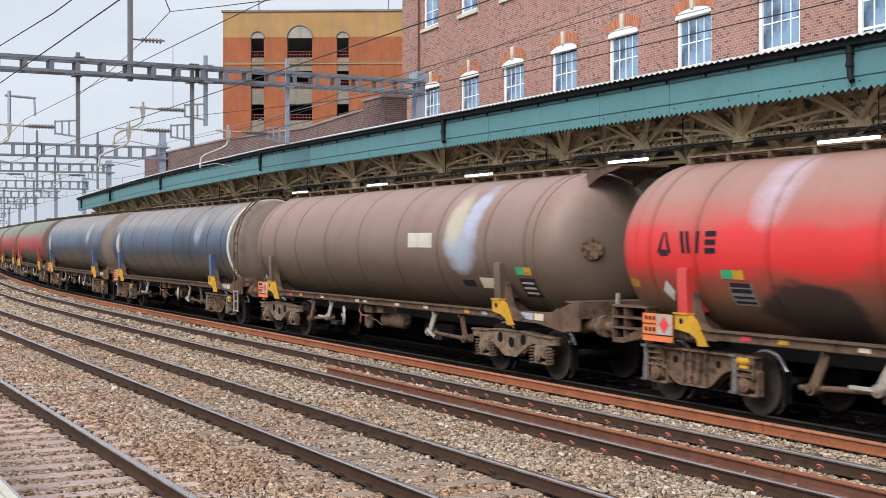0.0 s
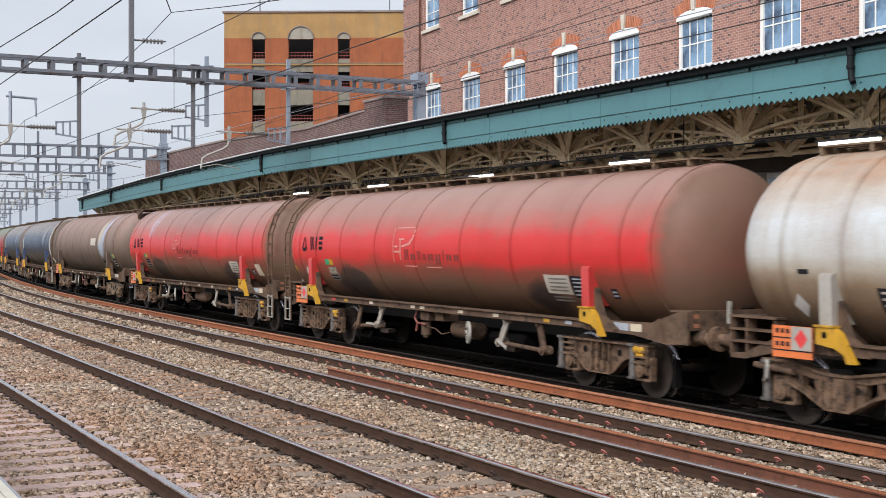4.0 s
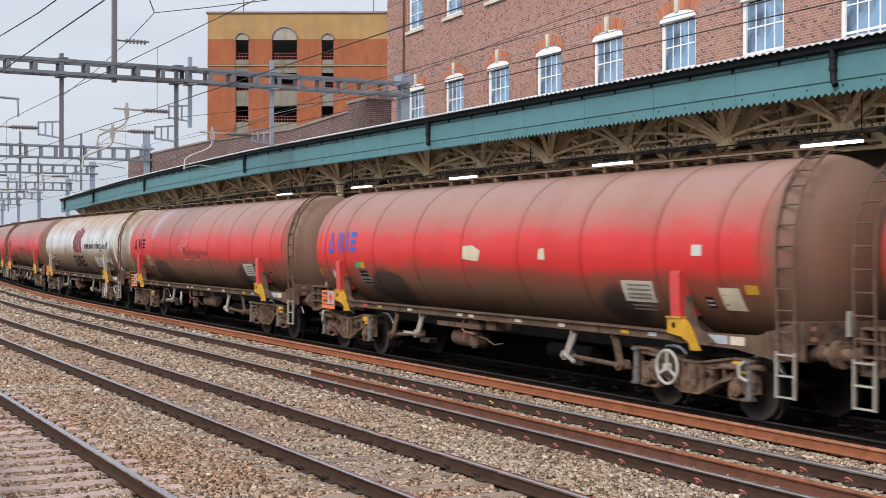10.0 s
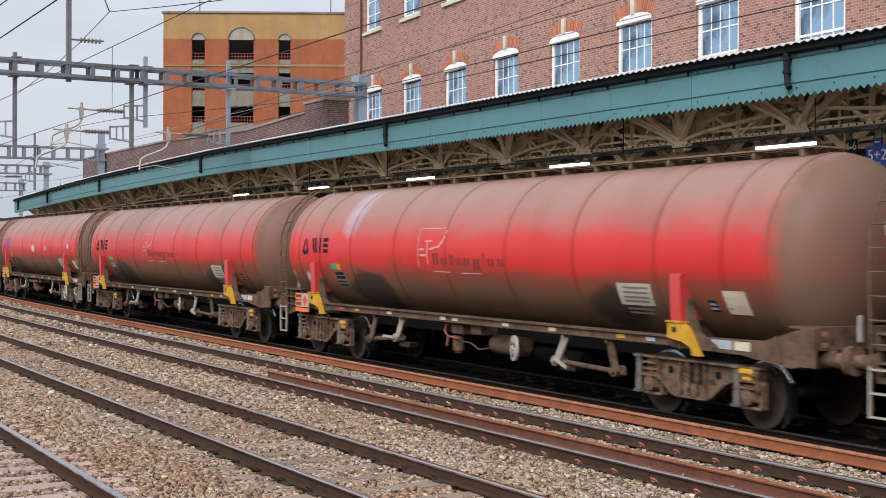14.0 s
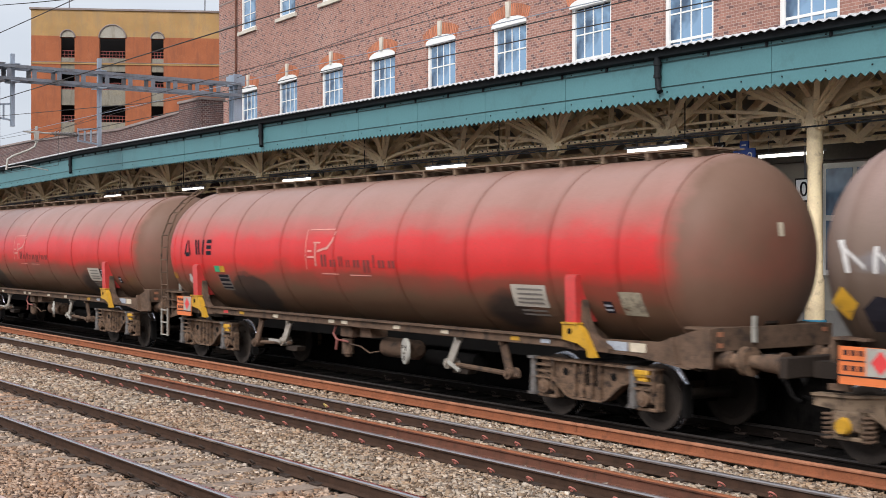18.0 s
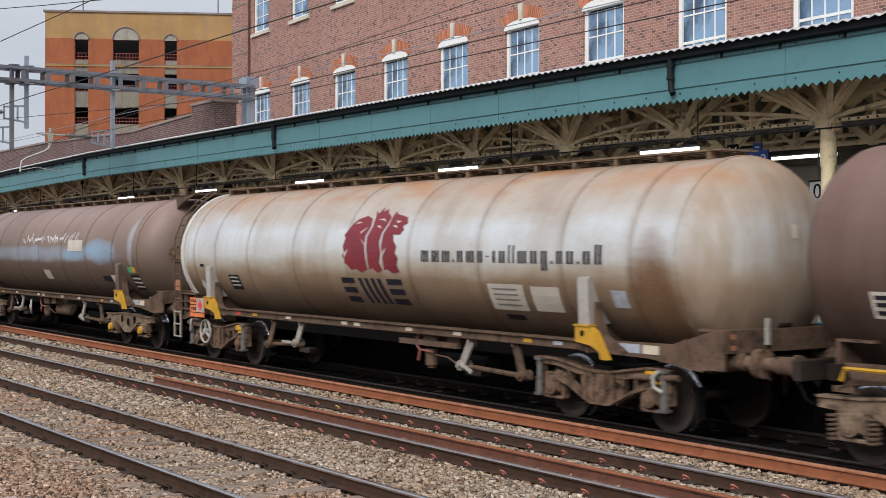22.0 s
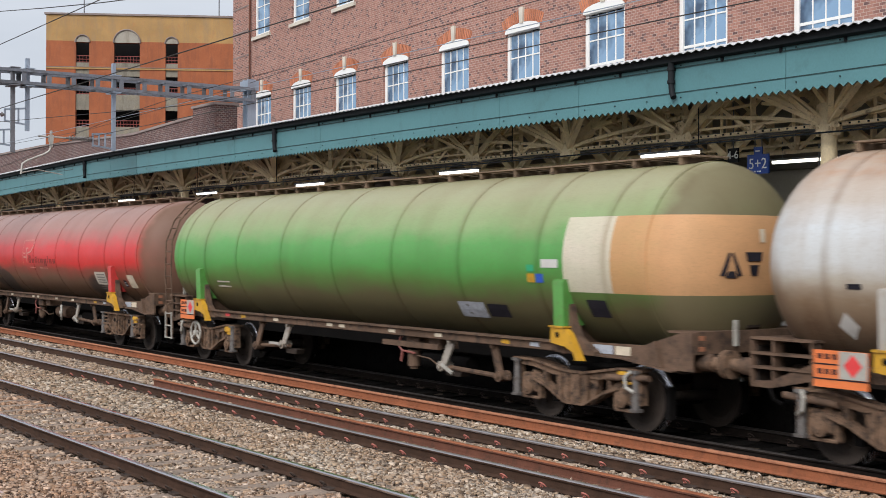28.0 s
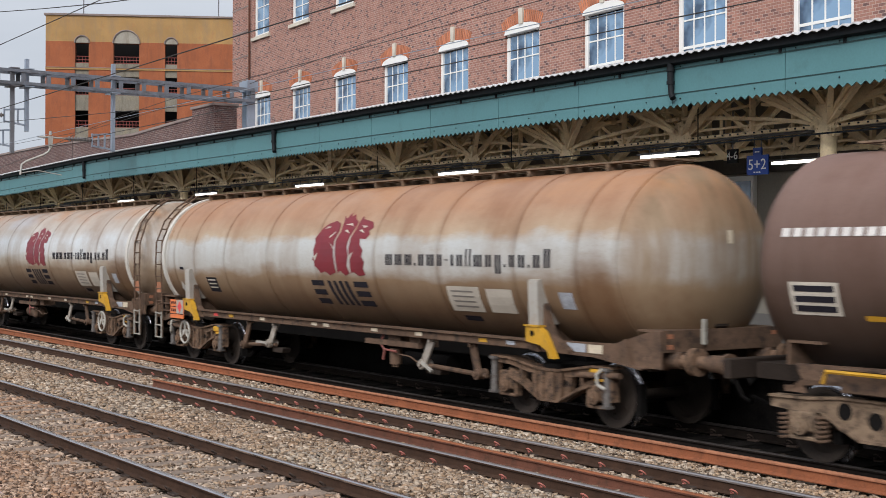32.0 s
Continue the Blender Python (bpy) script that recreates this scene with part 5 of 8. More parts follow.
    if wheel == "":
        for e in (1, -1):
            bm = bmesh.new()
            part("hose_rod", rod(bmesh.new(), (e * (bog + 1.55), 1.16, 0.80), (e * (bog + 0.75), 1.2, 0.76), 0.045, 10), M["frame_tan"], w, smooth=40)
            pipe(bm, [Vector((e * (bog + 1.25), 1.22, 0.88)), Vector((e * (bog + 1.18), 1.27, 0.80)), Vector((e * (bog + 1.2), 1.27, 0.66)), Vector((e * (bog + 1.3), 1.22, 0.60))], 0.026, 8)
            part("brake_hose", bm, M["step_grey"], w, "dirty white brake hose", smooth=40)
    if wheel == "disc":
        part("hand_wheel", P["disc_wheel"], None, w, "white disc hand wheel", m=pose(1.6 if k in (-1, 0, 3, 9) else -1.72, 1.20, 0.73, 0, 0, -20))
        part("air_reservoir", P["reservoir"], None, w, m=pose(-0.6 if k in (-1, 0, 3, 9) else -1.1, 0.85, 0.72))
    elif wheel == "spoked":
        part("hand_wheel", P["hand_wheel"], None, w, "cream spoked hand wheel", m=pose(3.30, 1.38, 0.76) @ Matrix.Scale(1.25, 4))
    else:
        if hand_on_bogie < 0:
            part("air_reservoir", P["reservoir"], None, w, m=pose(0.75, 0.95, 0.66))
        bm = bmesh.new()
        bar(bm, (1.6, 1.2, 0.92), (-0.1, 1.2, 0.92), 0.08, 0.09) if hand_on_bogie < 0 else bar(bm, (-1.2, 1.2, 0.92), (-2.9, 1.2, 0.92), 0.08, 0.09)
        part("gear_beam", bm, M["frame_tan"], w)
    # unseen block added along the middle to keep light out beneath
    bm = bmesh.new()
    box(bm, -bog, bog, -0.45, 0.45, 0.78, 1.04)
    part("light_block", bm, M["shade_black"], w)
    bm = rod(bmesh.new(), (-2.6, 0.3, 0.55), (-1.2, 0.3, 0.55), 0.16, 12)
    part("brake_cylinder", bm, M["shade_black"], w, smooth=40)
    if logo != "late" and k > -5:
        hazard_panel(w, 1.3 if ribbed else 0.0)
    decorate(w, k, logo)
    for e in ladders:
        ladder(w, 8.12 if e > 0 else -8.34, e, 0.47, plate=paint.startswith("tank_white"))
        if paint.startswith("tank_white") or paint == "tank_blue":
            part("end_rim", ring_mesh(M["rim_pale"], TANK_R, 0.15, 0.03, 7.62 if e > 0 else -7.86), None, barrel)
    for x, hw in ((bog_f, hand_on_bogie > 0), (-bog, hand_on_bogie < 0)):
        for o, ax in bogie(w, x, cast, hw, caps=logo == "scrawl", flat=cast and wheel == "disc"):
            AXLES.append((o, ax, k))
    ROWS[k] = w
    return w


def marks(w, name, polys, mat, label="", lift=0.008):
    for poly in polys:
        part(name, decal([poly], 1, lift), M[mat], w, label)


TALL, LOW, TAIL = (0.62, 0.38), (0.30, 0.38), (0.30, 0.75)


def decorate(w, k, logo):
    """Panels and markings on the side that faces the camera."""
    if logo in ("red", "red_plain", "blue_red"):
        mk = "blue_mark" if logo == "blue_red" else "dark_mark"
        big = 1.35 if logo == "blue_red" else 1.0
        y, hh = 2.31, 0.32 * big
        # brand mark: plain shapes only
        marks(w, "brand_mark", [((6.84, y), (6.76, y), (6.68, y + hh * 0.94), (6.71, y + hh)), ((6.58, y), (6.50, y), (6.63, y + hh), (6.66, y + hh * 0.94)), ((6.78, y - 0.04), (6.56, y - 0.04), (6.61, y + 0.05), (6.73, y + 0.05))], mk, "dark brand mark")
        x = 6.32
        b = 0.75 * (1.2 if big > 1 else 1.0)
        for i in range(2):
            q = x - 0.17 * b * i
            marks(w, "brand_bar", [((q - 0.08, y), (q - 0.16, y), (q - 0.08, y + hh), (q, y + hh))], mk, "plain brand bar")
        marks(w, "brand_bar", [rect(x - 0.62 * b, x - 0.52 * b, y, y + hh)], mk, "plain brand bar")
        for lo, hi in ((0.0, 0.24), (0.38, 0.62), (0.76, 1.0)):
            marks(w, "brand_bar", [rect(x - 1.12 * b, x - 0.80 * b, y + hh * lo, y + hh * hi)], mk, "plain brand bar")
        marks(w, "green_label", [rect(5.16, 5.40, 1.95, 2.08)], "green_mark")
        marks(w, "yellow_label", [rect(4.93, 5.16, 1.95, 2.08)], "yellow")
        marks(w, "data_plate", [rect(4.80, 5.30, 1.58, 1.90)], "panel_text", "worn grey data plate")
        marks(w, "plate_bar", [rect(4.83, 5.27, h, h + 0.035) for h in (1.61, 1.68)], "dark_mark", lift=0.012)
        marks(w, "plate_bar", [rect(4.83, 5.27, h, h + 0.06) for h in (1.76, 1.84)], "plate_mottled" if k % 2 else "dark_mark", lift=0.012)
        marks(w, "diamond_label", [((6.86, 1.74), (6.72, 1.90), (6.58, 1.74), (6.72, 1.58))], "white", "white diamond label")
        marks(w, "data_panel", [rect(-5.42, -4.62, 1.60, 1.93, -0.06)], "pale", "cream data panel")
        marks(w, "panel_bar", [rect(-5.34 - 0.02 * i, -4.75 - 0.02 * i, h, h + 0.028) for i, h in enumerate((1.65, 1.71, 1.78, 1.85))], "panel_text", lift=0.012)
        marks(w, "panel_bar", [rect(-5.32, -4.72, h, h + 0.03) for h in (1.47, 1.53)], "panel_text")
        if k % 2 == 0:
            marks(w, "cream_plate", [rect(-7.42, -6.98, 1.56, 1.88)], "plate_mottled" if k == 8 else "cream", "stained cream plate")
        else:
            marks(w, "dark_plate", [rect(-5.90, -5.45, 1.55, 1.92, -0.06)], "dark_mark", "dark plate of worn small print")
            marks(w, "plate_bar", [rect(-5.86 - 0.02 * i, -5.50 - 0.02 * i, h, h + 0.025) for i, h in enumerate((1.59, 1.66, 1.73, 1.80, 1.86))], "label_grey", lift=0.012)
        marks(w, "small_plate", [rect(-6.80, -6.62, 1.58, 1.74)], "dark_mark")
        marks(w, "plate_bar", [rect(-6.78, -6.64, h, h + 0.03) for h in (1.61, 1.67)], "label_grey", lift=0.012)
        marks(w, "warning_plate", [rect(7.42, 7.66, 1.78, 1.90)], "yellow")
        if logo == "red":
            o = 1.36
            marks(w, "faded_sign", [rect(o + 0.02, o + 0.045, 2.06, 2.80), rect(o - 0.95, o - 0.05, 2.785, 2.805), rect(o - 0.20, o - 0.03, 2.38, 2.42), rect(o - 0.35, o - 0.30, 2.12, 2.56), rect(o - 0.28, o - 0.03, 2.27, 2.31), rect(o - 0.50, o - 0.24, 2.54, 2.57),
                                    ((o - 0.98, 2.76), (o - 1.01, 2.76), (o - 0.95, 2.58), (o - 0.78, 2.44), (o - 0.40, 2.38), (o - 0.40, 2.42), (o - 0.74, 2.48), (o - 0.90, 2.60)),
                                    rect(o - 1.1, o - 0.5, 1.98, 2.0), rect(o - 2.2, o - 1.5, 1.97, 1.99)], "faded", "faded pale brand outline")
            for q in word_bars(o - 0.50, 2.16, 0.21, [(0.24, .85, .2), (0.25, .42, .2), (0.18, .7, .2), (0.17, .42, .2), (0.26, .42, .2), (0.26, .42, .6), (0.09, .85, .2), (0.25, .42, .2), (0.24, .42, .2)], 0.07):
                x0, x1, z0, z1 = q[0][0], q[1][0], q[0][1], q[2][1]
                n = 2 if x1 - x0 > 0.12 else 1
                st = (x1 - x0) / n
                part("word_bar", decal([rect(x0 + st * i + 0.02, x0 + st * (i + 1) - 0.02, z0, z1) for i in range(n)], 1, 0.008), M["word_brown"], w, "plain worn bar")
        elif logo == "blue_red":
            marks(w, "pale_patch", [((0.35, 2.20), (-0.25, 2.16), (-0.35, 2.36), (-0.05, 2.46), (0.32, 2.44))], "cream", "scuffed pale patch")
            marks(w, "pale_patch", [((-2.35, 2.22), (-2.58, 2.22), (-2.55, 2.42), (-2.38, 2.40))], "cream", "scuffed pale patch")
            marks(w, "white_plate", [rect(-6.72, -6.50, 2.32, 2.48)], "white")
            marks(w, "yellow_plate", [rect(-7.9, -7.55, 1.80, 1.93)], "yellow")
    if logo and logo.startswith("lion"):
        # three plain jagged maroon plumes side by side, with a few pale flecks
        plumes = (((0.0, .40), (.03, .52), (.0, .58), (.06, .68), (.10, .76), (.18, .83), (.30, .87), (.40, .82), (.42, .70), (.37, .55), (.38, .35), (.42, .05), (.30, .0), (.22, .06), (.14, .03), (.07, .12), (.03, .14), (.03, .22), (-.01, .24), (.02, .32)),
                  ((.44, .84), (.40, .95), (.46, .90), (.50, 1.0), (.53, .92), (.58, .97), (.62, .90), (.70, .84), (.68, .72), (.63, .60), (.61, .46), (.65, .30), (.62, .16), (.66, .04), (.58, .0), (.50, .08), (.45, .04), (.41, .35), (.40, .55), (.45, .70)),
                  ((.72, .86), (.74, .93), (.78, .88), (.86, .86), (.96, .83), (1.0, .74), (.94, .70), (.97, .64), (.92, .57), (.82, .58), (.84, .48), (.90, .40), (.88, .30), (.93, .22), (.90, .12), (.94, .02), (.82, .0), (.74, .06), (.69, .04), (.68, .22), (.65, .40), (.66, .60), (.71, .72)))
        for q in plumes:
            marks(w, "brand_shape", [[(0.50 - 2.0 * u, 2.06 + 1.15 * v) for u, v in q]], "maroon", "plain maroon jagged brand shape")
        for q in (((.14, .74), (.19, .78), (.26, .77), (.19, .75)), ((.27, .62), (.38, .70), (.36, .67), (.28, .59)), ((.29, .52), (.38, .44), (.38, .41)), ((.50, .80), (.60, .82), (.66, .76), (.60, .79)), ((.52, .70), (.62, .66), (.56, .72)), ((.80, .78), (.90, .77), (.85, .74)), ((.78, .70), (.88, .66), (.82, .72)), ((.02, .30), (.10, .36), (.04, .22)), ((.66, .30), (.74, .38), (.68, .24))):
            marks(w, "pale_streak", [[(0.50 - 2.0 * u, 2.06 + 1.15 * v) for u, v in q]], "pale", lift=0.014)
        y, h, x = 1.52, 0.44, 0.66
        # plain bars in place of the brand's lettering
        for z0 in (0.0, 0.17, 0.34):
            marks(w, "brand_bar", [rect(x - 0.46, x, y + z0, y + z0 + 0.10)], "dark_mark", "plain dark brand bar")
            marks(w, "brand_bar", [rect(x - 2.02, x - 1.54, y + z0, y + z0 + 0.10)], "dark_mark", "plain dark brand bar")
        for i in range(4):
            q = x - 0.60 - 0.21 * i
            marks(w, "brand_bar", [((q - 0.12, y), (q - 0.24, y), (q - 0.12, y + h), (q, y + h))], "dark_mark", "plain dark brand bar")
        W, N, O = (0.235,) + LOW, (0.155,) + LOW, (0.175,) + LOW
        dot = (0.045, -0.22, 0.38)
        for q in word_bars(-2.05, 2.37, 0.27, [W, W, W, dot, O, W, N, (0.10, 0.02, 0.06), (0.09,) + LOW, O, (0.04,) + TALL, (0.04,) + TALL, W, O, (0.17,) + TAIL, dot, N, O, dot, O, (0.17,) + TALL], 0.068):
            x0, x1, z0, z1 = q[0][0], q[1][0], q[0][1], q[2][1]
            n = 3 if x1 - x0 > 0.2 else (2 if x1 - x0 > 0.08 else 1)
            st = (x1 - x0) / n
            bars = [rect(x0 + st * i + (0.0 if n == 1 else st * 0.16), x0 + st * (i + 1) - (0.0 if n == 1 else st * 0.16), z0, z1) for i in range(n)]
            part("word_bar", decal(bars, 1, 0.008), M["dark_mark"], w, "plain dark bar")
        marks(w, "data_plate", [rect(4.92, 5.42, 1.62, 1.93)], "dark_mark")
        marks(w, "plate_bar", [rect(4.98, 5.36, a, a + 0.03) for a in (1.70, 1.78, 1.86)], "pale", lift=0.012)
        marks(w, "data_panel", [rect(-4.62, -3.75, 1.55, 1.95, -0.05)], "pale")
        marks(w, "panel_bar", [rect(-4.5, -3.9, a, a + 0.025) for a in (1.62, 1.70, 1.78, 1.86)], "panel_text", lift=0.012)
        marks(w, "pale_plate", [rect(-5.45, -4.80, 1.56, 1.93, -0.05)], "pale")
        marks(w, "dark_plate", [rect(-4.4, -3.95, 1.40, 1.48)], "dark_mark")
        marks(w, "small_plate", [rect(-6.9, -6.6, 1.68, 1.92)], "label_grey")
        marks(w, "small_bar", [rect(6.55, 6.75, 2.08, 2.14)], "dark_mark")
        marks(w, "diamond_label", [((6.98, 1.66), (6.84, 1.82), (6.70, 1.66), (6.84, 1.50))], "white")
    if logo == "green":
        z = 2.18
        for poly in (((0.72, z), (0.64, z), (0.56, z + 0.29), (0.60, z + 0.31)), ((0.46, z), (0.38, z), (0.52, z + 0.31), (0.55, z + 0.29)), ((0.64, z - 0.03), (0.46, z - 0.03), (0.50, z + 0.06), (0.60, z + 0.06)),
                     ((0.33, z + 0.31), (0.02, z + 0.31), (0.05, z + 0.19), (0.30, z + 0.19)), ((0.27, z + 0.14), (0.09, z + 0.14), (0.12, z), (0.23, z))):
            part("brand_mark", dome_mark(poly), M["dark_mark"], w, "plain dark brand mark")
        marks(w, "white_plate", [rect(-6.10, -5.72, 2.26, 2.38)], "white")
        marks(w, "yellow_label", [rect(-5.55, -5.38, 2.04, 2.17)], "yellow")
        marks(w, "blue_label", [rect(-5.75, -5.58, 2.04, 2.17)], "blue_mark")
        marks(w, "green_label", [rect(-5.55, -5.38, 2.20, 2.30)], "green_mark")
        marks(w, "small_bar", [rect(4.9, 5.5, a, a + 0.03) for a in (1.72, 1.82)], "pale")
        marks(w, "pale_plate", [rect(-4.05, -3.35, 1.45, 1.70, -0.04)], "label_grey")
        marks(w, "dark_plate", [rect(-4.65, -4.12, 1.48, 1.68, -0.04)], "dark_mark")
        marks(w, "dark_plate", [rect(-7.0, -6.6, 1.58, 1.82)], "dark_mark")
    if logo == "brown":
        marks(w, "pale_patch", [rect(-3.42, -2.30, 2.36, 2.66, 0.05)], "pale", "cream painted patch")
        marks(w, "dark_plate", [rect(-4.95, -4.45, 1.62, 1.74)], "dark_mark")
        marks(w, "cream_plate", [rect(-5.8, -5.2, 1.60, 1.80)], "cream")
        marks(w, "green_label", [rect(-6.95, -6.68, 1.88, 2.02)], "green_mark")
        marks(w, "yellow_label", [rect(-7.2, -6.95, 1.88, 2.02)], "yellow")
        marks(w, "data_plate", [rect(-7.25, -6.7, 1.48, 1.82)], "dark_mark")
        marks(w, "plate_bar", [rect(-7.18, -6.77, a, a + 0.035) for a in (1.54, 1.63, 1.72)], "pale", lift=0.012)
    if logo == "scrawl":
        rng = random.Random(8)
        for x0, x1, y, hh in ((7.1, 5.7, 2.15, 0.42), (5.4, 4.9, 2.3, 0.25), (1.9, -2.9, 2.58, 0.34)):
            x = x0
            while x > x1:
                a, b = rng.uniform(0, 0.5) * hh, rng.uniform(0.45, 1.0) * hh
                ln = rng.uniform(-0.15, 0.2)
                wd = rng.uniform(0.04, 0.075)
                marks(w, "scrawl", [((x, y + a), (x - wd, y + a), (x - wd - ln * 0.4, y + (a + b) / 2 + 0.03), (x - wd * 1.2 - ln, y + b), (x - ln, y + b), (x - ln * 0.4, y + (a + b) / 2 + 0.03))], "scrawl", "white paint scrawl")
                if rng.random() < 0.75:
                    c = y + rng.uniform(0, 0.7) * hh
                    marks(w, "scrawl", [((x - ln, y + b), (x - ln - 0.03, y + b - 0.06), (x - 0.26, c), (x - 0.25, c + 0.06))], "scrawl", "white paint scrawl", 0.010)
                x -= rng.uniform(0.17, 0.36)
        marks(w, "pale_patch", [rect(-3.45, -2.25, 2.40, 2.70, 0.06)], "pale", "cream painted patch")
        marks(w, "pale_plate", [rect(-0.42, 0.12, 1.60, 1.86, 0.05)], "pale")
        marks(w, "yellow_label", [((7.35, 1.86), (7.18, 2.05), (7.0, 1.86), (7.18, 1.66))], "yellow")
        marks(w, "dark_plate", [((6.9, 1.55), (6.35, 1.55), (6.4, 1.9), (6.75, 1.95), (6.95, 1.8))], "dark_mark")
        marks(w, "green_label", [rect(-6.88, -6.63, 1.88, 2.02)], "green_mark")
        marks(w, "yellow_label", [rect(-7.15, -6.88, 1.88, 2.02)], "yellow")
        marks(w, "data_plate", [rect(-7.35, -6.7, 1.45, 1.83)], "dark_mark")
        marks(w, "plate_bar", [rect(-7.28, -6.77, a, a + 0.04) for a in (1.52, 1.62, 1.72)], "pale", lift=0.012)
        marks(w, "dark_plate", [rect(-5.25, -4.65, 1.62, 1.76)], "dark_mark")
        marks(w, "cream_plate", [rect(-6.1, -5.3, 1.58, 1.80)], "cream")
    if logo == "ribbed":
        marks(w, "data_plate", [rect(6.5, 7.0, 1.72, 2.02)], "pale")
        marks(w, "plate_bar", [rect(6.55, 6.95, a, a + 0.05) for a in (1.76, 1.85, 1.93)], "dark_mark", lift=0.012)
        marks(w, "dark_plate", [rect(5.6, 6.2, 1.70, 2.0)], "bogie_brown")
        marks(w, "yellow_plate", [rect(4.90, 5.15, 1.76, 1.95, 0.05)], "yellow", lift=0.012)
        marks(w, "cream_plate", [rect(4.85, 5.2, 1.70, 2.0, 0.05)], "cream")
        marks(w, "yellow_plate", [rect(3.6, 4.1, 1.60, 1.70)], "yellow")
        marks(w, "dark_plate", [rect(0.05, 0.6, 1.50, 1.64)], "dark_mark")
        marks(w, "cream_plate", [rect(-4.75, -4.45, 1.42, 1.56), rect(-5.95, -5.3, 1.62, 1.72)], "cream")
        marks(w, "plate_bar", [rect(-5.95, -5.35, a, a + 0.03) for a in (1.45, 1.51, 1.57)], "cream")
        rng = random.Random(4)
        for mt, cnt in (("scrawl_orange", 16), ("scrawl", 26), ("scrawl_blue", 5)):
            for _ in range(cnt):
                x, y = rng.uniform(-7.1, -5.5), rng.uniform(2.45, 3.3)
                if mt == "scrawl_blue":
                    x, y = rng.uniform(-6.2, -5.9), rng.uniform(2.95, 3.08)
                r = rng.uniform(0.05, 0.15) if mt != "scrawl" else rng.uniform(0.025, 0.07)
                marks(w, "paint_fleck", [[(x + r * math.cos(a) * rng.uniform(0.6, 1.3), y + 0.6 * r * math.sin(a) * rng.uniform(0.6, 1.3)) for a in [radians(60 * i) for i in range(6)]]], mt, "torn coloured paint fleck", 0.006 + 0.0006 * (_ + 1))
    if logo == "late":
        marks(w, "pale_bar", [rect(7.12 - 0.17 * i - 0.12, 7.12 - 0.17 * i, 2.68, 2.78) for i in range(12)], "scrawl")
        marks(w, "data_plate", [rect(6.30, 7.0, 1.78, 2.16)], "pale")
        marks(w, "plate_bar", [rect(6.36, 6.94, h, h + 0.07) for h in (1.82, 1.93, 2.05)], "dark_mark", lift=0.012)
        marks(w, "yellow_plate", [rect(5.3, 6.0, 1.74, 1.80)], "yellow")


RED_L = "red tank wagon with grimy top"
CREAM_L = "cream tank wagon with maroon brand shape"


def build_train():
    shared()
    wagon(-9, "tank_brown", "dull brown tank wagon far along the train", wheel="disc")
    wagon(-8, "tank_red_dull", RED_L + ", far off")
    wagon(-7, "tank_green_plain", "green tank wagon far along the train")
    wagon(-6, "tank_red_dull", RED_L + ", far off")
    wagon(-5, "tank_red_dull", RED_L + ", far off")
    wagon(-4, "tank_red_dull", RED_L + ", far off")
    wagon(-3, "tank_blue", "dark blue tank wagon with grimy top")
    wagon(-2, "tank_blue", "dark blue tank wagon with end ladder and cream rim", ladders=(-1,))
    wagon(-1, "tank_brown", "dull brown tank wagon with a cream patch and worn blue-grey stripe", cast=False, logo="brown", wheel="disc", wedge=True, hole_hatch=True)
    wagon(0, "tank_red", RED_L + " and a faded brand outline", ladders=(-1,), logo="red")
    wagon(1, "tank_red_b", RED_L + " and a front ladder", ladders=(1,), logo="red")
    wagon(2, "tank_white", CREAM_L + " and a rear ladder", ladders=(-1,), logo="lion", wheel="", hand_on_bogie=-1)
    wagon(3, "tank_red", RED_L + " and a rear ladder", ladders=(-1,), logo="red")
    wagon(4, "tank_red_b", RED_L + " with a blue brand mark", ladders=(-1,), logo="blue_red", wheel="", hand_on_bogie=-1)
    wagon(5, "tank_red_b", RED_L + " and a front ladder", ladders=(1,), logo="red")
    wagon(6, "tank_red", RED_L + " and a front ladder", ladders=(1,), logo="red")
    wagon(7, "tank_red_b", RED_L + " and a front ladder", ladders=(1,), logo="red")
    wagon(8, "tank_red_b", RED_L + " and a front ladder", ladders=(1,), logo="red")
    wagon(9, "tank_graffiti", "dull brown tank wagon with white scrawl and a worn blue stripe", cast=False, logo="scrawl", wheel="disc", wedge=True, hole_hatch=True)
    wagon(10, "tank_white_b", CREAM_L + " and a front ladder", ladders=(1,), logo="lion", wheel="", hand_on_bogie=1)
    wagon(11, "tank_ribbed", "dark brown tank wagon with four stiffening rings and a rusty panel", cast=False, ribbed=True, logo="ribbed", wheel="spoked", wedge=True)
    wagon(12, "tank_red_b", RED_L + " and a front ladder", ladders=(1,), logo="red")
    wagon(13, "tank_green", "bright green tank wagon with a cream and peach patch", ladders=(1,), logo="green", wheel="", hand_on_bogie=1)
    wagon(14, "tank_white", CREAM_L + " and a rear ladder", ladders=(-1,), logo="lion", wheel="", hand_on_bogie=-1)
    wagon(15, "tank_white_rust", "cream tank wagon, rust-brown above and below a pale band", ladders=(1,), logo="lion", wheel="", hand_on_bogie=1)
    wagon(16, "tank_purple", "dull purple-brown tank wagon behind a cream one", cast=False, ribbed=True, logo="late", wheel="spoked")

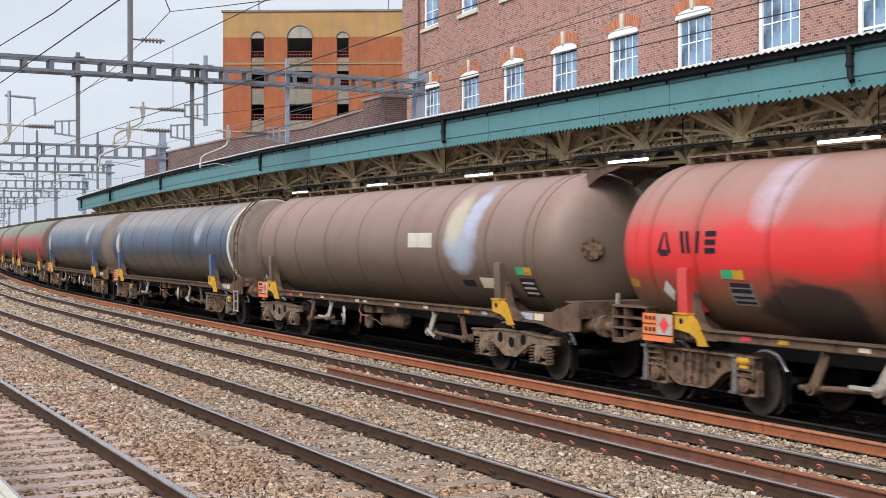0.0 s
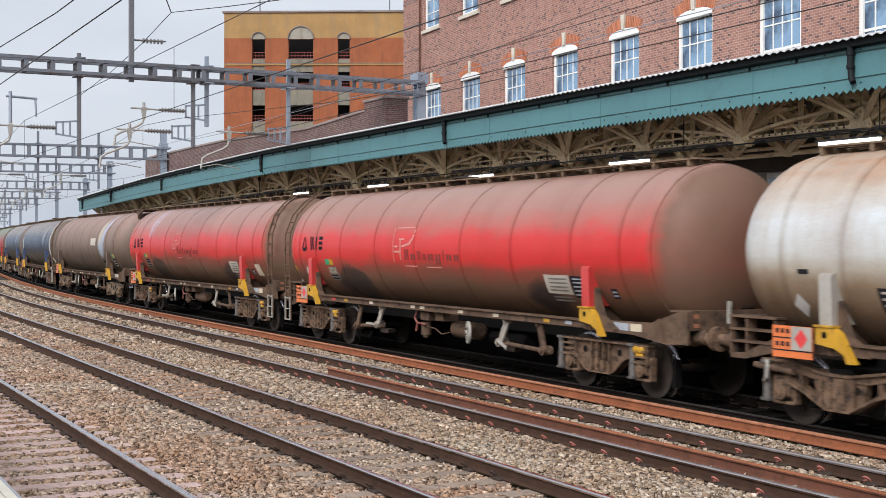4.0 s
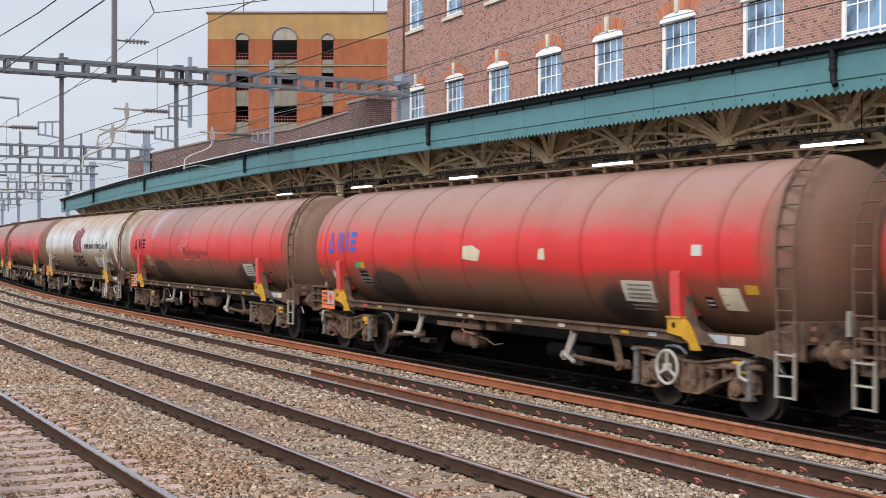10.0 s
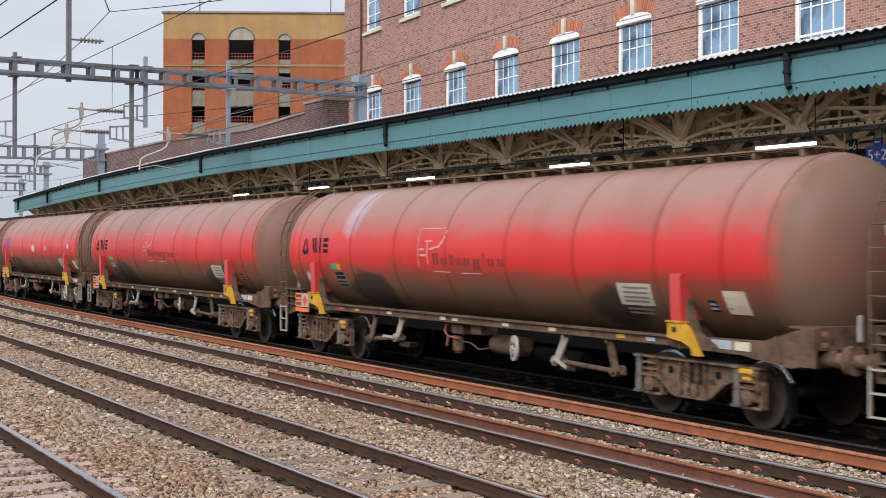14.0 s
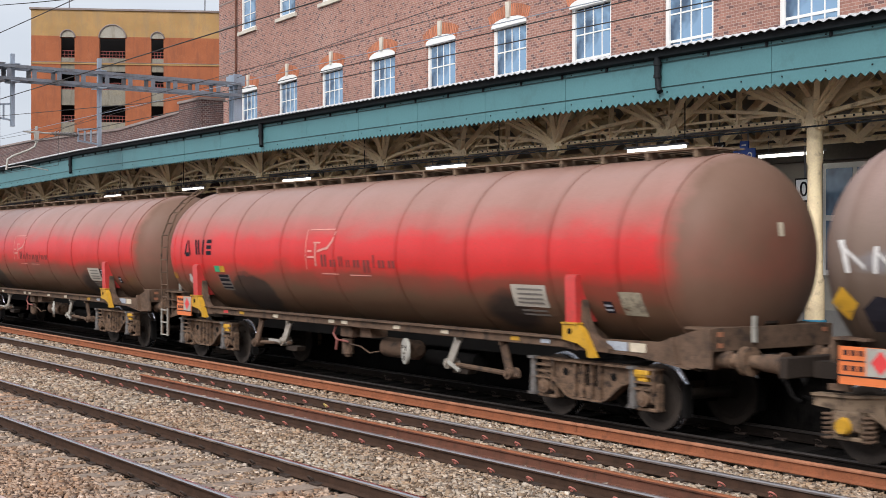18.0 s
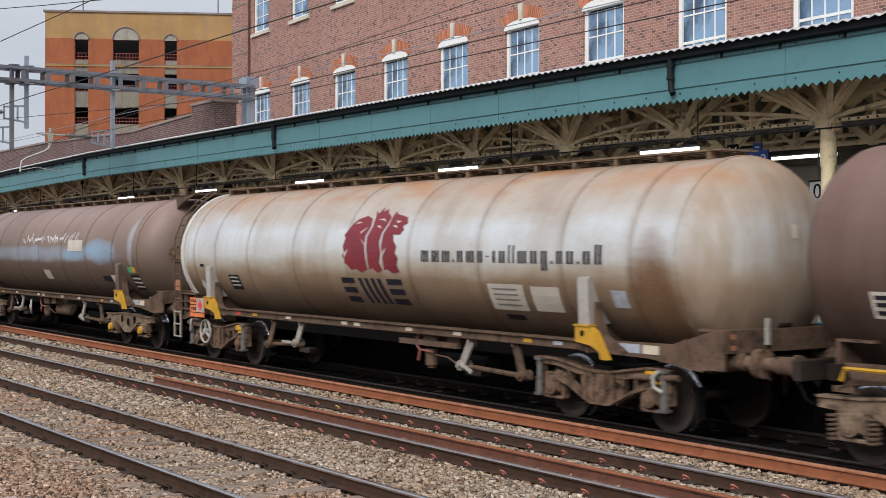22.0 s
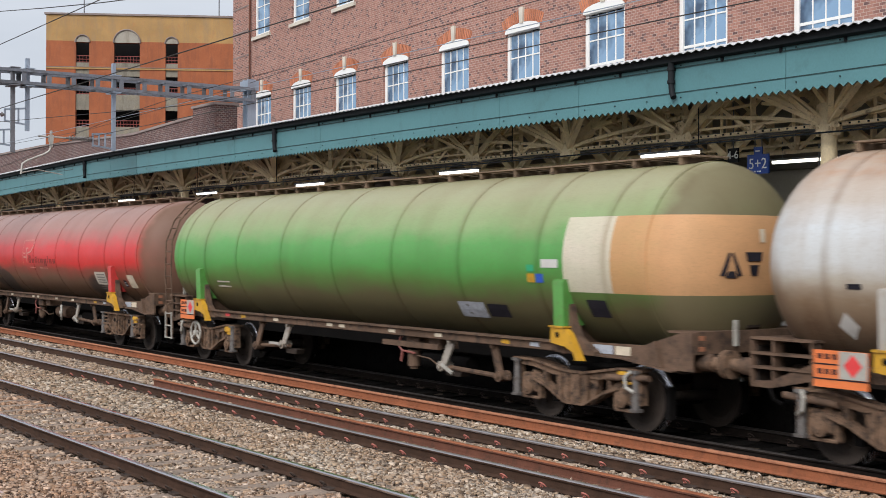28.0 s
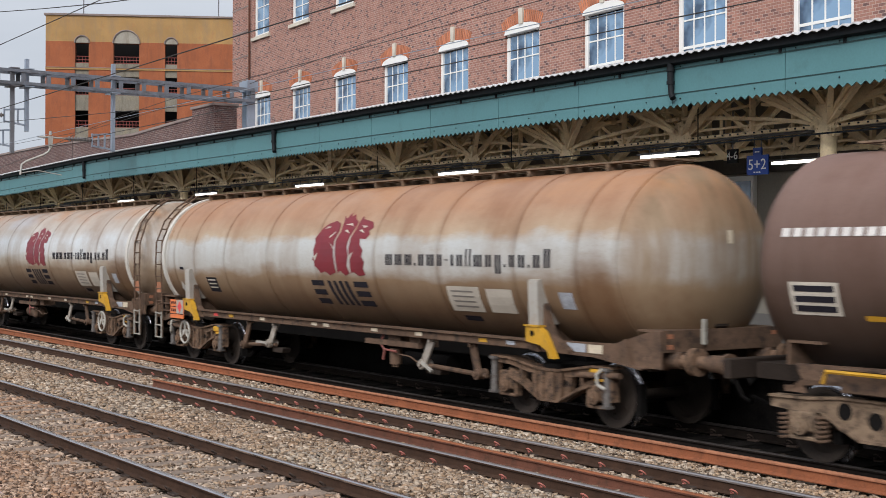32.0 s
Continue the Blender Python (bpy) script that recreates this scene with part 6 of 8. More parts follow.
# ---------------------------------------------------------------- platforms, canopy, buildings
def weathered(name, colour, dark, pale):
    """Outdoor masonry: blotches at two scales and dirt run down the face."""
    m, n, l, bs = nodes_of(name)
    col = ramp(n, l, noise_tex(n, l, 0.45, 6, 0.65), ((0.35, rgb_scale(colour, 0.86)), (0.65, rgb_scale(colour, 1.12))))
    col = mixc(n, l, ramp(n, l, noise_tex(n, l, 1.6, 5, 0.7), ((0.52, (0, 0, 0)), (0.72, (0.55, 0.55, 0.55)))), col, pale)
    col = mixc(n, l, ramp(n, l, noise_tex(n, l, 1.1, 6, 0.7, stretch=(1.6, 1.6, 0.3)), ((0.48, (0, 0, 0)), (0.70, (0.75, 0.75, 0.75)))), col, dark)
    grain = noise_tex(n, l, 11, 4, 0.7, stretch=(1, 1, 2.2))
    col = mixc(n, l, ramp(n, l, grain, ((0.42, (0.35, 0.35, 0.35)), (0.58, (0, 0, 0)))), col, dark)
    l.new(col, bs.inputs["Base Color"])
    bs.inputs["Roughness"].default_value, bs.inputs["Specular IOR Level"].default_value = 0.88, 0.2
    bump(n, l, bs, grain, 0.3, 0.02)
    return m


M["teal"] = surface("teal_paint", (0.085, 0.205, 0.22), 0.5, 0, 0.12, 0.5, 25, 0.08, (0.068, 0.155, 0.165), 0.55)
M["teal_dark"] = surface("teal_line", (0.02, 0.05, 0.05), 0.6, 0, 0.2, 2, 30, 0.0)
M["gutter"] = surface("gutter_black", (0.018, 0.02, 0.022), 0.5, 0, 0.3, 2, 30, 0.1)
M["roof_white"] = surface("roof_sheet", (0.56, 0.565, 0.57), 0.5, 0, 0.15, 1.5, 30, 0.15, (0.32, 0.31, 0.29), 0.56)
M["truss"] = surface("truss_cream", (0.86, 0.655, 0.41), 0.65, 0, 0.25, 2.2, 34, 0.4, (0.26, 0.165, 0.095), 0.57)
# ceiling and beam colour darkened to hold the shade under the canopy
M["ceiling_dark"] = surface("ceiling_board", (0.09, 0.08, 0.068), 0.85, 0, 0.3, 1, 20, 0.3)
M["platform"] = surface("platform_paving", (0.20, 0.19, 0.18), 0.9, 0, 0.2, 1.5, 30, 0.3)
# platform face painted near-black for the shade behind the wagons
M["platform_wall"] = surface("shaded_platform_wall", (0.016, 0.014, 0.013), 0.95, 0, 0.35, 1.5, 30, 0.4, (0.008, 0.007, 0.007), 0.5)
M["coping"] = surface("coping_stone", (0.50, 0.47, 0.40), 0.85, 0, 0.15, 2, 30, 0.4, (0.30, 0.27, 0.23), 0.6)
M["station_wall"] = surface("station_wall_paint", (0.30, 0.275, 0.235), 0.75, 0, 0.15, 0.8, 25, 0.2)
M["steel_grey"] = surface("galvanised_steel", (0.33, 0.38, 0.45), 0.5, 0.55, 0.2, 1.2, 30, 0.1)
M["steel_dark"] = surface("weathered_steel", (0.185, 0.185, 0.20), 0.6, 0.4, 0.25, 1.2, 30, 0.1)
M["steel_mid"] = surface("boom_steel", (0.20, 0.215, 0.245), 0.55, 0.5, 0.3, 0.5, 30, 0.1, (0.12, 0.115, 0.115), 0.5)
M["insulator"] = surface("brown_insulator", (0.16, 0.145, 0.14), 0.35, 0, 0.2, 4, 30, 0.0)
M["steel_far"] = surface("far_steel", (0.17, 0.185, 0.215), 0.7, 0.0, 0.25, 0.5, 30, 0.1)
M["arch_plaster"] = weathered("arch_plaster", (0.36, 0.33, 0.28), (0.20, 0.165, 0.125), (0.44, 0.41, 0.36))
M["arm_cream"] = surface("arm_cream", (0.44, 0.42, 0.38), 0.5, 0.35, 0.2, 4, 30, 0.0, (0.25, 0.24, 0.22), 0.55)
M["wire"] = surface("copper_wire", (0.05, 0.045, 0.042), 0.6, 0.5, 0.2, 4, 30, 0.0)
M["tube_light"] = emitter("tube_light", (1.0, 0.98, 0.88), 2.2)
M["sign_blue"] = surface("sign_blue", (0.012, 0.055, 0.30), 0.4, 0, 0.1, 3, 30, 0.0)
M["sign_black"] = surface("sign_black", (0.012, 0.012, 0.013), 0.4, 0, 0.1, 3, 30, 0.0)
M["sign_white"] = surface("sign_white", (0.78, 0.78, 0.76), 0.45, 0, 0.05, 3, 30, 0.0)
M["bright_blue"] = surface("blue_paint", (0.03, 0.24, 0.42), 0.5, 0, 0.1, 3, 30, 0.05)
M["window_white"] = surface("window_white", (0.74, 0.73, 0.70), 0.5, 0, 0.06, 3, 30, 0.05)
M["stone"] = surface("key_stone", (0.55, 0.50, 0.42), 0.8, 0, 0.15, 3, 40, 0.3)
M["render_orange"] = weathered("orange_brickwork", (0.34, 0.108, 0.047), (0.20, 0.075, 0.045), (0.40, 0.15, 0.075))
M["render_yellow"] = weathered("buff_brickwork", (0.40, 0.235, 0.09), (0.27, 0.19, 0.115), (0.42, 0.19, 0.075))
M["concrete_pale"] = weathered("pale_concrete", (0.25, 0.225, 0.18), (0.09, 0.078, 0.062), (0.33, 0.27, 0.17))
# near-black for flat panels that paint the shade of interiors
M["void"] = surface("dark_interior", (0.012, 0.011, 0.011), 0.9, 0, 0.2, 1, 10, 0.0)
M["rail_red"] = surface("red_railing", (0.20, 0.045, 0.035), 0.6, 0, 0.2, 3, 30, 0.0)


def brick_material(name, a, b, mortar, co="UV", dirt=0.3, row=0.064, bloom=None):
    m, n, l, bs = nodes_of(name)
    tc = n.new("ShaderNodeTexCoord")
    bt = n.new("ShaderNodeTexBrick")
    bt.inputs["Scale"].default_value = 1.0
    bt.inputs["Brick Width"].default_value, bt.inputs["Row Height"].default_value = row * 2.3, row
    bt.inputs["Mortar Size"].default_value, bt.inputs["Mortar Smooth"].default_value = row * 0.1, 0.3
    bt.inputs["Color1"].default_value, bt.inputs["Color2"].default_value, bt.inputs["Mortar"].default_value = (0, 0, 0, 1), (1, 1, 1, 1), (0.5, 0.5, 0.5, 1)
    l.new(tc.outputs[co], bt.inputs["Vector"])
    dark = (0.10, 0.07, 0.075)
    col = ramp(n, l, bt.outputs["Color"], ((0.0, a), (0.4, tuple((p + q) / 2 for p, q in zip(a, b))), (0.80, b), (0.92, dark), (1.0, rgb_scale(dark, 0.8))))
    patch = noise_tex(n, l, 2.6, 6, 0.7)
    col = mixc(n, l, ramp(n, l, patch, ((0.40, (0, 0, 0)), (0.66, (0.55, 0.55, 0.55)))), col, rgb_scale(tuple((p + q) / 2 for p, q in zip(b, dark)), 1.05))
    worn = noise_tex(n, l, 5.0, 5, 0.7, stretch=(1, 1, 1.8))
    col = mixc(n, l, ramp(n, l, worn, ((0.56, (0, 0, 0)), (0.72, (0.5, 0.5, 0.5)))), col, rgb_scale(a, 1.25))
    if bloom:
        salt = noise_tex(n, l, 7.0, 6, 0.75, stretch=(1, 1, 1.6))
        col = mixc(n, l, ramp(n, l, salt, ((0.55, (0, 0, 0)), (0.66, (0.8, 0.8, 0.8)))), col, bloom)
    grain = noise_tex(n, l, 14, 4, 0.7)
    col = mixc(n, l, ramp(n, l, grain, ((0.35, (0.35, 0.35, 0.35)), (0.6, (0, 0, 0)))), col, rgb_scale(b, 0.7))
    col = mixc(n, l, bt.outputs["Fac"], col, mortar)
    tx = noise_tex(n, l, 0.5, 6, 0.65)
    col = mixc(n, l, ramp(n, l, tx, ((0.4, (0, 0, 0)), (0.7, (dirt, dirt, dirt)))), col, rgb_scale(a, 0.5))
    l.new(col, bs.inputs["Base Color"])
    bs.inputs["Roughness"].default_value = 0.88
    bs.inputs["Specular IOR Level"].default_value = 0.2
    bump(n, l, bs, bt.outputs["Fac"], -0.5, 0.008)
    return m


M["brick"] = brick_material("red_brick", (0.43, 0.215, 0.165), (0.29, 0.14, 0.11), (0.43, 0.33, 0.28))
M["brick_dark"] = brick_material("dark_brick", (0.15, 0.072, 0.062), (0.08, 0.047, 0.044), (0.27, 0.22, 0.20), dirt=0.55, bloom=(0.36, 0.29, 0.26))
M["brick_orange"] = surface("orange_arch_brick", (0.44, 0.165, 0.09), 0.85, 0, 0.2, 4, 30, 0.2, None, 0.5, 0.2)


def glass_material():
    m, n, l, bs = nodes_of("window_glass")
    # reflected sky and dark reflections are painted into the base colour
    col = ramp(n, l, noise_tex(n, l, 1.2, 3), ((0.36, (0.03, 0.06, 0.11)), (0.56, (0.19, 0.31, 0.45))))
    l.new(col, bs.inputs["Base Color"])
    bs.inputs["Roughness"].default_value = 0.06
    bs.inputs["Specular IOR Level"].default_value = 0.9
    bump(n, l, bs, noise_tex(n, l, 1.6, 2), 0.25, 0.02)
    return m


M["glass"] = glass_material()


def canopy_drop(s):
    return float(np.interp(s, (30, 50, 62, 80, 130), (0, -0.22, -0.38, -0.5, -0.7)))


CAN_D, CAN_END = 8.2, 72.0


def far_platform():
    bm = bmesh.new()
    sweep(bm, ((7.66, -0.8), (7.66, 0.82), (12.8, 0.82), (12.8, -0.8)), stations(-40, 150, 2.0), closed=True)
    tagged(part("platform_far", bm, M["platform"]), "dark paved island platform behind the train", "platform", kind="structure")
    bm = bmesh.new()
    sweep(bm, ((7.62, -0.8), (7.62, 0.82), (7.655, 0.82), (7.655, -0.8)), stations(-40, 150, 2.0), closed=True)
    tagged(part("platform_wall", bm, M["platform_wall"]), "face of the far platform, shade painted in near-black", "wall", kind="structure")
    bm = bmesh.new()
    sweep(bm, ((7.60, 0.82), (7.60, 0.90), (8.15, 0.90), (8.15, 0.82)), stations(-40, 150, 2.0), closed=True)
    tagged(part("platform_edge", bm, M["coping"]), "pale coping along the far platform", "kerb", kind="structure")
    # the camera's own platform, its edge at the lower corner of the view
    bm = bmesh.new()
    sweep(bm, ((-11.5, -0.8), (-11.5, 0.86), (-5.95, 0.86), (-5.95, -0.8)), stations(-40, 9.2, 2.0), closed=True)
    tagged(part("platform_near", bm, M["platform"]), "paved platform on which the camera stands", "platform", kind="structure")
    t = thing("platform_coping", None, "cream wooden edge boards of the near platform", "kerb", kind="structure")
    for i, (d0, d1) in enumerate(((-5.96, -5.90), (-6.10, -5.97), (-6.30, -6.11))):
        bm = bmesh.new()
        sweep(bm, ((d0, 0.80 - 0.1 * i * 0), (d0, 0.915), (d1, 0.915), (d1, 0.80)), stations(-40, 9.2, 2.0), closed=True)
        part("edge_board", bm, M["coping"], t)


def canopy():
    st = stations(-14, CAN_END, 1.2)
    t = thing("fascia", None, "teal painted canopy fascia with a sawtooth lower edge", "canopy", kind="structure")
    # boards of the fascia, one panel to each 2.38 m, with fine joints
    s = -14.3
    while s < CAN_END:
        e = min(s + 2.385, CAN_END + 0.3)
        bm = bmesh.new()
        sweep(bm, ((CAN_D, 4.92), (CAN_D, 5.62), (CAN_D + 0.04, 5.62), (CAN_D + 0.04, 4.92)), stations(s, e - 0.012, 0.8), closed=True, z_of=canopy_drop)
        part("fascia_panel", bm, M["teal"], t)
        s += 2.385
    # sawtooth
    bm = bmesh.new()
    s = -14.0
    while s < CAN_END:
        a, b, c = on(s, CAN_D - 0.004, 4.93 + canopy_drop(s)), on(s + 0.155, CAN_D - 0.004, 4.93 + canopy_drop(s)), on(s + 0.0775, CAN_D - 0.004, 4.868 + canopy_drop(s))
        off = on(s, CAN_D + 0.02) - on(s, CAN_D - 0.004)
        f = [bm.verts.new(p) for p in (a, b, c)]
        g = [bm.verts.new(p + off) for p in (a, b, c)]
        bm.faces.new(f)
        bm.faces.new(list(reversed(g)))
        for i in range(3):
            bm.faces.new((f[i], g[i], g[(i + 1) % 3], f[(i + 1) % 3]))
        s += 0.155
    part("sawtooth_edge", bm, M["teal"], t)
    for z, w, mat in ((5.50, 0.022, "teal_dark"), (5.10, 0.012, "teal_dark")):
        bm = bmesh.new()
        sweep(bm, ((CAN_D - 0.012, z), (CAN_D - 0.012, z + w), (CAN_D, z + w), (CAN_D, z)), st, closed=True, z_of=canopy_drop)
        part("fascia_line", bm, M[mat], t)
    bm = bmesh.new()
    s = -13.0
    while s < 40:
        for z in (5.02, 5.545):
            p = on(s, CAN_D - 0.008, z + canopy_drop(s))
            box(bm, p.x - 0.009, p.x + 0.009, p.y - 0.009, p.y + 0.009, p.z - 0.009, p.z + 0.009)
        s += 0.8
    part("bolt", bm, M["gutter"], t)
    g = thing("gutter", None, "black gutter under the white roof edge", "gutter", kind="structure")
    bm = bmesh.new()
    sweep(bm, ((CAN_D - 0.13, 5.70), (CAN_D - 0.12, 5.60), (CAN_D - 0.03, 5.57), (CAN_D + 0.02, 5.62), (CAN_D + 0.02, 5.70)), st, closed=True, z_of=canopy_drop)
    part("gutter_trough", bm, M["gutter"], g)
    bm = bmesh.new()
    s = -13.0
    while s < 60:
        p = on(s, CAN_D - 0.015, 5.50 + canopy_drop(s))
        box(bm, p.x - 0.02, p.x + 0.02, p.y - 0.02, p.y + 0.02, p.z, p.z + 0.12)
        s += 1.19
    part("gutter_bracket", bm, M["gutter"], g)
    # corrugated roof sheet, its wavy edge towards the track
    bm = bmesh.new()
    rows = []
    s, k = -14.0, 0
    while s < CAN_END:
        zz = canopy_drop(s) + 0.018 * math.cos(k * math.pi / 2)
        rows.append([bm.verts.new(on(s, d, z + zz)) for d, z in ((CAN_D - 0.22, 5.70), (CAN_D - 0.22, 5.722), (11.2, 6.15))])
        s += 0.045
        k += 1
    for a, b in zip(rows, rows[1:]):
        for i in (0, 1):
            bm.faces.new((a[i], a[i + 1], b[i + 1], b[i]))
    tagged(part("roof_sheet", bm, M["roof_white"]), "white corrugated canopy roof sheets", "roof", kind="structure")
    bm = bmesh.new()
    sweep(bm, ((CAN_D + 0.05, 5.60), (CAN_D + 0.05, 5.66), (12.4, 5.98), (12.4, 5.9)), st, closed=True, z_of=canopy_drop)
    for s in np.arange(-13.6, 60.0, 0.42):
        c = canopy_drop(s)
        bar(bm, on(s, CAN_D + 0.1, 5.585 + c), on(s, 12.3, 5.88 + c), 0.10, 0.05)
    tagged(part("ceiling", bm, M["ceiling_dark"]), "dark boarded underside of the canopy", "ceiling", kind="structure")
    bm = bmesh.new()
    sweep(bm, ((11.2, 6.15), (12.7, 5.95), (12.7, 5.90), (11.2, 6.1)), st, closed=True, z_of=canopy_drop)
    tagged(part("roof_back", bm, M["roof_white"]), "back slope of the canopy roof", "roof", kind="structure")
    # rainwater pipes
    for s in (2.36, 16.6, 31.0, 45.6, 58.5, 70.0):
        z = canopy_drop(s)
        p = thing("drain_pipe", across(s, CAN_D - 0.07, z), "short black rainwater pipe on the teal fascia", "pipe", "rainwater pipes")
        bm = bmesh.new()
        rod(bm, (0, 0.0, 5.60), (0, 0.0, 5.30), 0.055, 12)
        rod(bm, (0, 0, 5.52), (0, 0, 5.47), 0.07, 12)
        rod(bm, (0, 0, 5.31), (0, 0, 5.26), 0.068, 12)
        part("pipe", bm, M["gutter"], p, smooth=40)
        bm = bmesh.new()
        pipe(bm, [Vector((0, 0, 5.27)), Vector((-0.02, 0, 5.10)), Vector((-0.08, 0.02, 5.02))], 0.05, 12)
        part("pipe_shoe", bm, M["gutter"], p, smooth=40)


def girder_run(t, s0, d, z0, z1, panels, pitch, front, far=False):
    """One span of lattice girder along the line: chords, posts, paired diagonals and gussets, each a part."""
    def pt(i, z, o=0.0):
        q = s0 + pitch * i
        return on(q, d + o, z + canopy_drop(q))
    for z, w, h in ((z0, 0.11, 0.05), (z0 + 0.13, 0.04, 0.04), (z1, 0.2, 0.12)):
        bm = bmesh.new()
        for i in range(panels):
            bar(bm, pt(i, z), pt(i + 1, z), w, h)
        part("chord", bm, M["truss"], t)
    if far:
        bm = bmesh.new()
        for i in range(panels):
            bar(bm, pt(i, z0 if i % 2 == 0 else z1), pt(i + 1, z1 if i % 2 == 0 else z0), 0.13, 0.13)
            bar(bm, pt(i, z1 if i % 2 == 0 else z0, 0.02), pt(i + 1, z0 if i % 2 == 0 else z1, 0.02), 0.05, 0.06)
            bar(bm, pt(i, z0), pt(i, z1), 0.08, 0.08)
            for e in ((-1, 1) if front and i % 2 == 0 else ()):
                q = s0 + pitch * (i + e)
                bar(bm, pt(i, z0 + 0.05, -0.05), on(q, 8.36, 5.42 + canopy_drop(q)), 0.11, 0.07)
        part("lattice", bm, M["truss"], t)
        return
    for i in range(panels):
        up = i % 2 == 0
        for o in (-0.07, 0.07):
            part("diagonal", bar(bmesh.new(), pt(i, z0 if up else z1, o), pt(i + 1, z1 if up else z0, o), 0.035, 0.13), M["truss"], t)
        part("tie", bar(bmesh.new(), pt(i, z1 if up else z0, 0.02), pt(i + 1, z0 if up else z1, 0.02), 0.03, 0.06), M["truss"], t)
        part("post", bar(bmesh.new(), pt(i, z0), pt(i, z1), 0.08, 0.08), M["truss"], t)
        # light bracing inside each panel, and rivets along the lower chord
        zm = (z0 + z1) / 2
        part("brace", bar(bmesh.new(), pt(i + 0.5, z0, 0.09), pt(i + 0.5, zm, 0.09), 0.04, 0.05), M["truss"], t)
        part("brace", bar(bmesh.new(), pt(i, zm, 0.10), pt(i + 1, zm + (0.1 if up else -0.1), 0.10), 0.035, 0.045), M["truss"], t)
        bm = bmesh.new()
        for f in np.arange(0.06, 1.0, 0.11):
            q = pt(i + f, z0, -0.058)
            box(bm, q.x - 0.013, q.x + 0.013, q.y - 0.013, q.y + 0.013, q.z - 0.013, q.z + 0.013)
        tagged(part("rivet", bm, M["gutter"], t), kind="stuff")
    # struts that rake forward to the fascia from each second joint
    if front:
        for i in range(0, panels, 2):
            for e, w in ((-1, 0.085), (0.45, 0.055), (1, 0.085)):
                q = s0 + pitch * (i + e)
                part("raking_strut", bar(bmesh.new(), pt(i, z0 + 0.05, -0.05), on(q, 8.36, 5.42 + canopy_drop(q)), w, w * 0.7), M["truss"], t)
    for i in range(0, panels, 2):
        bm = bmesh.new()
        m = across(s0 + pitch * i, d - 0.11, z0 + canopy_drop(s0 + pitch * i))
        slab(bm, ((-0.30, -0.05), (0.30, -0.05), (0.18, 0.20), (0.06, 0.30), (-0.06, 0.30), (-0.18, 0.20)), -0.008, 0.008, m)
        for x, z in ((-0.2, 0.0), (-0.1, 0.0), (0.1, 0.0), (0.2, 0.0), (-0.1, 0.14), (0.1, 0.14), (0.0, 0.22)):
            rod(bm, m @ Vector((x, 0.005, z)), m @ Vector((x, 0.022, z)), 0.018, 6)
        part("gusset_plate", bm, M["truss"], t)


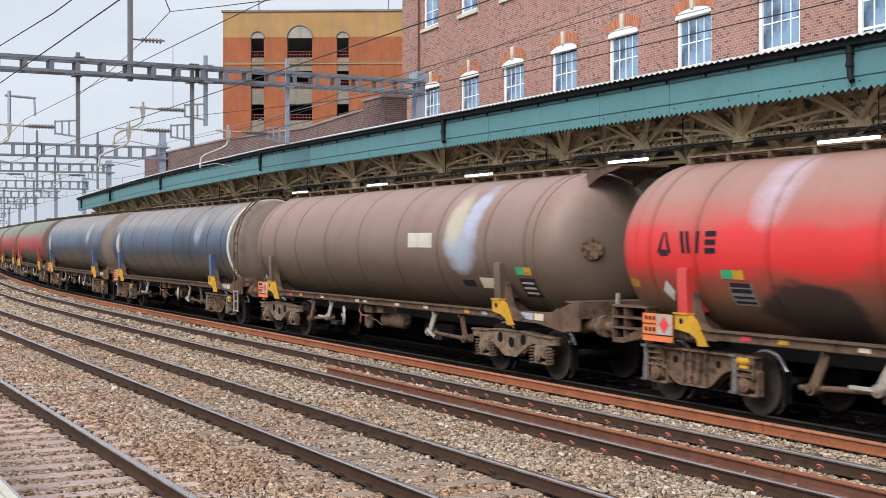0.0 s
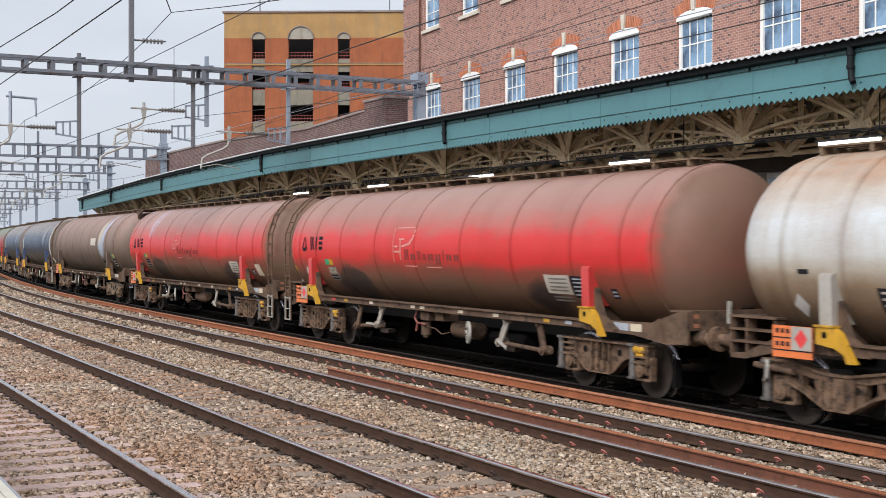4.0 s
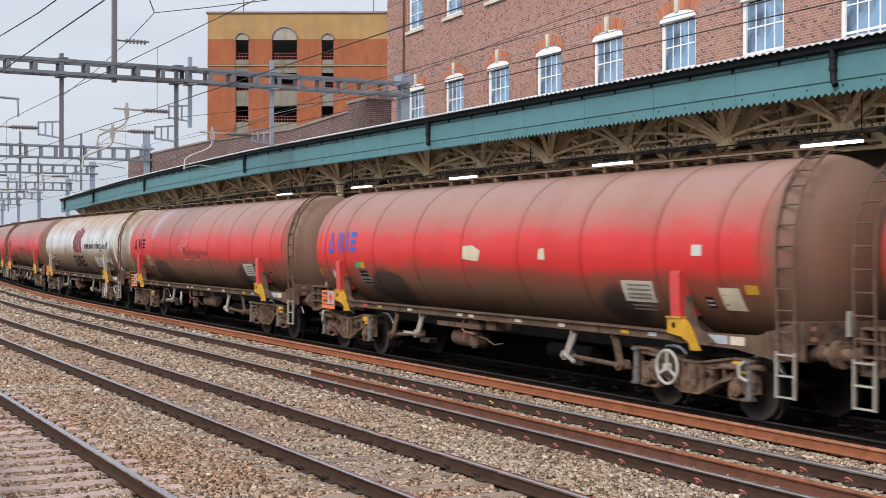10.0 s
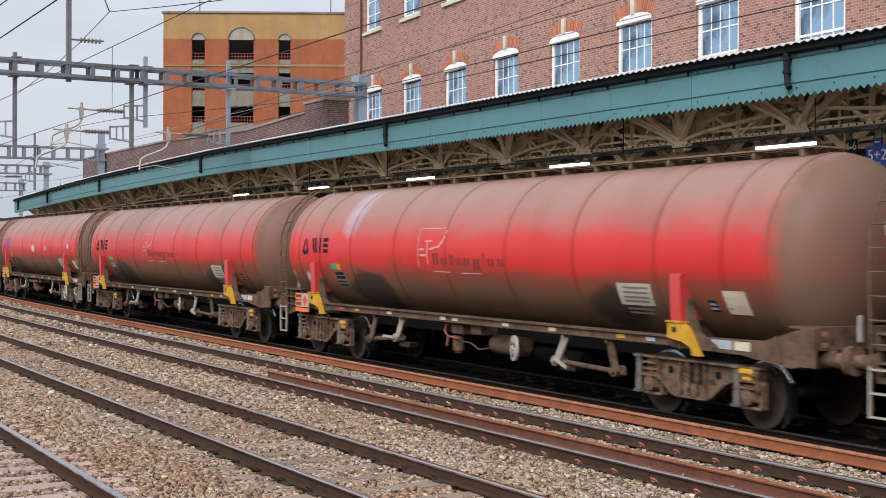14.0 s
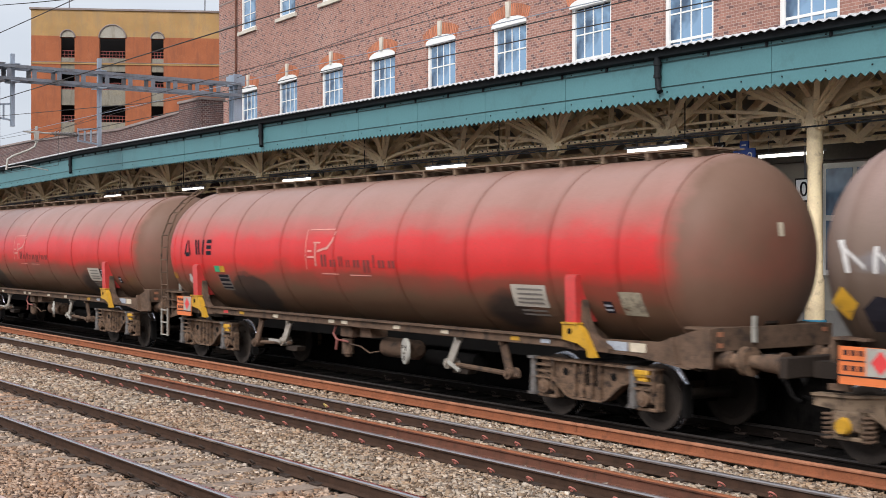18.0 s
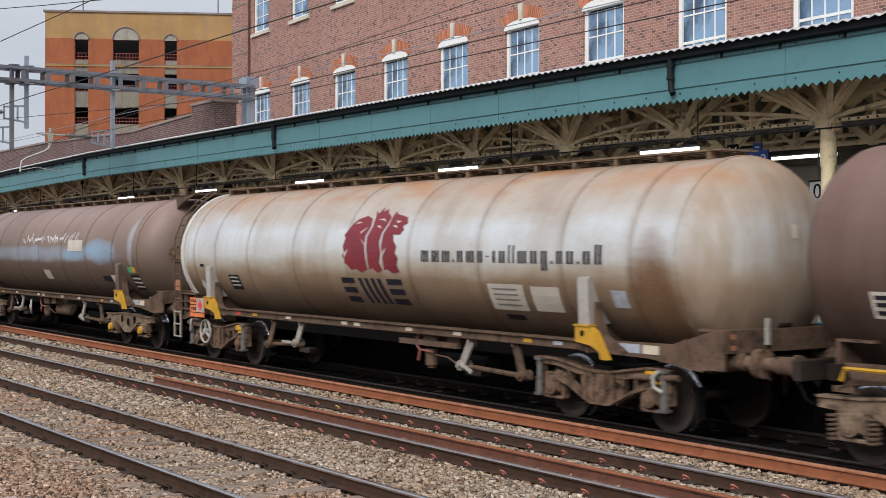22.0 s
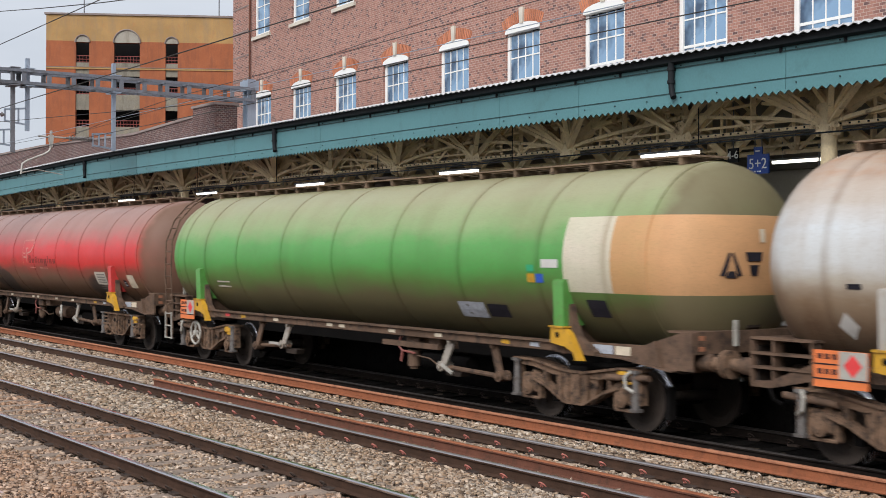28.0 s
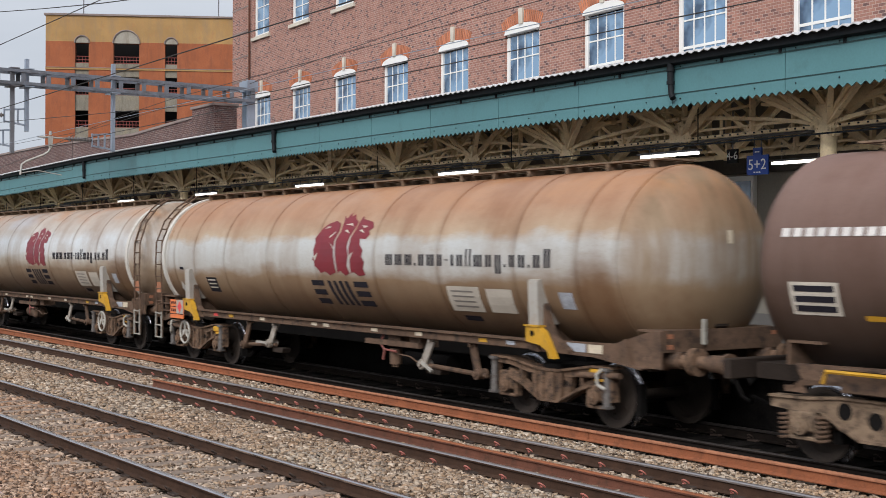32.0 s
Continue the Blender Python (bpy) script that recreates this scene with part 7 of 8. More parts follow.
def canopy_frames():
    PITCH, SPAN = 1.5625, 6.25
    for d, z0, z1, front in ((9.35, 4.47, 5.45, True), (10.45, 4.20, 5.35, False), (11.6, 4.35, 5.6, False)):
        for k in range(-2, 11):
            t = thing("lattice_girder", None, "cream painted riveted lattice girder under the canopy", "girder", "canopy girders")
            girder_run(t, 0.12 + SPAN * k, d, z0, z1, 4, PITCH, front, k > 4 or not front)
    # cross frames reaching out to the fascia, with bracket heads
    for k in range(-2, 12):
        s = 0.12 + SPAN * k
        c = canopy_drop(s)
        t = thing("roof_frame", None, "cream painted cross frame with curved lattice brackets under the canopy", "girder", "canopy cross frames")
        for z, w in ((4.80, 0.12), (5.5, 0.12)):
            part("cross_chord", bar(bmesh.new(), on(s, 8.35, z + c + (0.35 if z < 5 else 0)), on(s, 12.35, z + c), w, 0.1), M["truss"], t)
        for i in range(5):
            a, b = 8.45 + 0.8 * i, 8.45 + 0.8 * (i + 1)
            part("cross_diagonal", bar(bmesh.new(), on(s, a, (5.15 if i == 0 else 4.82) + c), on(s, b, 5.5 + c), 0.09, 0.06), M["truss"], t)
            part("cross_diagonal", bar(bmesh.new(), on(s, a, 5.5 + c), on(s, b, 4.82 + c), 0.09, 0.06), M["truss"], t)
        m = across(s, 9.35, c)
        bm = box(bmesh.new(), -0.15, 0.15, -0.13, 0.13, 4.34, 5.5, m)
        for z in np.arange(4.42, 5.4, 0.13):
            for x in (-0.11, 0.11):
                rod(bm, m @ Vector((x, 0.13, z)), m @ Vector((x, 0.148, z)), 0.017, 6)
        part("head_post", bm, M["truss"], t, "riveted head post")
        for sg in (1, -1):
            arcs = []
            for r0, r1 in ((1.15, 0.62), (0.98, 0.47)):
                pts = [m @ Vector((sg * (0.15 + r0 * (1 - math.cos(radians(a)))), 0.02, 4.30 + (1.15 - r0) + r1 * math.sin(radians(a)))) for a in range(0, 91, 15)]
                arcs.append(pts)
                bm = bmesh.new()
                for a, b in zip(pts, pts[1:]):
                    bar(bm, a, b, 0.13, 0.05)
                bmesh.ops.remove_doubles(bm, verts=bm.verts[:], dist=0.02)
                part("curved_bracket", bm, M["truss"], t)
            for i in range(1, 7) if k < 6 else ():
                part("bracket_lace", bar(bmesh.new(), arcs[0][i], arcs[1][i - 1], 0.05, 0.03), M["truss"], t)
            # shallow arch from the head post to the middle of the bay
            arch = [m @ Vector((sg * x, 0.06, 4.42 + 0.42 * (x / 3.1) ** 0.55)) for x in np.linspace(0.16, 3.1, 9)]
            bm = bmesh.new()
            for a, b in zip(arch, arch[1:]):
                bar(bm, a, b, 0.10, 0.06)
            part("bay_arch", bm, M["truss"], t)
            for o in (0.8, 1.7):
                part("fan_strut", bar(bmesh.new(), m @ Vector((sg * 0.1, 0.1, 4.5)), m @ Vector((sg * o, 0.92, 5.38)), 0.09, 0.06), M["truss"], t)
    # purlins on the underside
    for d, z in ((8.75, 5.50), (10.2, 5.62), (10.9, 5.66)):
        bm = bmesh.new()
        sweep(bm, ((d - 0.05, z - 0.07), (d - 0.05, z + 0.07), (d + 0.05, z + 0.07), (d + 0.05, z - 0.07)), stations(-14, CAN_END, 2.0), closed=True, z_of=canopy_drop)
        tagged(part("purlin", bm, M["truss"]), "cream purlin under the canopy roof", "purlin", "canopy purlins")
    # columns with arched brackets
    for s in (-12.38, 0.12, 25.12, 50.12):
        c = canopy_drop(s)
        t = thing("column", None, "cream cast-iron column with blue base and arched brackets", "column", "canopy columns")
        m = across(s, 9.35, 0)
        bm = bmesh.new()
        lathe(bm, ((0.9, 0.16), (1.95, 0.15), (2.0, 0.13), (3.75, 0.11), (3.8, 0.13), (4.35 + c, 0.125)), 16, m @ pose(0, 0, 0, 0, -90, 0))
        part("shaft", bm, M["truss"], t, smooth=40)
        bm = bmesh.new()
        lathe(bm, ((0.82, 0.0), (0.82, 0.2), (1.32, 0.185), (1.34, 0.0)), 16, m @ pose(0, 0, 0, 0, -90, 0))
        part("base", bm, M["bright_blue"], t, "bright blue painted base", smooth=40)
    # cable trays and pipes slung below
    t = thing("cable_tray", None, "dark cable tray hung below the canopy girders", "cable tray")
    bm = bmesh.new()
    sweep(bm, ((10.1, 4.50), (10.1, 4.60), (10.3, 4.60), (10.3, 4.50)), stations(-14, 60, 2.0), closed=True, z_of=canopy_drop)
    part("tray", bm, M["steel_dark"], t)
    bm = bmesh.new()
    sweep(bm, ((9.0, 4.31), (9.0, 4.335), (9.03, 4.335), (9.03, 4.31)), stations(-14, 60, 2.0), closed=True, z_of=canopy_drop)
    part("conduit", bm, M["gutter"], t)
    for s in np.arange(-13, 45, 5.2):
        part("drop_rod", rod(bmesh.new(), on(s, 9.02, 4.32 + canopy_drop(s)), on(s, 9.02, 5.45 + canopy_drop(s)), 0.010, 6), M["gutter"], t)
    # fluorescent fittings
    lamps = [(s, 9.5, 4.24) for s in (-2.82, 3.78, 10.37, 17.2, 23.8, 30.6, 37.4, 44.0, 51.0)] + [(s, 11.5, 4.14) for s in (-4.2, 2.4)]
    for s, d, z in lamps:
        c = canopy_drop(s)
        t = thing("tube_lamp", None, "white fluorescent tube fitting hung below the canopy", "lamp", "platform tube lamps")
        m = across(s, d, z + c)
        part("tube", box(bmesh.new(), -0.72, 0.72, -0.03, 0.03, -0.03, 0.025, m), M["tube_light"], t)
        part("lamp_tray", box(bmesh.new(), -0.76, 0.76, -0.06, 0.06, 0.025, 0.06, m), M["steel_dark"], t)
        for x in (-0.5, 0.5):
            part("hanger_rod", rod(bmesh.new(), m @ Vector((x, 0, 0.06)), m @ Vector((x, 0, 0.42)), 0.01, 6), M["steel_dark"], t)


def signs():
    m = across(2.05, 9.9, 0) @ pose(0, 0.0, 4.0, 0, 0, 180) @ Matrix.Scale(0.76, 4)
    t = thing("platform_sign", m, "blue hanging platform number sign", "sign")
    part("plate", one_box(-0.31, 0.31, -0.02, 0.02, -0.24, 0.20, 0.0), M["sign_blue"], t)
    part("plate_top", one_box(-0.12, 0.12, -0.02, 0.02, 0.20, 0.37, 0.0), M["sign_blue"], t)
    tilt = pose(0, -0.024, -0.02, 90, 0, 0)
    label_text("5+2", 0.34, M["sign_white"], t, tilt)
    bm = bmesh.new()
    for x in (-0.08, 0.0, 0.07):
        box(bm, x - 0.025, x + 0.025, -0.026, -0.02, -0.20, -0.17)
        box(bm, x * 0.6 - 0.02, x * 0.6 + 0.02, -0.026, -0.02, 0.26, 0.29)
    part("small_bars", bm, M["sign_white"], t)
    bm = bmesh.new()
    for x in (-0.1, 0.1):
        rod(bm, (x, 0, 0.3), (x, 0, 0.8), 0.012, 6)
    part("hanger_rod", bm, M["steel_dark"], t)
    m = across(2.62, 9.9, 0) @ pose(0, 0.0, 4.17, 0, 0, 180) @ Matrix.Scale(0.76, 4)
    t = thing("platform_sign", m, "small black hanging sign with white numerals", "sign")
    part("plate", one_box(-0.16, 0.16, -0.02, 0.02, -0.16, 0.16, 0.0), M["sign_black"], t)
    label_text("4-6", 0.26, M["sign_white"], t, pose(0, -0.024, 0.0, 90, 0, 0))
    bm = bmesh.new()
    rod(bm, (0, 0, 0.16), (0, 0, 1.2), 0.014, 6)
    part("hanger_rod", bm, M["steel_dark"], t)
    m = across(1.25, 10.5, 0) @ pose(0, 0, 3.43, 0, 0, 180)
    t = thing("number_sign", m, "white numbered plate in a black frame", "sign")
    part("plate", one_box(-0.19, 0.19, -0.02, 0.02, -0.2, 0.2, 0.0), M["sign_black"], t)
    part("white_plate", one_box(-0.165, 0.165, -0.026, -0.02, -0.175, 0.175, 0.0), M["sign_white"], t)
    label_text("0", 0.36, M["sign_black"], t, pose(0, -0.03, 0.0, 90, 0, 0))
    bm = bmesh.new()
    rod(bm, (0, 0, 0.2), (0, 0, 0.9), 0.014, 6)
    part("hanger_rod", bm, M["steel_dark"], t)


def station_building():
    """Ground-floor wall under the canopy, seen in the gaps between wagons."""
    t = thing("wall_station", None, "cream painted station wall with white windows under the canopy", "wall", kind="structure")
    bm = bmesh.new()
    sweep(bm, ((12.4, 0.82), (12.4, 5.9), (12.7, 5.9), (12.7, 0.82)), stations(-14, 75, 2.0), closed=True, z_of=canopy_drop)
    part("wall_face", bm, M["station_wall"], t)
    bm = bmesh.new()
    sweep(bm, ((12.36, 0.82), (12.36, 1.30), (12.4, 1.30), (12.4, 0.82)), stations(-14, 75, 2.0), closed=True)
    part("dado", bm, M["platform"], t, "dull grey dado")
    s = -12.0
    while s < 30:
        m = across(s, 12.35, 0)
        part("window_frame", box(bmesh.new(), -0.7, 0.7, -0.05, 0.05, 1.95, 4.0, m), M["window_white"], t)
        for x in (-0.34, 0.34):
            for z0, z1 in ((2.05, 2.95), (3.05, 3.9)):
                part("pane", box(bmesh.new(), x - 0.29, x + 0.29, 0.045, 0.058, z0, z1, m), M["glass"], t)
        s += 3.4
    # the beam's dark colour paints the gloom at the canopy's back
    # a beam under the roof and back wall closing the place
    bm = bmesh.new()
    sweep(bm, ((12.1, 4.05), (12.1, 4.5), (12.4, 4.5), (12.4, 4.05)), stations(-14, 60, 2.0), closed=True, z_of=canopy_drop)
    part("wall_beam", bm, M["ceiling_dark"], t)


# the tall brick building: its face runs straight, bays of 3.4 m
FACE = Vector((-0.7513, 49.65, 0))
RUN = Vector((0.4032, -0.9151, 0))
BAY = 3.4


def face_pose(k):
    """Origin at bay k on the face; x runs along it to the camera's right, y points out of it to the tracks."""
    p = FACE + RUN * (BAY * k)
    return pose(p.x, p.y, 0, 0, 0, math.degrees(math.atan2(RUN.y, RUN.x)))


def uv_plane(me, fx, fy):
    uv = me.uv_layers.new(name="UVMap")
    for lp in me.loops:
        c = me.vertices[lp.vertex_index].co
        uv.data[lp.index].uv = (fx(c), fy(c))


def wall_with_openings(x0, x1, z0, z1, openings, depth, mat, thick=0.45):
    """A wall in the plane y = 0, its inside at y = +thick, with square openings cut through it."""
    xs = sorted({x0, x1, *[o[0] for o in openings], *[o[1] for o in openings]})
    zs = sorted({z0, z1, *[o[2] for o in openings], *[o[3] for o in openings]})
    bm = bmesh.new()

    def hollow(cx, cz):
        return any(a < cx < b and c < cz < d for a, b, c, d in openings)
    for xa, xb in zip(xs, xs[1:]):
        run = None
        for za, zb in zip(zs, zs[1:]):
            if hollow((xa + xb) / 2, (za + zb) / 2):
                if run:
                    box(bm, xa, xb, 0, thick, run[0], run[1])
                    run = None
            else:
                run = (run[0] if run else za, zb)
        if run:
            box(bm, xa, xb, 0, thick, run[0], run[1])
    bmesh.ops.remove_doubles(bm, verts=bm.verts[:], dist=1e-4)
    me = mesh_of(bm, mat, name="wall")
    uv_plane(me, lambda c: c.x + c.y, lambda c: c.z)
    return me


def tall_building():
    t = thing("brick_building", face_pose(0), "tall red brick building with white sash windows behind the canopy", "building")
    ops = []
    wins = []
    for k in range(0, 12):
        xa = k * BAY
        ops.append((xa, xa + 1.58, 5.1, 8.33))
        wins.append((k, xa, xa + 1.58, 5.1, 8.30, True))
        ops.append((xa, xa + 1.42, 10.55, 13.3))
        wins.append((k, xa, xa + 1.42, 10.55, 13.3, False))
    x0, x1 = -0.62 * BAY, 12.2 * BAY
    part("wall", wall_with_openings(x0, x1, 0.0, 16.5, ops, 0.12, M["brick"]), None, t)
    # the end wall that turns the corner, and the back
    bm = box(bmesh.new(), x0, x0 + 0.45, 0.45, 14.0, 0.0, 16.5)
    me = mesh_of(bm, M["brick"])
    uv_plane(me, lambda c: c.y + c.x, lambda c: c.z)
    part("end_wall", me, None, t)
    part("roof", box(bmesh.new(), x0, x1, 0.45, 14.0, 16.3, 16.6), M["brick_dark"], t)
    part("back_wall", box(bmesh.new(), x0, x1, 13.6, 14.0, 0.0, 16.3), M["brick"], t)
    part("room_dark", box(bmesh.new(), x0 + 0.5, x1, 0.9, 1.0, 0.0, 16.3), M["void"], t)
    # brick string joints at the corner and a down pipe
    pipe_bm = bmesh.new()
    rod(pipe_bm, (-0.26, -0.08, 5.0), (-0.26, -0.08, 16.4), 0.035, 10)
    part("drain_pipe", pipe_bm, M["rust_dark"], t)
    for z in np.arange(6.2, 16.0, 0.94):
        part("corner_joint", box(bmesh.new(), x0 - 0.012, -0.35, -0.012, 0.0, z, z + 0.05), M["brick_dark"], t)
    arch_brick = mesh_of(one_box(-0.031, 0.031, -0.014, 0.0, 0.0, 0.31, 0.004), M["brick_orange"], name="arch_brick")
    for k, xa, xb, za, zb, arched in wins:
        w = part("window", bmesh.new(), M["window_white"], t)
        w.matrix_basis = pose((xa + xb) / 2, 0, 0)
        hw = (xb - xa) / 2
        rise = 0.17 if arched else 0.0
        bm = bmesh.new()
        y0, y1 = 0.07, 0.16
        box(bm, -hw, -hw + 0.12, y0, y1, za, zb)
        box(bm, hw - 0.12, hw, y0, y1, za, zb)
        box(bm, -hw + 0.12, hw - 0.12, y0, y1, zb - 0.06, zb)
        box(bm, -hw + 0.12, hw - 0.12, y0, y1, za, za + 0.1)
        if arched:
            pts = [(-hw, zb - 0.05), (hw, zb - 0.05)] + [(hw * math.cos(radians(a)), zb + rise * math.sin(radians(a))) for a in range(0, 181, 20)]
            slab(bm, pts, -0.02, 0.12)
        part("window_frame", bm, M["window_white"], w)
        bm = bmesh.new()
        g0, g1 = -hw + 0.12, hw - 0.12
        cols = 4 if arched else 2
        for i in range(1, cols):
            x = g0 + (g1 - g0) * i / cols
            box(bm, x - 0.016, x + 0.016, 0.095, 0.135, za + 0.1, zb - 0.1)
        n = 5
        for i in range(1, n):
            z = za + 0.1 + (zb - za - 0.2) * i / n
            hh = 0.03 if i == 3 else 0.016
            box(bm, g0, g1, 0.096, 0.134, z - hh, z + hh)
        part("glazing_bar", bm, M["window_white"], w)
        for i in range(cols):
            for j in range(n):
                xa2, xb2 = g0 + (g1 - g0) * i / cols, g0 + (g1 - g0) * (i + 1) / cols
                za2, zb2 = za + 0.1 + (zb - za - 0.2) * j / n, za + 0.1 + (zb - za - 0.2) * (j + 1) / n
                if zb2 < 5.6:
                    continue
                ob = part("pane", box(bmesh.new(), xa2, xb2, 0.112, 0.118, za2, zb2), M["glass"], w)
        # blinds behind the glass
        if arched and k % 3 == 1:
            part("blind", box(bmesh.new(), g0, g1, 0.2, 0.21, zb - 0.8, zb - 0.1), M["window_white"], w)
        if not arched:
            part("window_sill", box(bmesh.new(), -hw - 0.12, hw + 0.12, -0.08, 0.1, za - 0.12, za), M["stone"], w)
            continue
        # keystone and gauged brick arch
        bm = bmesh.new()
        slab(bm, ((-0.07, zb + 0.15), (0.07, zb + 0.15), (0.095, zb + 0.56), (-0.095, zb + 0.56)), -0.06, 0.0)
        part("keystone", bm, M["stone"], w, "pale keystone")
        rad = (hw * hw + rise * rise) / (2 * rise) + 0.05
        cz = zb + rise - rad + 0.02
        lim = math.asin((hw + 0.06) / rad)
        cnt = 22
        for i in range(cnt):
            a = -lim + 2 * lim * (i + 0.5) / cnt
            if abs(math.sin(a) * rad) < 0.10:
                continue
            part("arch_brick", arch_brick, None, w, m=pose(rad * math.sin(a), 0, cz + rad * math.cos(a), 0, math.degrees(a), 0))
    return t


def parapet_wall():
    """The long dark brick wall that follows the canopy's back."""
    bm = bmesh.new()
    sts = stations(26.5, 64, 1.5)
    rows = []
    for s in sts:
        c = float(np.interp(s, (26, 34, 46, 64), (7.10, 6.85, 7.18, 7.40)))
        rows.append([bm.verts.new(on(s, d, z)) for d, z in ((11.0, 0.0), (11.0, c), (11.4, c), (11.4, 0.0))])
    for a, b in zip(rows, rows[1:]):
        for i in range(3):
            bm.faces.new((a[i], a[i + 1], b[i + 1], b[i]))
    bm.faces.new(list(reversed(rows[0])))
    bm.faces.new(rows[-1])
    me = mesh_of(bm, M["brick_dark"])
    uv_plane(me, lambda c: math.hypot(c.x, c.y) * 1.1, lambda c: c.z)
    t = tagged(part("wall_parapet", me, None), "long dark red brick parapet wall behind the canopy", "wall", kind="structure")
    bm = bmesh.new()
    for s, e in zip(sts, sts[1:]):
        c = float(np.interp(s, (26, 34, 46, 64), (7.10, 6.85, 7.18, 7.40)))
        c2 = float(np.interp(e, (26, 34, 46, 64), (7.10, 6.85, 7.18, 7.40)))
        bar(bm, on(s, 11.2, c + 0.03), on(e, 11.2, c2 + 0.03), 0.5, 0.08)
    tagged(part("wall_coping", bm, M["brick_dark"]), "dark coping on the parapet wall", "wall", kind="structure")
    t = thing("brick_hut", across(27.6, 11.4, 0), "square dark brick stub above the canopy", "hut")
    bm = one_box(-1.3, 0.5, -0.3, 0.5, 0.82, 7.30)
    me = mesh_of(bm, M["brick_dark"])
    uv_plane(me, lambda c: c.x + c.y, lambda c: c.z)
    part("wall", me, None, t)
    part("roof", one_box(-1.35, 0.55, -0.35, 0.55, 7.30, 7.38), M["brick_dark"], t)


def car_park():
    """The orange multi-storey far behind; the face looks to the camera."""
    Z = 116.0
    sc = Z / 2300.0
    x0, x1 = (393 - 784) * sc, (860 - 784) * sc

    def X(u):
        return (u - 784) * sc

    def H(v):
        return 2.4514 + (432.0 - v) * sc
    t = thing("car_park", pose(0, Z, 0, 0, 0, -2.0), "orange and buff multi-storey car park with arched bays", "building")
    top, band = H(23), H(68)
    ops = []
    cols = ((X(443), X(466)), (X(508), X(552)), (X(596), X(617)), (X(760), X(800)))
    for a, b in cols:
        ops.append((a, b, 0.5, H(70)))
    part("wall", wall_with_openings(x0, x1, 0.0, band, ops, 0.3, M["render_orange"], 0.5), None, t)
    up = [(a, b, band, H(62)) for a, b in cols]
    part("wall_top", wall_with_openings(x0, x1, band, top, up, 0.3, M["render_yellow"], 0.5), None, t)
    part("cornice", box(bmesh.new(), x0 - 0.15, x1, -0.12, 0.5, top, top + 0.16), M["brick_dark"], t, "thin dark cornice")
    part("string_course", box(bmesh.new(), x0, x1, -0.06, 0.0, H(116.5), H(113.5)), M["render_yellow"], t)
    # dark strip that draws the shade line along the string course
    part("string_shade", box(bmesh.new(), x0, x1, -0.09, 0.0, H(113.5), H(112.5)), M["brick_dark"], t)
    part("side_wall", box(bmesh.new(), x0, x0 + 0.5, 0.5, 30.0, 0.0, top), M["render_orange"], t)
    part("dark_inside", box(bmesh.new(), x0 + 0.5, x1, 4.0, 4.2, 0.0, top), M["void"], t)
    for a, b in cols:
        w = part("bay", bmesh.new(), M["void"], t)
        r = (b - a) / 2
        c = (a + b) / 2
        bm = bmesh.new()
        base = H(70)
        pts = [(a, base), (b, base)] + [(c + r * math.cos(radians(q)), base + r * math.sin(radians(q)) * 1.0) for q in range(0, 181, 15)]
        slab(bm, pts, -0.02, 0.12)
        part("arch_panel", bm, M["arch_plaster"], w, "pale arched panel")
        bm = bmesh.new()
        ring = [Vector((c + (r + 0.04) * math.cos(radians(q)), -0.06, base + (r + 0.04) * math.sin(radians(q)))) for q in range(0, 181, 12)]
        part("arch_ring", pipe(bm, ring, 0.065, 6), M["brick_dark"], w)
        for va, vb in ((105, 128), (160, 187), (216, 245)):
            part("parapet", box(bmesh.new(), a, b, 0.1, 0.3, H(vb), H(va)), M["concrete_pale"], w, "stained pale parapet panel")
        for v in (93, 148, 205):
            bm = bmesh.new()
            for z in (H(v), H(v + 6), H(v + 11)):
                rod(bm, (a, 0.2, z), (b, 0.2, z), 0.035, 6)
            kk = max(3, int((b - a) / 0.25))
            for i in range(kk + 1):
                x = a + (b - a) * i / kk
                rod(bm, (x, 0.2, H(v + 12)), (x, 0.2, H(v)), 0.022, 5)
            part("railing", bm, M["rail_red"], w, "dull red railing")
    for u in (455, 687):
        bm = bmesh.new()
        rod(bm, (X(u), 0.6, top), (X(u), 0.6, top + 4.5), 0.05, 6)
        part("mast", bm, M["steel_dark"], t)


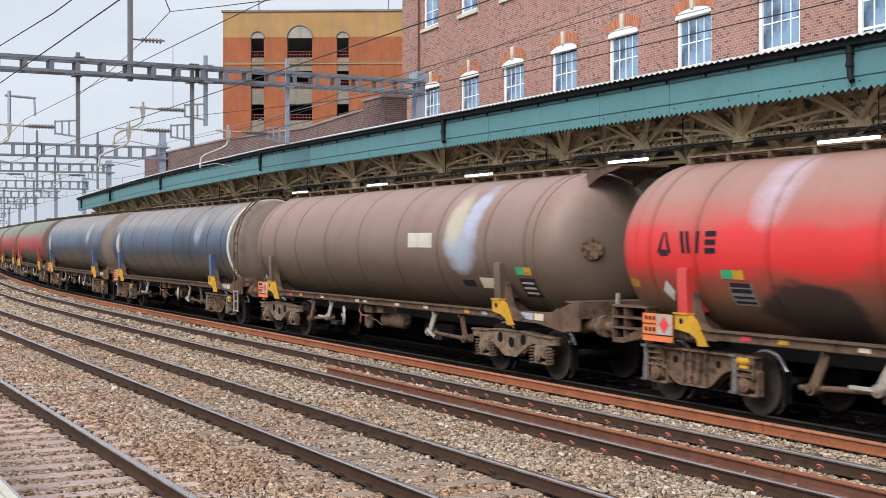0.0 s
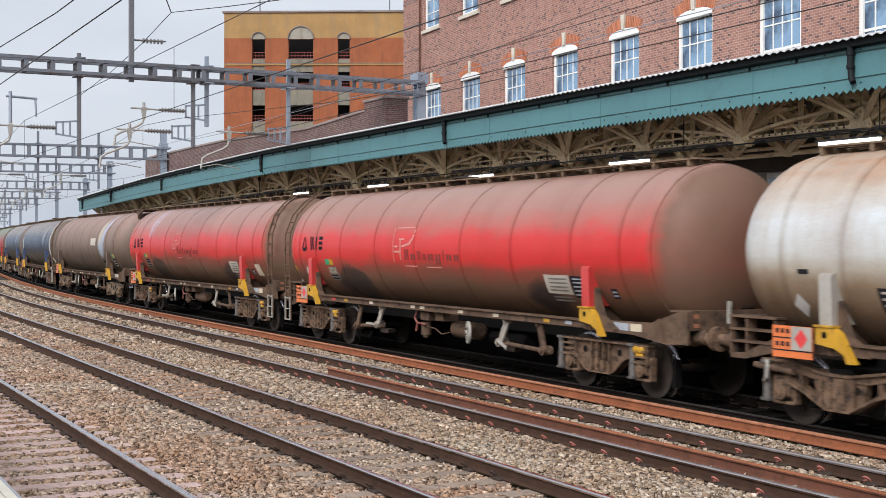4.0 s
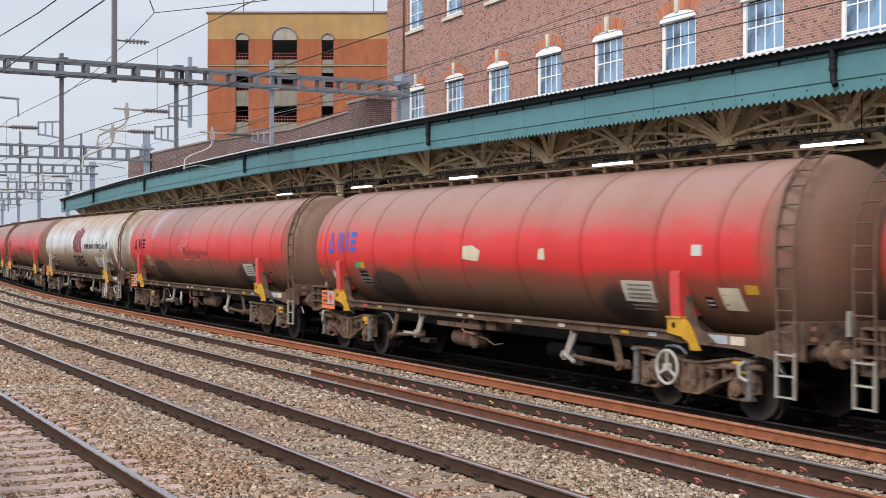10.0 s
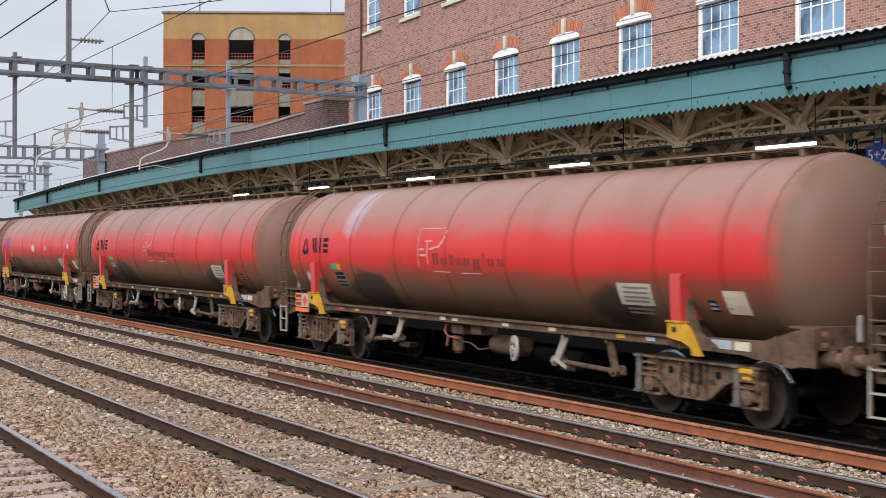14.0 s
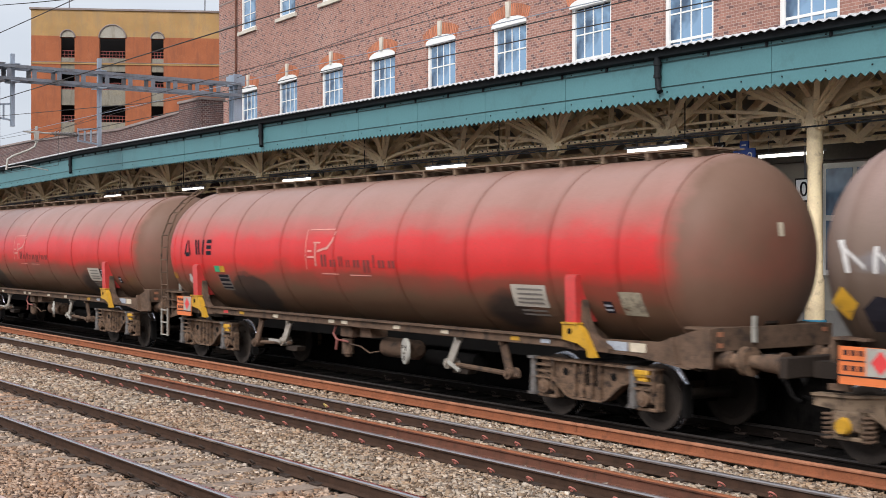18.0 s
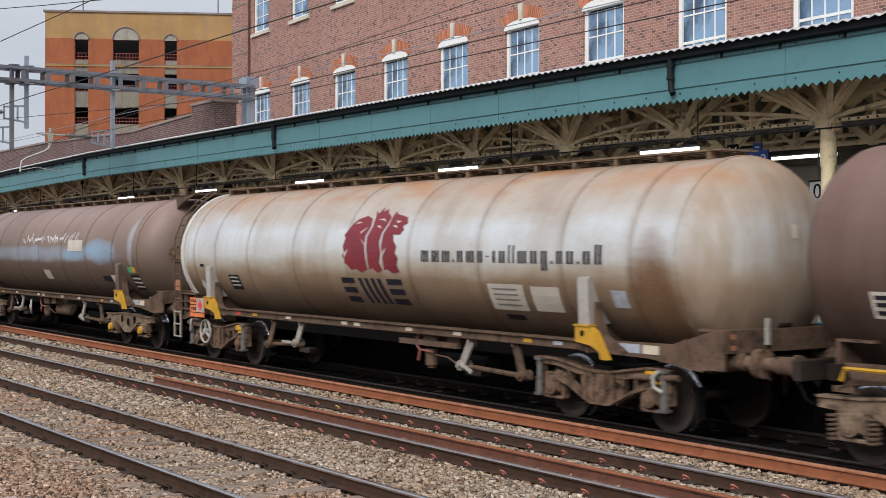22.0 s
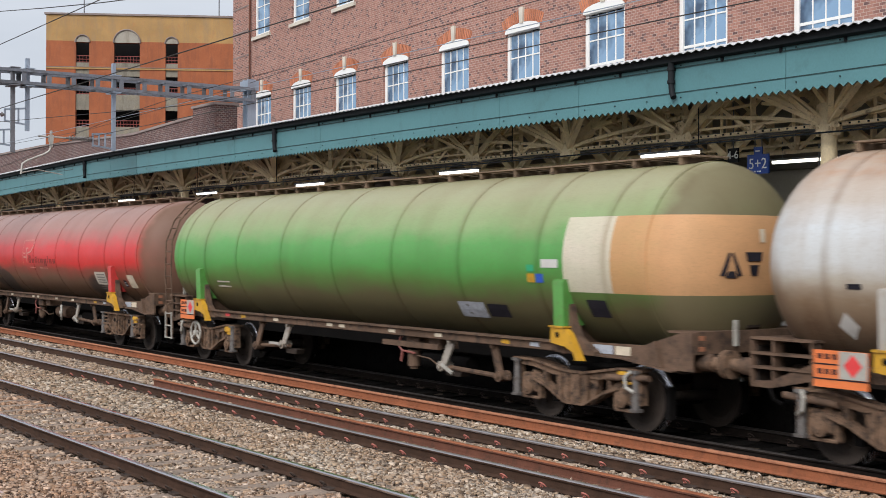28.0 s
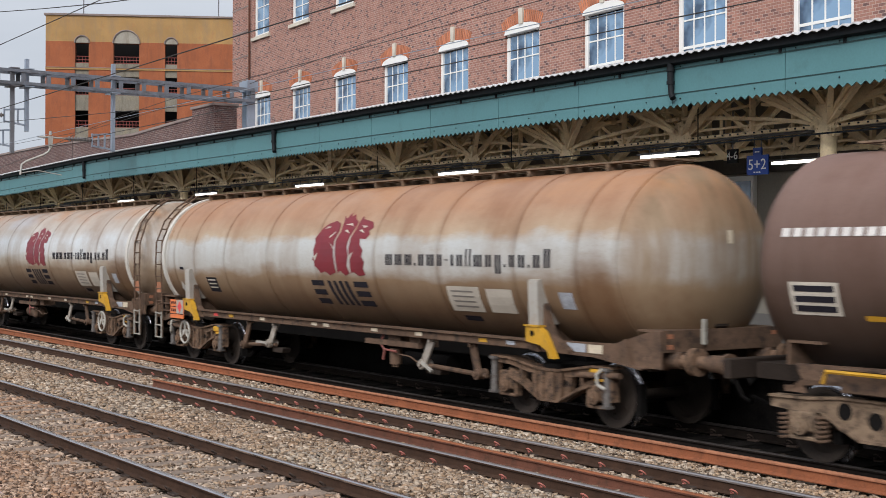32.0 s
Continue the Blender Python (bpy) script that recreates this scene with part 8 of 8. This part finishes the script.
def gantry(s, d_left, d_right, z0, z1, drops, mat, label, posts=(), up=()):
    """An overhead line portal: a ladder-like boom across the tracks with drop posts, arms and insulators."""
    t = thing("gantry", across(s, 0, 0), label, "gantry", "overhead line gantries")
    dd = lambda d: -d
    boom = part("boom", bmesh.new(), M[mat], t)
    bm = bmesh.new()
    for z in (z0, z1):
        for o in (-0.28, 0.28):
            part("chord", bar(bmesh.new(), (o, dd(d_left), z), (o, dd(d_right), z), 0.09, 0.09), M[mat], boom)
    step = 0.75
    n = int((d_right - d_left) / step)
    me = None
    bm = bmesh.new()
    for o in (-0.28, 0.28):
        box(bm, o - 0.02, o + 0.02, -0.065, 0.065, z0, z1)
    for o in (z0, z1):
        box(bm, -0.28, 0.28, -0.04, 0.04, o - 0.03, o + 0.03)
    me = mesh_of(bm, M[mat], name="batten")
    for i in range(n + 1):
        part("batten", me, None, boom, m=pose(0, dd(d_left + step * i), 0))
    for d, zt in posts:
        p = part("post", bmesh.new(), M["steel_grey"], t)
        bm = bmesh.new()
        for o in (-0.16, 0.16):
            box(bm, o - 0.03, o + 0.03, dd(d) - 0.15, dd(d) + 0.15, -0.4, zt)
        box(bm, -0.16, 0.16, dd(d) - 0.02, dd(d) + 0.02, -0.4, zt)
        part("post_web", bm, M["steel_grey"], p)
        bm = box(bmesh.new(), -0.3, 0.3, dd(d) - 0.20, dd(d) + 0.20, z1 - 0.05, z1 + 0.28)
        part("post_head", bm, M["steel_grey"], p)
    for d, zt in up:
        bm = bmesh.new()
        box(bm, -0.07, 0.07, dd(d) - 0.07, dd(d) + 0.07, z0 - 0.15, zt)
        p = part("mast", bm, M["steel_dark"], t)
        bm = bmesh.new()
        a = Vector((0, dd(d), z1 + 0.75))
        rod(bm, a, a + Vector((0, -0.35, 0)), 0.03, 6)
        for i in range(6):
            rod(bm, a + Vector((0, -0.35 - 0.11 * i, 0)), a + Vector((0, -0.39 - 0.11 * i, 0)), 0.075, 10)
        rod(bm, a + Vector((0, -0.35, 0)), a + Vector((0, -1.05, 0.02)), 0.028, 6)
        part("insulator", bm, M["insulator"], p)
    for d, zb, zt, z, tone in drops:
        dp = part("drop_post", bmesh.new(), M[tone], t)
        y = dd(d)
        bm = bmesh.new()
        box(bm, -0.06, 0.06, y - 0.055, y + 0.055, zb, zt)
        part("post_bar", bm, M[tone], dp)
        for zz in (z0 - 0.09, z1 + 0.06):
            part("clamp_plate", box(bmesh.new(), -0.32, 0.32, y - 0.14, y + 0.14, zz, zz + 0.03), M[tone], dp)
        # open bracket, ribbed insulator, cast head and the cream tube that sweeps down to the wire
        for za, zb2 in ((z + 0.22, z + 0.16), (z - 0.26, z - 0.18)):
            part("bracket_bar", bar(bmesh.new(), (0, y + 0.06, za), (0, y + 0.66, zb2), 0.04, 0.05), M["steel_grey"], dp)
        for o in (0.26, 0.46, 0.66):
            part("bracket_post", bar(bmesh.new(), (0, y + o, z + 0.2), (0, y + o, z - 0.22), 0.04, 0.045), M["steel_grey"], dp)
        bm = bmesh.new()
        prof = [(0.0, 0.0), (0.0, 0.04)]
        for i in range(8):
            prof += [(0.04 + 0.09 * i, 0.04), (0.055 + 0.09 * i, 0.075), (0.075 + 0.09 * i, 0.075), (0.09 + 0.09 * i, 0.04)]
        prof += [(0.82, 0.035), (0.82, 0.0)]
        lathe(bm, prof, 12, pose(0, y + 0.68, z, 0, 0, 90))
        part("insulator", bm, M["insulator"], dp, smooth=40)
        part("arm_tube", rod(bmesh.new(), (0, y + 1.45, z), (0, y + 2.35, z + 0.02), 0.026, 8), M["arm_cream"], dp, smooth=40)
        k = y + 1.95
        bm = bmesh.new()
        slab(bm, [(u, q) for u, q in ((-0.08, 0.06), (0.08, 0.06), (0.06, -0.14), (0.04, -0.30), (-0.04, -0.30), (-0.06, -0.14))], -0.04, 0.04, pose(0, k, z, 0, 0, 90))
        rod(bm, (0, k, z + 0.08), (0, k, z + 0.2), 0.045, 8)
        part("arm_head", bm, M["arm_cream"], dp)
        part("register_arm", pipe(bmesh.new(), [Vector((0, k, z - 0.28)), Vector((0, k + 0.05, z - 0.42)), Vector((0, k + 0.2, z - 0.52)), Vector((0, k + 0.72, z - 0.74)), Vector((0, k + 0.86, z - 0.84)), Vector((0, k + 0.90, z - 1.15))], 0.034, 8), M["arm_cream"], dp, "cream swept register arm", smooth=40)
        if zt > 8.0 and tone == "steel_dark":
            bm = rod(bmesh.new(), (0, k, z + 0.1), (0, k, z + 1.0), 0.05, 8)
            rod(bm, (0, k + 0.12, z + 0.86), (0, k - 0.75, z + 0.82), 0.035, 8)
            rod(bm, (0, k - 0.70, z + 0.80), (0, k - 0.72, z + 0.30), 0.03, 8)
            part("stub_mast", bm, M["steel_grey"], dp, smooth=40)
        part("steady_arm", pipe(bmesh.new(), [Vector((0, k + 0.88, z - 1.1)), Vector((0, k + 0.4, z - 1.0)), Vector((0, k - 0.35, z - 1.12))], 0.016, 6), M["arm_cream"], dp, smooth=40)
    return t


def overhead_line():
    TR = (-4.35, -0.753, 2.70, TRAIN_D)
    G, D, F = "steel_grey", "steel_dark", "steel_far"
    gantry(26.0, -9.0, 12.05, 7.45, 7.82, ((7.35, 5.57, 8.30, 5.90, G), (4.25, 5.39, 7.79, 5.85, D), (4.68, 6.05, 8.22, 6.50, G), (0.80, 5.0, 8.06, 5.83, D)), "steel_mid", "grey steel overhead line gantry across the tracks",
           posts=((12.0, 8.15),), up=((2.35, 10.4),))
    gantry(57.3, -9.0, 11.1, 6.98, 7.58, ((7.3, 5.3, 8.3, 6.0, F), (4.2, 5.3, 8.3, 6.0, F), (0.85, 5.3, 8.3, 6.0, F)), F, "grey steel overhead line gantry farther along", posts=((10.75, 8.45),))
    gantry(77.5, -9.0, 11.2, 7.2, 7.75, ((7.3, 5.2, 8.2, 5.95, F), (0.85, 5.2, 8.2, 5.95, F)), F, "grey steel overhead line gantry farther along", posts=((10.85, 8.0),))
    for i, s in enumerate((104, 128, 150, 176, 205, 240, 280, 330)):
        gantry(s, -10.0, 11.6 + 0.01 * s, 7.1, 7.75, ((7.3, 5.2, 8.2, 5.95, F), (0.85, 5.2, 8.2, 5.95, F)), F, "distant grey overhead line gantry", posts=((11.2 + 0.01 * s, 8.1), (-9.5, 8.1)))
    # contact and catenary wires over each track, with droppers; near heights by track
    near = {TR[0]: (4.69, ((-30, 5.3), (0, 4.98), (26, 6.0))), TR[1]: (4.90, ((-30, 6.0), (26, 6.0))),
            TR[2]: (4.97, ((-30, 5.6), (-3, 5.16), (4, 5.12), (8, 5.10), (26, 6.1))), TR[3]: (4.95, ((-30, 6.9), (18, 6.4), (26, 6.1)))}
    for d in TR:
        t = thing("catenary", None, "black overhead wires above a track", "overhead wire", "overhead wires")
        marks_s = [-30, 26, 57.3, 77.5, 104, 128, 150, 176, 205, 240, 280, 330]
        con, cat = [], []
        zc, zk = near[d]
        for a, b in zip(marks_s, marks_s[1:]):
            k = 14
            for i in range(k + 1 if b == 330 else k):
                f = i / k
                s = a + (b - a) * f
                if b == 26:
                    con.append(on(s, d, zc))
                    cat.append(on(s, d, float(np.interp(s, [q[0] for q in zk], [q[1] for q in zk]))))
                else:
                    con.append(on(s, d, zc + (4.95 - zc) * min(1, (s - 26) / 31.3)))
                    cat.append(on(s, d, 6.0 - 3.0 * f * (1 - f)))
        if d != TR[3]:
            part("contact_wire", pipe(bmesh.new(), con, 0.007, 6), M["wire"], t)
        else:
            part("contact_wire", pipe(bmesh.new(), con[14:], 0.007, 6), M["wire"], t)
        part("catenary_wire", pipe(bmesh.new(), cat, 0.007, 6), M["wire"], t)
        for i in range(2, len(con), 4):
            if i > 13 or d in TR[1:2]:
                part("dropper", rod(bmesh.new(), con[i], cat[i], 0.005, 4), M["wire"], t)
    t = thing("catenary", None, "thin pale second wire above the track", "overhead wire", "overhead wires")
    part("catenary_wire", pipe(bmesh.new(), [on(-30 + 2 * i, 2.7, 5.205 + 0.0022 * i) for i in range(29)], 0.006, 5), M["steel_grey"], t)
    # feeder slung from a hanger, and the lines behind the boom
    for pts, r in ((((36, 2.7, 7.85), (30, 2.7, 8.15), (26.1, 2.7, 8.5), (22.8, 2.7, 8.92), (18, 2.7, 8.3), (14.1, 2.7, 7.82), (4, 2.7, 6.7)), 0.011),
                   (((22.8, 2.7, 8.92), (22.9, 2.6, 9.25), (24.5, 2.55, 11.5)), 0.018),
                   (((-20, 9.5, 9.6), (4, 10.6, 8.6), (26, 11.9, 8.0), (42, 11.9, 7.7), (59, 12.5, 8.2)), 0.009)):
        t = thing("feeder_wire", None, "black feeder wire strung high above the tracks", "overhead wire", "feeder wires")
        part("wire", pipe(bmesh.new(), [on(*p) for p in pts], r, 6), M["wire"], t)


far_platform()
canopy()
canopy_frames()
signs()
station_building()
tall_building()
parapet_wall()
car_park()
overhead_line()
build_train()
ballast_stones(-5.6, 0.4, (0.82, 0.56, 0.435), 3)
ballast_stones(0.4, 5.1, (0.82, 0.665, 0.56), 4)


# ---------------------------------------------------------------- what moves
def wagon_pose(k, t):
    """The wagon hangs on its two bogie pivots, which follow the train's track."""
    s = train_u(t) - WAGON * k
    a, b = on(s + 6.225, TRAIN_D), on(s - 6.225, TRAIN_D)
    c, w = (a + b) / 2, a - b
    return pose(c.x, c.y, -0.02, 0, 0, math.degrees(math.atan2(w.y, w.x)))


def motions():
    times = [i * 0.5 for i in range(65)]
    for k, w in ROWS.items():
        walk(w, [(t, wagon_pose(k, t)) for t in times])
    # wheels roll with the distance run, where they pass near enough to be seen turning
    ticks = [i / 15 for i in range(481)]
    for o, ax, k in AXLES:
        near = [t for t in ticks if -14 < train_u(t) - WAGON * k < 40]
        if k < 0 or len(near) < 3:
            continue
        rows = [(t, pose(ax, 0, 0.456, 0, math.degrees((train_u(t) - WAGON * k) / 0.456) % 360, 0)) for t in near]
        if rows[0][0] > 0:
            rows = [(0.0, rows[0][1])] + rows
        if rows[-1][0] < 32:
            rows = rows + [(32.0, rows[-1][1])]
        walk(o, rows)


motions()
